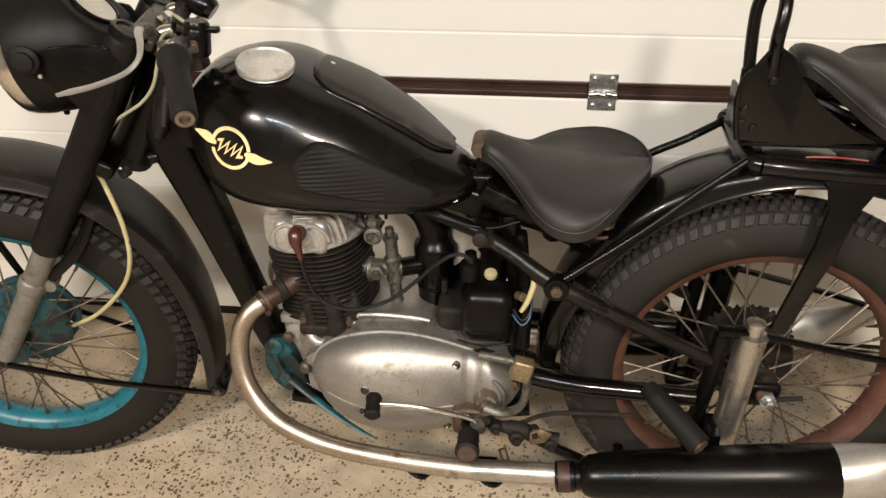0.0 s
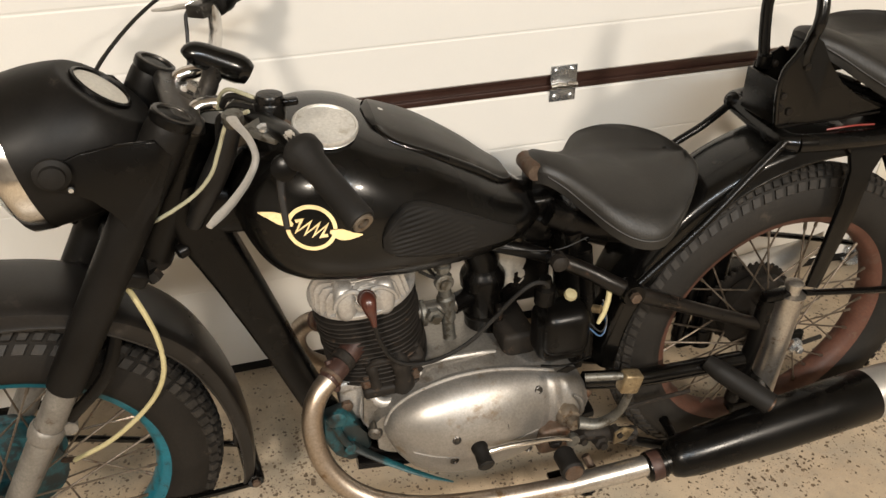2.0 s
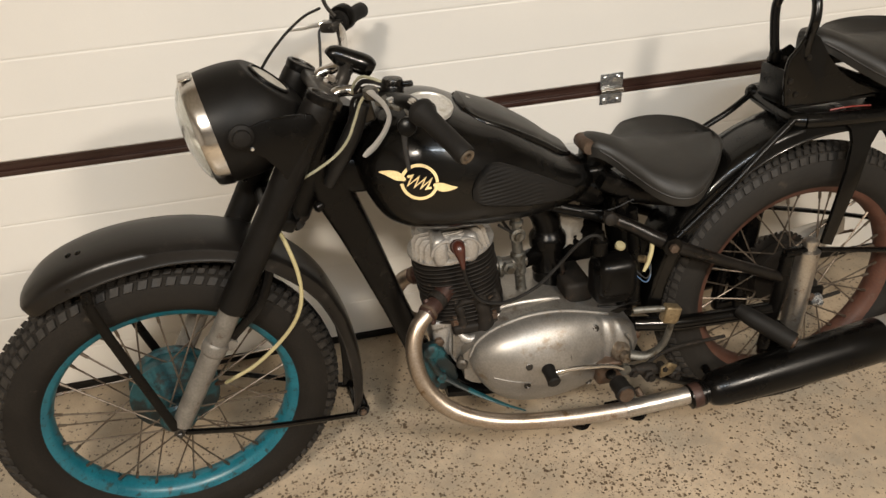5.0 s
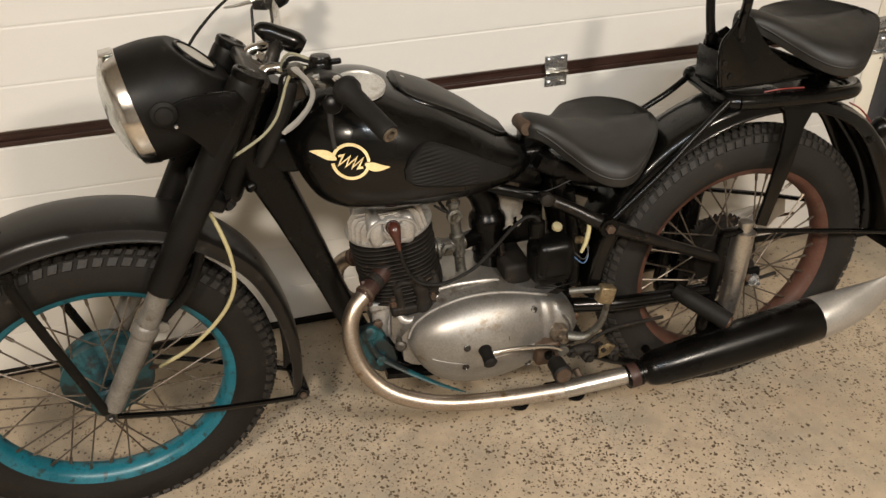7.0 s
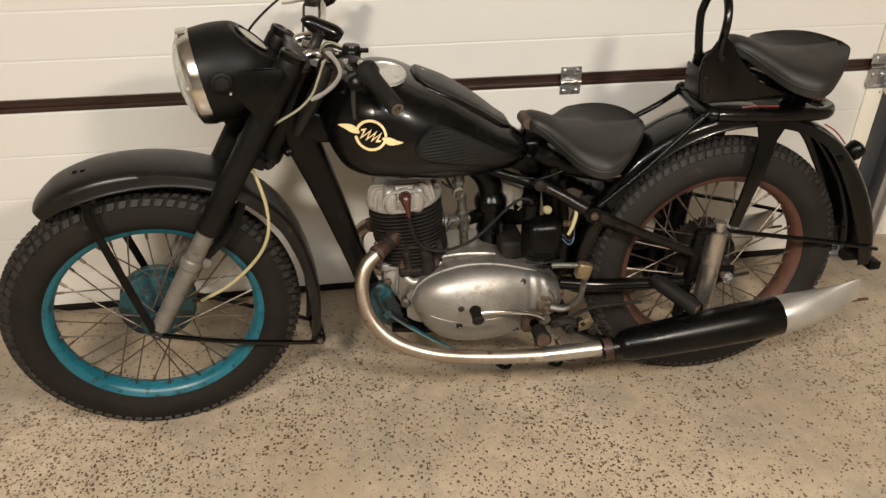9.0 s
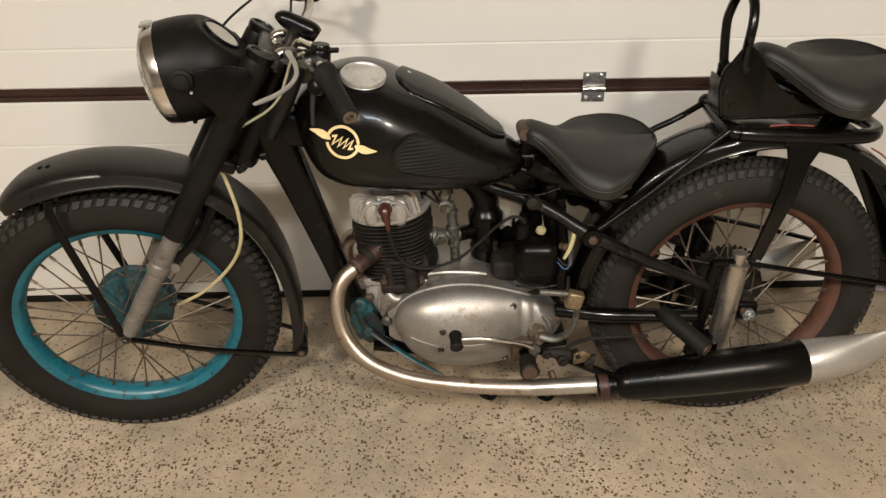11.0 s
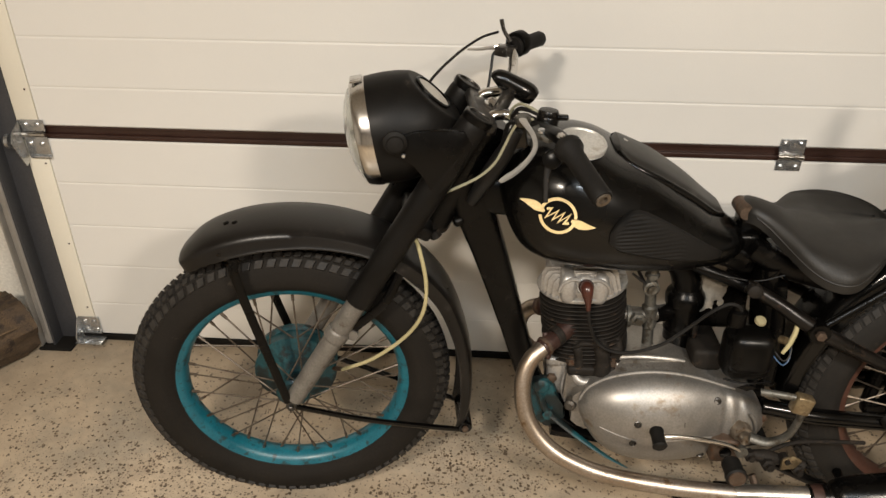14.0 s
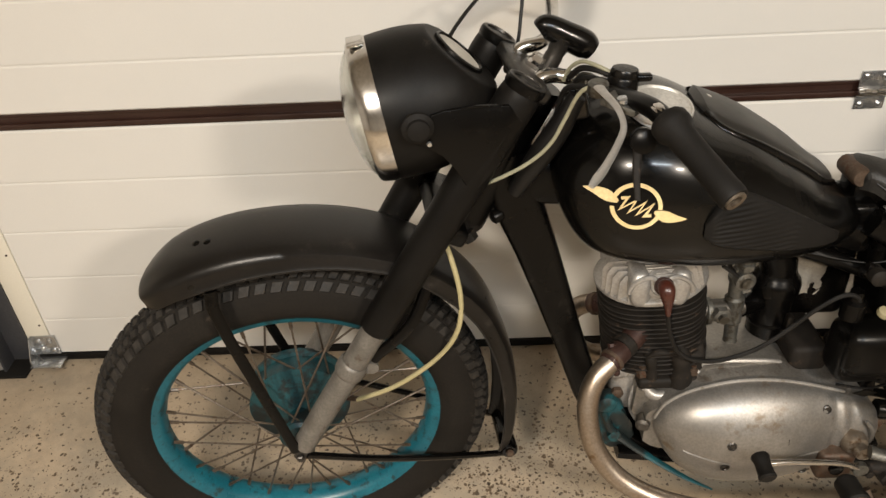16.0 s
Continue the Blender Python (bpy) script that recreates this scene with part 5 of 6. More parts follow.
def saddle_edge():
    """The thin turned-over rim along the pan's own outline; its lighter grey paints the edge highlight."""
    rings = saddle_rings()
    near, far = [Vector(r[0]) for r in rings[2:-1:3]], [Vector(r[32]) for r in rings[2:-1:3]]
    tail = Vector(rings[-1][16])
    return tube([*near, tail, *far[::-1]], 0.0019, 6, 4)


def saddle(name, at, tilt, label):
    m = Matrix.Translation(at) @ Matrix.Rotation(radians(tilt), 4, "Y")
    pan = part(name, saddle_mesh(), LEATHER, bike, label, m, sharp=50)
    part("pan_rim", saddle_edge(), SEATRIM, pan, "saddle rim, lighter grey for its edge highlight")
    part("pan_rib", block(0.02, 0.26, -0.018, 0.018, -0.012, 0.010, 0.005), BLACK, pan)
    if name == "front_saddle":
        part("nose_bolt", turned([(0.014, -0.030), (0.016, -0.026), (0.016, 0.026), (0.014, 0.030)], (0.002, 0, 0.046), seg=14), RUSTSTEEL, pan, "rusty nose bolt")
    part("nose_bracket", block(-0.004, 0.040, -0.026, 0.026, -0.010, 0.050, 0.006), BLACK, pan)
    for s in (-1, 1):
        # Coil spring under the rear of the pan.
        pts = [(0.215 + 0.017 * math.cos(a), s * 0.075 + 0.017 * math.sin(a), -0.088 + 0.0027 * a) for a in (k * math.pi / 5 for k in range(46))]
        part("seat_spring", tube(pts, 0.0032, 6, 1), RUSTSTEEL, pan)
        part("side_strut", tube([(0.03, s * 0.02, -0.01), (0.12, s * 0.06, -0.045), (0.215, s * 0.075, -0.088)], 0.007, 8, 5), BLACK, pan)
    return pan


saddle("front_saddle", (0.911, 0.036, 0.710), 1.0, "black ribbed rubber rider saddle")
saddle("rear_saddle", (1.396, 0.036, 0.868), -1.0, "black ribbed rubber passenger saddle")
# Seat post bracket and the wires beside it.
part("seat_bracket", block(0.890, 0.940, -0.020, 0.075, 0.635, 0.722, 0.010, 3), BLACK, bike)
beam([(0.92, 0, 0.70), (1.00, 0, 0.655), (1.12, 0, 0.625)], [(0.02, 0.05), (0.022, 0.045), (0.02, 0.05)], "seat_rail", BLACK)
for z, y in ((0.650, -0.040),):
    part("loose_wire", tube([(0.76, y + 0.02, 0.672), (0.85, y, z), (0.93, y - 0.01, z - 0.012), (0.985, y - 0.016, z + 0.006)], 0.0011, 6, 8), BLACKCABLE, bike)

# Grab handle and the box bracket of the passenger saddle.
hoop = [(1.338, 0.046, 0.880), (1.336, 0.056, 0.925)] + [(1.336 + 0.008 * math.sin(a), 0.064 * math.cos(a), 0.975 + 0.075 * math.sin(a)) for a in (math.pi * k / 10 for k in range(11))] + [(1.339, -0.054, 0.955), (1.344, -0.042, 0.925), (1.346, -0.040, 0.905)]
grab = part("grab_handle", tube(hoop, 0.0098, 12, 5), GLOSS, bike, "black hoop grab handle")
part("handle_end", turned([(0.012, 0), (0.013, 0.004), (0.013, 0.020), (0.009, 0.024)], (1.338, 0.046, 0.872), (0, 0, 1), 14), BLACK, grab)
near_side = [(1.302, 0.900), (1.318, 0.921), (1.336, 0.946), (1.352, 0.950), (1.368, 0.940), (1.392, 0.900), (1.424, 0.864), (1.470, 0.832), (1.522, 0.808), (1.395, 0.801), (1.310, 0.808), (1.301, 0.860)]
far_side = [(1.327, 0.796), (1.330, 0.878), (1.355, 0.888), (1.380, 0.900), (1.445, 0.846), (1.520, 0.804), (1.41, 0.796)]
for y, outline, bolts in ((-0.047, near_side, ((1.347, 0.902), (1.314, 0.857), (1.331, 0.828), (1.312, 0.836))), (0.058, far_side, ((1.370, 0.870), (1.348, 0.840)))):
    side = part("saddle_bracket", plate(outline, 0.004, lambda u, v, w: (u, y + w, v), bevel=0.001), GLOSS, bike, "black pressed saddle bracket")
    for u, v in bolts:
        part("bolt", turned([(0.007, 0), (0.006, 0.004), (0.003, 0.005)], (u, y, v), (0, -1, 0), 10), WORNBLACK, side)
part("bracket_hem", tube([(1.310, -0.049, 0.810), (1.301, -0.050, 0.860), (1.303, -0.050, 0.900), (1.320, -0.049, 0.922), (1.338, -0.047, 0.948)], 0.0045, 8, 5), GLOSS, bike, "rolled black bracket edge")
part("bracket_web", plate([(1.395, 0.896), (1.424, 0.862), (1.470, 0.830), (1.530, 0.806), (1.560, 0.800), (1.560, 0.792), (1.395, 0.796)], 0.010, lambda u, v, w: (u, -0.020 + w, v), bevel=0.002), BLACK, bike)
part("bracket_back", block(1.316, 1.322, -0.042, 0.058, 0.800, 0.872, 0.002), BLACK, bike)
part("bracket_floor", block(1.318, 1.52, -0.048, 0.058, 0.798, 0.804, 0.002), BLACK, bike)
part("rear_post", block(1.560, 1.610, -0.02, 0.03, 0.770, 0.850, 0.010, 3), BLACK, bike)

# Luggage rack: a bent tube with flat inner ledge, legs and braces.
rack_line = [(1.352, -0.061, 0.773), (1.380, -0.065, 0.772), (1.430, -0.067, 0.769), (1.550, -0.066, 0.763), (1.632, -0.050, 0.757), (1.668, -0.012, 0.755), (1.674, 0.022, 0.755), (1.668, 0.058, 0.757), (1.630, 0.104, 0.764), (1.545, 0.126, 0.774), (1.425, 0.128, 0.782), (1.360, 0.122, 0.786), (1.340, 0.106, 0.786), (1.335, 0.060, 0.783), (1.333, 0.000, 0.778), (1.334, -0.034, 0.776), (1.340, -0.052, 0.774), (1.354, -0.061, 0.773)]
rack = part("luggage_rack", tube(rack_line, 0.0160, 16, 5), GLOSS, bike, "black bent tube luggage rack")
part("brace_clamp", turned([(0.012, -0.010), (0.015, -0.008), (0.015, 0.008), (0.010, 0.011), (0.006, 0.016)], (1.330, 0.096, 0.792), (-0.8, -0.3, 0.5), 18), BLACK, rack, "round brace clamp")
part("rack_plate", block(1.34, 1.610, -0.055, 0.110, 0.766, 0.772, 0.002), BLACK, rack)
part("red_wire", tube([(1.42, -0.045, 0.782), (1.45, -0.052, 0.786), (1.48, -0.050, 0.784), (1.51, -0.052, 0.782)], 0.0018, 6, 6), REDCABLE, bike, "loose red wire")
for s, yy in ((-1, -0.062), (1, 0.122)):
    leg = [(u + 0.030, v - 0.026) for u, v in ((1.405, 0.785), (1.425, 0.775), (1.432, 0.742), (1.420, 0.68), (1.372, 0.530), (1.398, 0.522), (1.452, 0.66), (1.470, 0.735), (1.490, 0.768), (1.525, 0.782))]
    part("rack_leg", plate(leg, 0.010, lambda u, v, w: (u, yy + s * (0.003 + w + (0.77 - v) * (0.16 if s < 0 else 0.02)), v), bevel=0.003), GLOSS, rack, "pressed black rack leg")
    brace = [(1.330, yy + 0.004, 0.778), (1.262, -0.072, 0.728), (1.178, -0.088, 0.660), (1.062, -0.104, 0.575)] if s < 0 else [(1.345, 0.100, 0.798), (1.268, 0.084, 0.759), (1.190, 0.080, 0.720), (1.080, 0.072, 0.640)]
    part("front_brace", tube(brace, 0.0072, 10, 5), BLACK, rack, "black tube brace")
    part("guard_stay", tube([(1.404, s * 0.112, 0.488), (1.56, s * 0.102, 0.452), (1.72, s * 0.084, 0.412), (1.872, s * 0.064, 0.368)], 0.0080, 8, 6, flat=0.7), BLACK, bike, "black mudguard stay")

# Rear mudguard, in a fixed front piece and a flared tail.
rear_r = [(-3, 0.477), (8, 0.466), (20, 0.456), (35, 0.448), (55, 0.446), (80, 0.436), (104, 0.430), (125, 0.420), (150, 0.400), (178, 0.384)]
rear_half = [(-3, 0.062), (20, 0.066), (60, 0.070), (120, 0.068), (178, 0.060)]
rear_depth = [(-3, 0.055), (20, 0.066), (38, 0.056), (55, 0.034), (80, 0.030), (104, 0.038), (130, 0.044), (178, 0.030)]
rguard = part("rear_mudguard", guard_mesh(Vector((1.412, 0, 0.342)), rear_r, rear_half, rear_depth, -3, 178, 72), GLOSS, bike, "black rear mudguard with a flared tail")
lampb = part("tail_lamp", turned([(0.021, -0.014), (0.024, -0.008), (0.025, 0.010), (0.020, 0.019), (0.008, 0.023)], (1.776, -0.006, 0.634), (0.66, -0.10, 0.74), 24), BLACK, bike, "black round tail lamp housing")
part("lamp_foot", block(1.752, 1.780, -0.018, 0.018, 0.606, 0.632, 0.005), BLACK, lampb)
part("tail_wire", tube([(1.672, -0.010, 0.712), (1.694, -0.014, 0.700), (1.716, -0.014, 0.682), (1.742, -0.010, 0.656)], 0.002, 6, 5), REDCABLE, bike)
part("guard_stud", turned([(0.010, 0), (0.009, 0.014), (0.004, 0.020)], (1.700, -0.064, 0.640), (-0.7, -0.5, 0.2), 12), BLACK, rguard)
part("tail_bracket", block(1.872, 1.905, -0.062, 0.062, 0.298, 0.322, 0.004), BLACK, rguard)


# ---- engine ----
def side_shell(x0, z0, a, b, tilt, y_edge, bulge, seg=72, rows=10, n=2.35):
    """A domed boss with an oval outline, on the left."""
    def oval(k, f):
        c, s = math.cos(2 * math.pi * k), math.sin(2 * math.pi * k)
        u, v = f * a * math.copysign(abs(c) ** (2 / n), c), f * b * math.copysign(abs(s) ** (2 / n), s)
        return x0 + u * math.cos(tilt) - v * math.sin(tilt), z0 + u * math.sin(tilt) + v * math.cos(tilt)

    bm = bmesh.new()
    rings = [[(oval(k / seg, 1)[0], 0.0, oval(k / seg, 1)[1]) for k in range(seg)]]
    for i in range(rows + 1):
        t = i / rows * math.pi / 2
        f, y = math.cos(t * 0.985) ** 0.62, y_edge - bulge * math.sin(t)
        rings.append([(oval(k / seg, f)[0], y, oval(k / seg, f)[1]) for k in range(seg)])
    skin(bm, rings)
    return bm


# The left case: an egg-shaped dome whose upper edge carries a thin lip; the gearbox end is creased.
CASE_X0, CASE_X1, CASE_Y = 0.612, 0.999, -0.088
CASE_TOP = [(0.612, 0.352), (0.616, 0.366), (0.627, 0.389), (0.661, 0.415), (0.711, 0.431), (0.755, 0.437), (0.813, 0.434), (0.865, 0.422), (0.904, 0.410), (0.944, 0.396), (0.975, 0.378), (0.992, 0.354), (0.999, 0.330)]
CASE_LOW = [(0.612, 0.346), (0.616, 0.330), (0.630, 0.298), (0.655, 0.264), (0.700, 0.236), (0.755, 0.225), (0.815, 0.225), (0.870, 0.234), (0.920, 0.252), (0.960, 0.276), (0.985, 0.302), (0.999, 0.326)]
CASE_DEEP = [(0.612, 0.004), (0.618, 0.017), (0.632, 0.034), (0.655, 0.050), (0.690, 0.063), (0.730, 0.069), (0.780, 0.068), (0.830, 0.061), (0.870, 0.051), (0.896, 0.044), (0.905, 0.036), (0.914, 0.041), (0.926, 0.038), (0.933, 0.033), (0.944, 0.038), (0.965, 0.033), (0.985, 0.022), (0.999, 0.003)]


def case_y(x, z):
    """The outer face of the left case."""
    top, low = glide(CASE_TOP, x), glide(CASE_LOW, x)
    v = min(1.0, abs(z - (top + low) / 2) / max(0.002, (top - low) / 2))
    return CASE_Y - glide(CASE_DEEP, x) * (1 - v ** 2.2) ** 0.5


rings = []
for i in range(91):
    x = CASE_X0 + (CASE_X1 - CASE_X0) * (0.5 - 0.5 * math.cos(math.pi * i / 90))
    top, low = glide(CASE_TOP, x), glide(CASE_LOW, x)
    ring = [(x, 0.0, top), *[(x, case_y(x, z), z) for z in ((top + low) / 2 + (top - low) / 2 * math.cos(math.pi * k / 28) for k in range(29))], (x, 0.0, low)]
    rings.append(ring)
bm = bmesh.new()
skin(bm, rings)
engine = part("engine", bm, ALU, bike, "bare aluminium single-cylinder engine with an egg-shaped side case", sharp=60)
part("cover_lip", tube([(x, CASE_Y + 0.001, glide(CASE_TOP, x) + 0.0015) for x in (0.614, 0.618, 0.628, 0.645, 0.668, 0.70, 0.73, 0.76, 0.80, 0.84, 0.87, 0.90, 0.925)], 0.0031, 8, 4), CASTALU, engine, "thin raised case edge")
# Crankcase behind the dome, with a flat deck, and the far side.
rings = []
for i in range(25):
    x = 0.600 + 0.345 * i / 24
    e = max(0.0, 1 - ((x - 0.765) / 0.176) ** 6) ** 0.5
    top, low = glide(CASE_TOP, max(x, 0.635)), glide(CASE_LOW, max(x, 0.650))
    deck = glide([(0.600, 0.398), (0.640, 0.396), (0.670, 0.410), (0.695, 0.438), (0.760, 0.445), (0.830, 0.440), (0.890, 0.412), (0.945, 0.392)], x)
    rings.append([(x, y, (top + low) / 2 + (z - (top + low) / 2) * e) for y, z in ((-0.084, top - 0.004), (-0.070, (top + deck) / 2 - 0.002), (-0.045, deck), (0.090, deck), (0.112, deck - 0.03), (0.118, (top + low) / 2), (0.105, low + 0.02), (-0.02, low + 0.006), (-0.080, low + 0.004))])
bm = bmesh.new()
skin(bm, rings)
part("crankcase", bm, CASETOP, engine, "dull aluminium crankcase", sharp=50)
part("deck_rim", tube([(0.694, -0.046, 0.440), (0.700, -0.048, 0.446), (0.740, -0.049, 0.449), (0.800, -0.048, 0.445), (0.828, -0.045, 0.438)], 0.0042, 8, 5), CASTALU, engine)
# Front of the case: a ribbed neck and a web that curls up round the foot of the cylinder.
part("case_neck", block(0.546, 0.600, -0.036, 0.070, 0.330, 0.428, 0.012, 3), CASTALU, engine)
part("neck_cap", block(0.542, 0.604, -0.040, 0.060, 0.408, 0.430, 0.007, 3), CASTALU, engine)
part("case_web", tube([(0.598, -0.040, 0.420), (0.604, -0.052, 0.395), (0.622, -0.058, 0.384), (0.650, -0.060, 0.392), (0.676, -0.056, 0.406), (0.692, -0.048, 0.430)], [0.007, 0.009, 0.010, 0.009, 0.008, 0.007], 10, 5), CASTALU, engine)
part("web_plate", plate([(0.585, 0.410), (0.602, 0.392), (0.625, 0.386), (0.676, 0.408), (0.690, 0.400), (0.650, 0.360), (0.618, 0.330), (0.600, 0.320), (0.580, 0.350)], 0.030, lambda u, v, w: (u, -0.060 + w, v), bevel=0.004), CASETOP, engine)
for dx in (0.0, 0.008, 0.016):
    part("neck_rib", tube([(0.588 + dx, -0.040, 0.402 - dx), (0.580 + dx, -0.046, 0.372), (0.582 + dx, -0.048, 0.345), (0.592 + dx, -0.050, 0.322)], [0.003, 0.004, 0.004, 0.003], 8, 4), CASTALU, engine)
part("front_boss", turned([(0.013, 0), (0.014, 0.004), (0.012, 0.022), (0.007, 0.026)], (0.602, -0.066, 0.340), (-0.35, -0.9, 0.1), 18), DARKALU, engine)
part("cover_line", tube([(x, case_y(x, 0.330 - 0.22 * (x - 0.66)) + 0.0004, 0.330 - 0.22 * (x - 0.66)) for x in (0.652, 0.67, 0.69, 0.71, 0.728)], 0.0018, 6, 5), ALU, engine)
part("cover_line", tube([(x, case_y(x, 0.318) + 0.0004, 0.318) for x in (0.770, 0.79, 0.82, 0.85, 0.88)], 0.0018, 6, 5), ALU, engine)
for x, z in ((0.724, 0.357), (0.884, 0.396), (0.719, 0.308), (0.868, 0.262)):
    part("cover_screw", turned([(0.0078, -0.006), (0.0078, 0.0010), (0.0058, 0.0022), (0.0042, 0.0004), (0.001, 0.0002)], (x, case_y(x, z), z), (0, -1, 0.25 if z > 0.33 else -0.1), 16), WORNSTEEL, engine)
part("crease_tick", tube([(0.818, case_y(0.818, 0.362) + 0.0006, 0.362), (0.819, case_y(0.819, 0.350) + 0.0006, 0.350)], 0.0009, 6), IRON, engine)
# Kick-start boss sunk into the gearbox end, with two dark slots beside it.
part("kick_boss", turned([(0.022, -0.010), (0.022, 0.016), (0.018, 0.024), (0.013, 0.026), (0.012, 0.040), (0.004, 0.042)], (0.938, -0.118, 0.330), (0.1, -1, 0), 24), RUSTALU, engine)
part("boss_hollow", side_shell(0.958, 0.338, 0.024, 0.012, radians(-50), -0.112, 0.006, 24, 4), IRON, engine)
part("end_rib", tube([(0.952, -0.126, 0.372), (0.966, -0.124, 0.352), (0.972, -0.118, 0.322), (0.966, -0.112, 0.296)], [0.003, 0.005, 0.005, 0.003], 8, 5), ALU, engine)
for x, y, z in ((0.556, -0.040, 0.382), (0.986, -0.096, 0.345)):
    part("case_bolt", turned([(0.011, 0), (0.011, 0.009), (0.005, 0.012)], (x, y, z), (0, -1, 0), 6), RUSTSTEEL, engine)

# Cylinder with separate fins, then the head.
CYL = Vector((0.632, 0.028, 0.412))
CYLWAY = Vector((-0.12, 0.02, 1)).normalized()
barrel = part("cylinder", turned([(0.066, 0.0), (0.068, 0.012), (0.066, 0.020), (0.070, 0.165)], CYL, CYLWAY, 40), IRON, bike, "black finned iron cylinder")
# Dark foot flange, and the two transfer ports that come down to it between hollows.
part("barrel_foot", block(0.586, 0.704, -0.066, 0.105, 0.404, 0.426, 0.007, 3), IRON, barrel)
part("barrel_skirt", block(0.636, 0.700, -0.052, 0.080, 0.424, 0.470, 0.012, 4), IRON, barrel)
part("port_leg", tube([(0.650, -0.046, 0.486), (0.653, -0.056, 0.470), (0.656, -0.058, 0.444), (0.658, -0.056, 0.414)], [0.010, 0.017, 0.015, 0.022], 14, 5), IRON, barrel)
part("port_leg", tube([(0.600, -0.042, 0.484), (0.604, -0.052, 0.466), (0.608, -0.054, 0.444), (0.610, -0.052, 0.414)], [0.006, 0.011, 0.009, 0.015], 12, 5), IRON, barrel)
part("port_leg", tube([(0.684, -0.030, 0.490), (0.690, -0.038, 0.462), (0.693, -0.038, 0.436), (0.692, -0.036, 0.414)], [0.006, 0.010, 0.009, 0.013], 12, 5), IRON, barrel)
part("port_arch", tube([(0.598, -0.060, 0.474), (0.612, -0.064, 0.486), (0.634, -0.066, 0.486), (0.652, -0.062, 0.474)], [0.004, 0.006, 0.005, 0.004], 8, 5), IRON, barrel)
for x in (0.594, 0.680):
    part("foot_nut", turned([(0.010, 0), (0.010, 0.010), (0.006, 0.012), (0.006, 0.020)], (x, -0.050, 0.424), (0, 0, 1), 6), RUSTSTEEL, barrel)


def fin_mesh(r, y, thick):
    bm = bmesh.new()
    rings = []
    for d, f in ((0.0, 0.62), (0.0, 1.0), (thick * 0.5, 1.012), (thick, 1.0), (thick, 0.62)):
        ring = []
        for k in range(56):
            a = 2 * math.pi * k / 56
            c, s = math.cos(a), math.sin(a)
            n = 2.6
            ring.append((r * f * math.copysign(abs(c) ** (2 / n), c), y + d, r * f * math.copysign(abs(s) ** (2 / n), s)))
        rings.append(ring)
    skin(bm, rings, caps=(False, False))
    return bm


cm = Matrix.Translation(CYL) @ spin(CYLWAY)
for k in range(15):
    r = 0.0885 + 0.0012 * math.sin(k * 2.1)
    bm = fin_mesh(r, 0.020 + 0.0096 * k, 0.0030)
    bmesh.ops.transform(bm, matrix=cm, verts=bm.verts)
    part("cylinder_fin", bm, IRON, barrel)
head = part("cylinder_head", turned([(0.060, 0.164), (0.0915, 0.165), (0.094, 0.168), (0.094, 0.173), (0.091, 0.176), (0.074, 0.180), (0.071, 0.205), (0.064, 0.222), (0.02, 0.226)], CYL, CYLWAY, 56), CASTALU, bike, "bare aluminium cylinder head")
# Upright fins across the front and the rear of the head, each as long as the round plan allows.
for k in range(5):
    for s in (-1, 1):
        off = 0.0475 + 0.0093 * k
        reach = (0.0935 ** 2 - off ** 2) ** 0.5
        top = 0.228 - 0.0035 * k
        fin = [(-reach, 0.172), (reach, 0.172), (reach + 0.001, 0.178), (reach - 0.004, top - 0.012), (reach - 0.014, top), (-reach + 0.014, top), (-reach + 0.004, top - 0.012), (-reach - 0.001, 0.178)]
        bm = plate(fin, 0.0046, lambda u, v, w: (s * off + w - 0.0023, v, u), bevel=0.0012)
        bmesh.ops.transform(bm, matrix=cm, verts=bm.verts)
        part("head_fin", bm, CASTALU, head)
# Smooth scalloped lobes beside the plug, and the boss round it.
for s in (-1, 1):
    bm = side_shell(0.606 + s * 0.031, 0.604, 0.0185, 0.034, radians(-4 * s), -0.046, 0.014, 32, 5, 2.6)
    part("head_lobe", bm, CASTALU, head)
    arch = [(0.606 + s * (0.010 + 0.040 * (0.5 - 0.5 * math.cos(math.pi * k / 8))), -0.059 + 0.004 * k / 8, 0.602 + 0.030 * math.sin(math.pi * (0.25 + 0.75 * k / 8))) for k in range(9)]
    part("lobe_rib", tube(arch, 0.0042, 8, 3), CASTALU, head)
part("plug_boss", turned([(0.026, -0.02), (0.024, 0.0), (0.019, 0.004), (0.0165, 0.002)], (0.606, -0.050, 0.614), (0.0, -0.85, 0.5), 26), CASTALU, head)
plug = part("spark_plug", turned([(0.012, 0), (0.012, 0.02), (0.009, 0.022), (0.009, 0.034)], (0.606, -0.053, 0.613), (0.0, -0.85, 0.5), 6), CHROME, bike, "spark plug")
part("plug_cap", tube([(0.606, -0.066, 0.622), (0.606, -0.080, 0.627), (0.607, -0.087, 0.617), (0.610, -0.087, 0.598), (0.612, -0.086, 0.580)], [0.0105, 0.0130, 0.0112, 0.0068, 0.0042], 14, 5), BROWNCAP, plug, "brown bakelite plug cap")
part("cap_ring", turned([(0.0128, -0.004), (0.0150, -0.002), (0.0150, 0.004), (0.0128, 0.006)], (0.606, -0.068, 0.622), (0.0, -0.85, 0.5), 20), CLAMP, plug, "dark plug cap collar")
part("ignition_lead", tube([(0.612, -0.086, 0.582), (0.618, -0.087, 0.548), (0.634, -0.088, 0.510), (0.662, -0.090, 0.490), (0.704, -0.090, 0.486), (0.762, -0.088, 0.506), (0.810, -0.086, 0.546), (0.845, -0.086, 0.582), (0.878, -0.086, 0.604), (0.902, -0.085, 0.598), (0.910, -0.082, 0.575)], 0.0036, 8, 8), BLACKCABLE, bike, "black ignition lead")

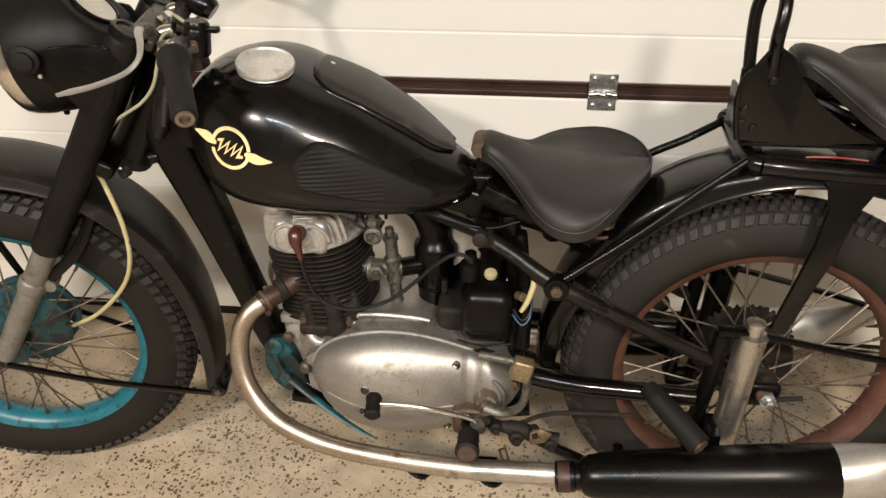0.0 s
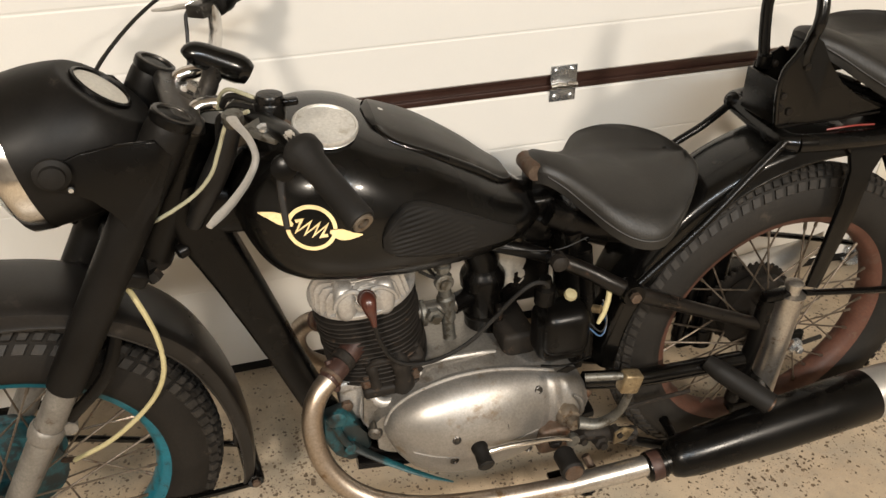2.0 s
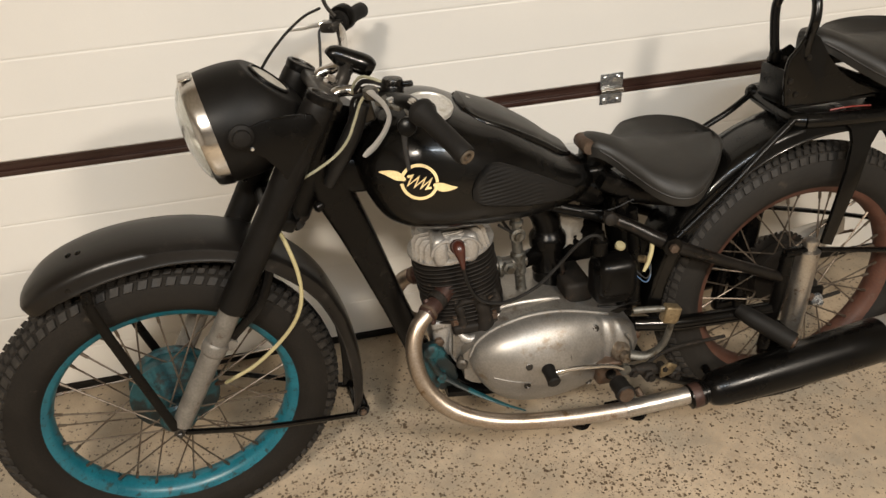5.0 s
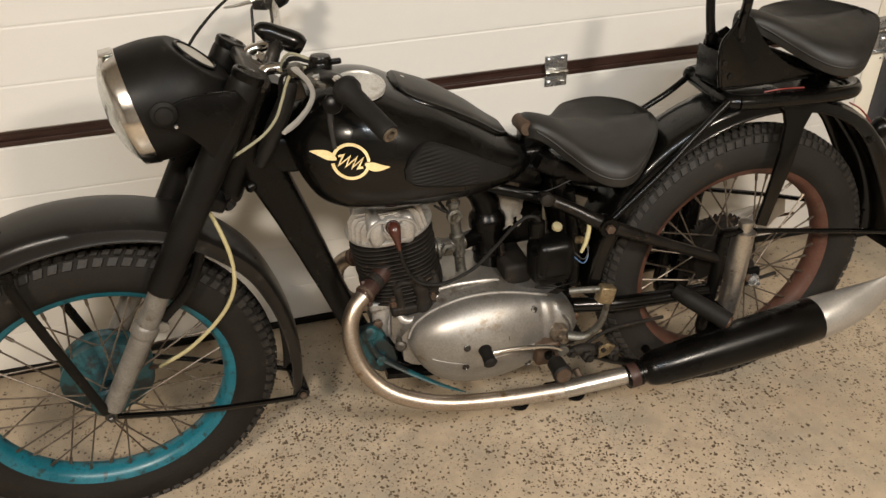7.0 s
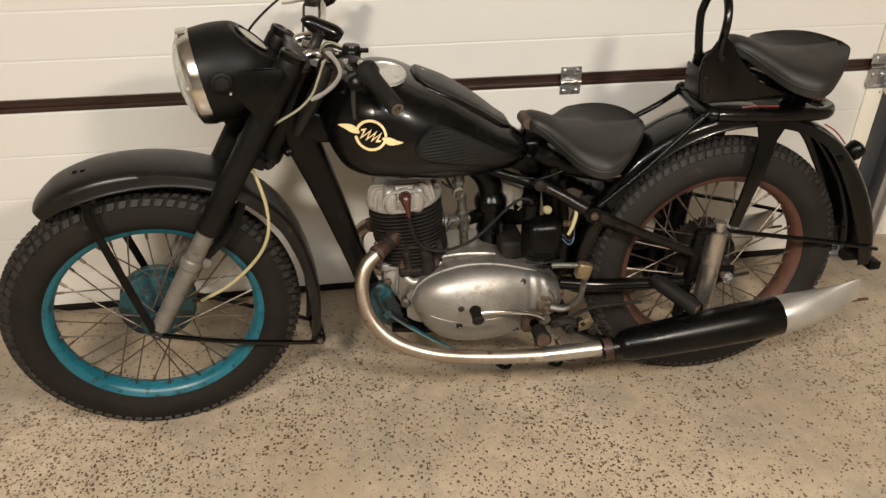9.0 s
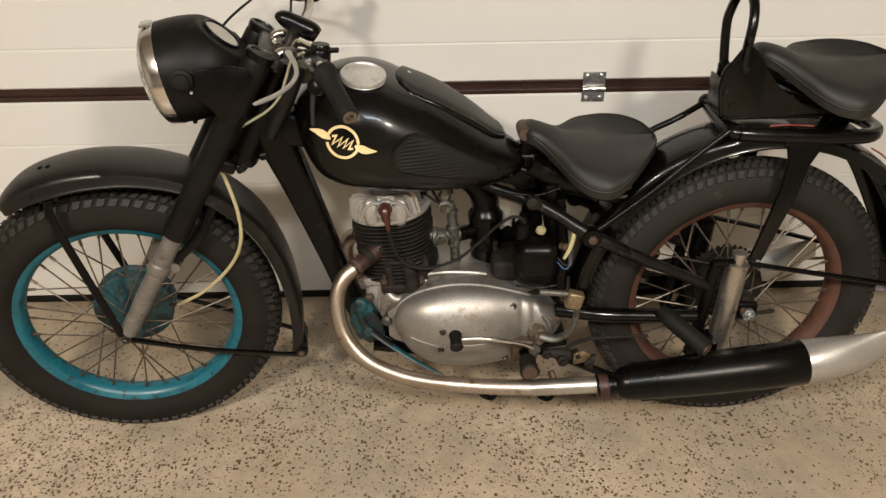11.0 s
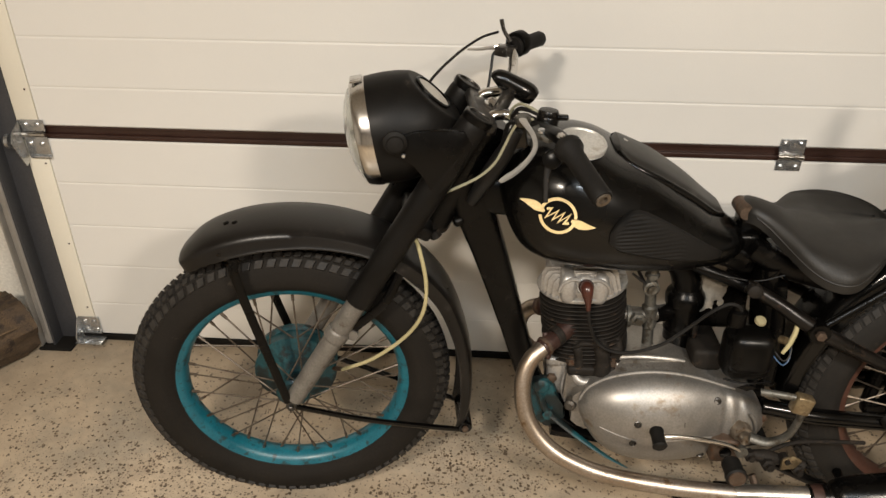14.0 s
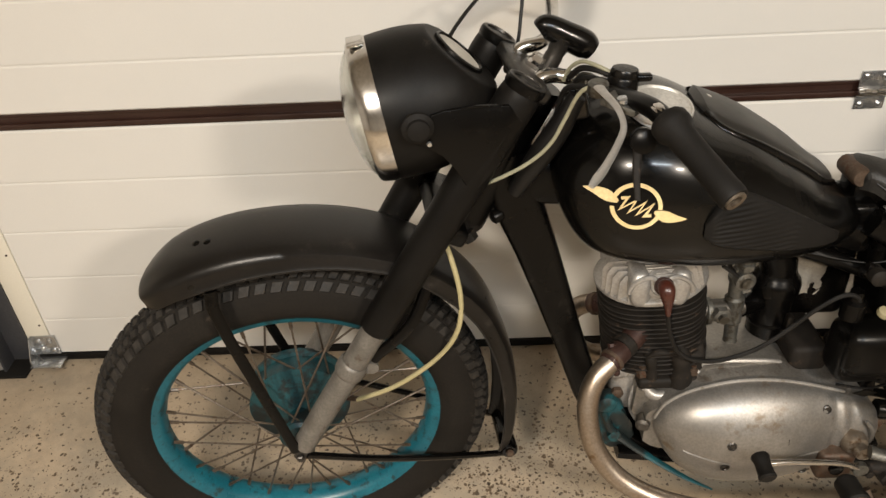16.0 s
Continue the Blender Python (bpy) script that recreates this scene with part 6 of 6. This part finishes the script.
# Exhaust port, pipe and silencer.
for s in (-1, 1):
    part("exhaust_port", tube([(0.590, s * 0.024, 0.512), (0.572, s * 0.044, 0.502), (0.556, s * 0.058, 0.496)], [0.024, 0.0205, 0.0195], 18, 4), CLAMP, engine, "rusty cast exhaust stub")
for s in (-1, 1):
    part("exhaust_nut", turned([(0.019, 0), (0.0215, 0.003), (0.0215, 0.014), (0.019, 0.017)], (0.566, s * 0.050, 0.500), (-0.72, s * 0.55, -0.25), 18), IRON, engine, "rusty exhaust nut")
    line = [(0.548, 0.066, 0.491), (0.530, 0.082, 0.485), (0.508, 0.096, 0.468), (0.4935, 0.110, 0.438), (0.4915, 0.128, 0.394), (0.506, 0.147, 0.346), (0.543, 0.166, 0.302), (0.600, 0.183, 0.273), (0.680, 0.193, 0.251), (0.806, 0.200, 0.237), (0.927, 0.202, 0.230)]
    pipe = part("exhaust_pipe", tube([(x, s * y, z) for x, y, z in line], 0.0175, 20, 6), PIPE, bike, "bent bare steel exhaust pipe")
    for x, z in ((0.800, 0.222), (0.930, 0.214)):
        part("pipe_tab", tube([(x, s * 0.186, z + 0.006), (x + 0.010, s * 0.196, z - 0.012), (x + 0.030, s * 0.200, z - 0.020), (x + 0.044, s * 0.196, z - 0.014)], [0.006, 0.007, 0.006, 0.004], 8, 4, flat=0.5), BLACK, pipe)
    part("pipe_clamp", tube([(0.552, s * 0.062, 0.492), (0.540, s * 0.073, 0.489), (0.527, s * 0.084, 0.483)], [0.0192, 0.0190, 0.0184], 16, 3), CLAMP, pipe, "red-brown rusty clamp collar")
    part("clamp_band", turned([(0.0190, -0.004), (0.0212, -0.003), (0.0212, 0.003), (0.0190, 0.004)], (0.534, s * 0.078, 0.486), (-0.72, s * 0.62, -0.30), 20, caps=(False, False)), RUSTSTEEL, pipe, "rusty steel clamp band")
    part("clamp_bolt", tube([(0.534, s * 0.062, 0.508), (0.540, s * 0.084, 0.470), (0.541, s * 0.086, 0.462)], [0.0070, 0.0070, 0.005], 8), CLAMP, pipe)
    part("pipe_sleeve", tube([(0.922, s * 0.202, 0.2305), (1.075, s * 0.205, 0.2365)], 0.0192, 20), PLATED, pipe, "shiny pipe sleeve")
    way = Vector((1.0, 0.0, 0.116)).normalized()
    base = Vector((1.066, s * 0.206, 0.2315))
    sil = part("silencer", turned([(0.022, 0.0), (0.027, 0.003), (0.027, 0.034), (0.024, 0.036), (0.024, 0.044), (0.032, 0.050), (0.037, 0.062), (0.0405, 0.085), (0.0435, 0.13), (0.0480, 0.25), (0.0500, 0.36), (0.0500, 0.460), (0.0485, 0.462), (0.0470, 0.450)], base, way, 36), BLACK, bike, "long black cigar silencer")
    part("inlet_clamp", turned([(0.0262, 0.004), (0.0276, 0.007), (0.0276, 0.026), (0.0262, 0.029)], base, way, 24, caps=(False, False)), CLAMP, sil)
    part("seam", tube([base + way * t + Vector((0, s * 0.026, -r)) for t, r in ((0.10, 0.034), (0.20, 0.038), (0.32, 0.042), (0.45, 0.0425))], 0.0022, 6, 4), BLACK, sil)
    # Fishtail: round at the silencer, then a tall thin slanting slot.
    up = Vector((-0.116, 0, 1.0)).normalized()
    rings = []
    for t, hy, top, low in ((0.456, 0.0480, 0.048, 0.048), (0.462, 0.0490, 0.0490, 0.0490), (0.50, 0.046, 0.0505, 0.048), (0.54, 0.039, 0.052, 0.0455), (0.58, 0.029, 0.054, 0.040), (0.61, 0.019, 0.056, 0.031), (0.632, 0.011, 0.058, 0.017), (0.648, 0.006, 0.059, -0.006), (0.660, 0.0035, 0.0605, -0.030), (0.676, 0.0020, 0.0620, -0.054)):
        ring = []
        for k in range(36):
            a = 2 * math.pi * k / 36
            c, sn = math.cos(a), math.sin(a)
            v = top * sn if sn > 0 else low * sn
            ring.append(base + way * t + Vector((0, 1, 0)) * hy * c + up * v)
        rings.append(ring)
    bm = bmesh.new()
    skin(bm, rings)
    part("fishtail", bm, SILVER, sil, "silver fishtail end")
    part("fishtail_bolt", tube([base + way * 0.66 + up * 0.0, base + way * 0.705 + up * -0.004], 0.004, 8), RUSTSTEEL, sil)
    part("silencer_hanger", block(1.325, 1.352, s * 0.150 - 0.004, s * 0.150 + 0.060, 0.255, 0.300, 0.004), BLACK, sil)

# Controls on the left of the engine.
kick = part("kick_starter", tube([(0.940, -0.172, 0.352), (0.972, -0.182, 0.350), (1.000, -0.192, 0.376), (1.008, -0.205, 0.425), (1.004, -0.218, 0.480)], [0.013, 0.011, 0.0095, 0.009, 0.010], 12, 6, flat=0.75), ROUGHALU, bike, "bent metal kick-start lever")
part("kick_knuckle", block(-0.017, 0.017, -0.012, 0.012, -0.019, 0.019, 0.005, 3, m=Matrix.Translation((0.998, -0.220, 0.476)) @ Matrix.Rotation(radians(14), 4, "Y")), BRASS, kick, "square rusty brass-coloured knuckle")
part("kick_pedal", tube([(1.000, -0.222, 0.489), (0.960, -0.208, 0.486), (0.930, -0.197, 0.482)], 0.0068, 12, 3), ROUGHALU, kick, "worn folding pedal")
gear = part("gear_lever", tube([(0.927, -0.178, 0.322), (0.890, -0.190, 0.346), (0.840, -0.202, 0.366), (0.790, -0.206, 0.374), (0.752, -0.208, 0.374)], [0.006, 0.0052, 0.0048, 0.0048, 0.006], 10, 6), CHROME, bike, "thin plated gear lever")
part("lever_eye", turned([(0.0125, -0.005), (0.0125, 0.005)], (0.927, -0.180, 0.322), seg=18), ROUGHALU, gear)
part("gear_pedal", turned([(0.0125, -0.006), (0.0145, -0.002), (0.0125, 0.008), (0.0130, 0.026), (0.0145, 0.032), (0.0110, 0.035)], (0.750, -0.200, 0.378), (0.05, -0.96, -0.27), 18), RUBBER, gear, "black rubber gear pedal")
peg = part("footrest", turned([(0.014, 0.0), (0.0190, 0.006), (0.0190, 0.036), (0.0215, 0.041), (0.0215, 0.049), (0.018, 0.052), (0.016, 0.052)], (0.912, -0.174, 0.290), (0, -1, 0.02), 22), RUBBER, bike, "brown worn rubber footrest")
part("peg_end", turned([(0.017, 0.0), (0.016, 0.003), (0.004, 0.004)], (0.912, -0.226, 0.292), (0, -1, 0.02), 18), RUSTSTEEL, peg)
part("footrest_bar", tube([(0.908, -0.155, 0.292), (0.908, 0.0, 0.285), (0.908, 0.155, 0.292)], 0.012, 12, 3), BLACK, bike)
part("footrest_bracket", block(0.880, 0.940, -0.150, -0.105, 0.262, 0.320, 0.008, 3), RUSTSTEEL, bike)
pivot = part("brake_pivot", tube([(0.930, -0.130, 0.288), (0.962, -0.138, 0.280), (1.000, -0.140, 0.276), (1.040, -0.142, 0.268), (1.072, -0.146, 0.262)], [0.014, 0.010, 0.015, 0.010, 0.013], 10, 5), IRON, bike, "oily dark pivot links under the gearbox")
for x, y, z, r in ((0.958, -0.150, 0.286, 0.012), (0.996, -0.156, 0.270, 0.014), (1.028, -0.152, 0.284, 0.010), (1.058, -0.154, 0.258, 0.012)):
    part("pivot_nut", turned([(r, -0.010), (r, 0.006), (r * 0.6, 0.009), (r * 0.6, 0.016)], (x, y, z), (0.1, -1, 0.1), 6), IRON, pivot)
part("brake_rod", tube([(0.975, -0.132, 0.264), (1.06, -0.120, 0.300), (1.20, -0.112, 0.300)], 0.0042, 8, 4), IRON, pivot)
part("pivot_clip", plate([(0.0, 0.0), (0.028, 0.006), (0.040, 0.026), (0.020, 0.038), (0.0, 0.028)], 0.006, lambda u, v, w: (1.020 + u, -0.158 - w, 0.262 + v), bevel=0.002), BRASS, bike)
part("pipe_bracket", block(0.895, 0.965, -0.192, -0.150, 0.206, 0.215, 0.003), BLACK, bike)
part("stand_foot", tube([(0.972, -0.150, 0.235), (0.990, -0.175, 0.196), (1.012, -0.182, 0.192)], 0.008, 8, 4), RUSTSTEEL, bike, "folded stand foot")

# Centre stand folded up under the gearbox.
part("centre_stand", tube([(0.985, -0.120, 0.262), (1.10, -0.125, 0.206), (1.180, -0.120, 0.175), (1.200, 0.0, 0.165), (1.180, 0.120, 0.175), (1.10, 0.125, 0.206), (0.985, 0.120, 0.262)], 0.010, 10, 4), BLACK, bike, "folded black centre stand")

# Teal mounting plate and rod at the front of the case.
part("front_mount", plate([(0.512, 0.408), (0.548, 0.416), (0.566, 0.392), (0.578, 0.352), (0.592, 0.325), (0.580, 0.298), (0.550, 0.292), (0.524, 0.312), (0.508, 0.352)], 0.030, lambda u, v, w: (u, -0.062 + w, v - 0.030), bevel=0.006), DULLTEAL, bike, "chipped teal engine mounting plate")
part("mount_rod", tube([(0.548, -0.066, 0.312), (0.600, -0.080, 0.272), (0.672, -0.100, 0.228), (0.728, -0.108, 0.198)], [0.0115, 0.0090, 0.0060, 0.0020], 10, 5, flat=0.5), DULLTEAL, bike, "teal rod under the engine")
part("mount_bolt", turned([(0.013, 0), (0.013, 0.010), (0.006, 0.013)], (0.552, -0.066, 0.306), (0, -1, 0), 6), DULLTEAL, bike)
part("under_rod", tube([(0.52, -0.045, 0.335), (0.60, -0.055, 0.270), (0.70, -0.06, 0.236)], 0.009, 10, 4), BLACK, bike)

# Carburettor, air cleaner and electrical box.
carb = part("carburettor", turned([(0.013, -0.075), (0.0135, -0.070), (0.0115, -0.066), (0.0115, -0.030), (0.015, -0.026), (0.015, 0.0), (0.0165, 0.004), (0.0165, 0.022), (0.012, 0.026), (0.0115, 0.058), (0.0145, 0.060), (0.0145, 0.068), (0.009, 0.070), (0.008, 0.084), (0.005, 0.086)], (0.756, 0.012, 0.514), (-0.06, 0, 1), 22), ROUGHALU, bike, "small cast carburettor")
part("carb_throat", tube([(0.700, 0.014, 0.512), (0.738, 0.013, 0.514), (0.772, 0.018, 0.514)], [0.019, 0.016, 0.017], 16, 4), DARKALU, carb)
part("carb_nut", turned([(0.015, 0), (0.015, 0.012), (0.009, 0.014), (0.009, 0.022)], (0.728, -0.006, 0.518), (0, -1, 0), 6), ROUGHALU, carb)
part("inlet_flange", turned([(0.020, 0), (0.024, 0.003), (0.024, 0.010), (0.019, 0.013), (0.019, 0.022)], (0.706, 0.014, 0.508), (1, 0, 0), 24), ROUGHALU, carb, "bare inlet flange")
part("fuel_tap", turned([(0.010, 0), (0.010, 0.010), (0.015, 0.012), (0.015, 0.020), (0.011, 0.022), (0.011, 0.046)], (0.735, -0.050, 0.628), (0, 0, 1), 6), ROUGHALU, bike, "small bare metal fuel tap")
part("banjo_union", turned([(0.015, -0.008), (0.016, -0.005), (0.016, 0.005), (0.010, 0.008), (0.009, 0.012)], (0.735, -0.056, 0.618), (0.1, -1, 0), 20), ROUGHALU, carb)
part("tap_lever", tube([(0.727, -0.056, 0.624), (0.708, -0.060, 0.640), (0.694, -0.062, 0.652)], 0.0028, 8, 3), BLACKCABLE, bike)
part("fuel_pipe", tube([(0.700, -0.03, 0.668), (0.718, -0.034, 0.630), (0.735, -0.030, 0.610), (0.748, -0.024, 0.630)], 0.0035, 8, 6), BLACKCABLE, carb)
part("throttle_wire", tube([(0.752, -0.018, 0.632), (0.750, -0.02, 0.66), (0.74, -0.02, 0.69)], 0.003, 6, 4), BLACKCABLE, carb)
clean = part("air_cleaner", turned([(0.030, -0.105), (0.033, -0.100), (0.035, -0.01), (0.035, 0.022), (0.0405, 0.026), (0.0415, 0.044), (0.0390, 0.052), (0.034, 0.058), (0.031, 0.066)], (0.832, 0.040, 0.506), (0.0, 0, 1), 36), BLACK, bike, "black cylindrical air cleaner")
part("cleaner_elbow", tube([(0.832, 0.040, 0.560), (0.829, 0.040, 0.588), (0.816, 0.040, 0.618), (0.790, 0.040, 0.645)], [0.030, 0.031, 0.030, 0.028], 20, 6), BLACK, clean)
part("cleaner_band", turned([(0.0352, -0.004), (0.0366, 0.0), (0.0352, 0.004)], (0.832, 0.040, 0.470), (0, 0, 1), 36, caps=(False, False)), BLACK, clean)
part("cleaner_clip", block(0.846, 0.858, -0.004, 0.012, 0.430, 0.500, 0.003), WORNBLACK, clean)
part("inlet_elbow", tube([(0.768, 0.014, 0.514), (0.790, 0.024, 0.514), (0.822, 0.036, 0.514)], 0.018, 14), BLACK, clean)
part("battery_tray", block(0.842, 0.905, -0.052, 0.066, 0.420, 0.470, 0.010, 3), IRON, bike, "oily dark battery tray behind the engine case")
# Electrical box: a rounded cover with a recessed rim, wires and a pale cap.
boxp = part("electric_box", block(0.888, 0.982, -0.114, -0.040, 0.436, 0.544, 0.026, 6), BLACK, bike, "rounded black electrical box")
part("box_face", block(0.892, 0.980, -0.121, -0.050, 0.456, 0.548, 0.024, 6), BLACK, boxp)
part("box_rim", tube([(0.886, -0.119, 0.452), (0.930, -0.126, 0.448), (0.978, -0.119, 0.450)], 0.0022, 6, 5), BLACK, boxp)
part("box_badge", plate([(-0.020, 0), (0, 0.006), (0.020, 0), (0, -0.006)], 0.002, lambda u, v, w: (0.933 + u, -0.1245 - w, 0.437 + v * 1.2)), BLACK, boxp)
part("box_top", turned([(0.018, 0), (0.018, 0.03), (0.012, 0.035), (0.010, 0.05)], (0.905, -0.075, 0.554), (0, 0, 1), 18), BLACK, boxp)
part("pale_cap", turned([(0.0105, 0), (0.0115, 0.003), (0.0100, 0.008), (0.003, 0.009)], (0.940, -0.098, 0.574), (0.1, -0.35, 0.92), 20), PALECAP, boxp, "pale yellow round cap")
part("box_stud", turned([(0.008, 0), (0.008, 0.014), (0.004, 0.016)], (0.987, -0.095, 0.535), (0.6, -0.7, 0.2), 10), BRASS, boxp)
part("yellow_tube", tube([(1.014, -0.092, 0.580), (1.012, -0.098, 0.555), (1.004, -0.102, 0.528), (0.994, -0.104, 0.508)], [0.0045, 0.005, 0.005, 0.0035], 10, 5), YELLOW, bike, "short yellow plastic tube")
part("frame_stud", turned([(0.012, 0), (0.013, 0.004), (0.013, 0.016), (0.007, 0.020)], (0.921, -0.078, 0.636), (0, -1, 0.1), 16), IRON, bike)
for k, mat in enumerate((BLUECABLE, BLACKCABLE)):
    part("box_wire", tube([(0.978, -0.098, 0.500 + 0.012 * k), (0.996, -0.112, 0.486 + 0.010 * k), (1.010, -0.104, 0.500 + 0.010 * k), (1.012, -0.08, 0.530 + 0.008 * k)], 0.0016, 6, 6), mat, bike)
beam([(0.965, 0.0, 0.66), (0.985, 0, 0.52), (0.99, 0, 0.36)], [(0.016, 0.05), (0.016, 0.05), (0.016, 0.05)], "rear_beam", BLACK)
part("seat_tube", tube([(0.985, -0.045, 0.63), (1.000, -0.05, 0.50), (1.00, -0.055, 0.40)], 0.014, 12, 3), BLACK, bike)
part("far_panel", block(0.86, 0.97, 0.045, 0.10, 0.46, 0.62, 0.02, 4), BLACK, bike, "black box on the far side")
part("mount_boss", turned([(0.018, 0), (0.017, 0.006), (0.012, 0.009), (0.004, 0.010)], (0.534, -0.064, 0.376), (0, -1, 0), 18), DULLTEAL, bike)
part("mount_rib", tube([(0.530, -0.066, 0.362), (0.540, -0.070, 0.330), (0.552, -0.070, 0.310)], 0.007, 8, 4), DULLTEAL, bike)


# Crumpled pale sheet tucked behind the air cleaner.
def sheet_mesh():
    rnd = random.Random(5)
    bm = bmesh.new()
    nu, nv = 14, 18
    bumps = [(rnd.uniform(0, 1), rnd.uniform(0, 1), rnd.uniform(-0.016, 0.016), rnd.uniform(0.08, 0.22)) for _ in range(16)]
    sides = []
    for lift in (0.0, 0.0012):
        rows = []
        for i in range(nu + 1):
            row = []
            for j in range(nv + 1):
                u, v = i / nu, j / nv
                d = sum(h * math.exp(-(abs(u - a) + abs(v - b)) / w) for a, b, h, w in bumps)
                edge = 0.006 * math.sin(v * 17 + 1) + 0.004 * math.sin(v * 31)
                row.append(bm.verts.new((0.842 + 0.075 * u + edge * (u - 0.5), 0.035 + d + lift + 0.012 * u, 0.515 + 0.135 * v + 0.006 * math.sin(u * 14))))
            rows.append(row)
        sides.append(rows)
    for rows in sides:
        for r, q in zip(rows, rows[1:]):
            for j in range(nv):
                bm.faces.new((r[j], r[j + 1], q[j + 1], q[j]))
    return bm


part("folded_sheet", sheet_mesh(), PAPER, bike, "crumpled pale sheet tucked into the frame", sharp=35)
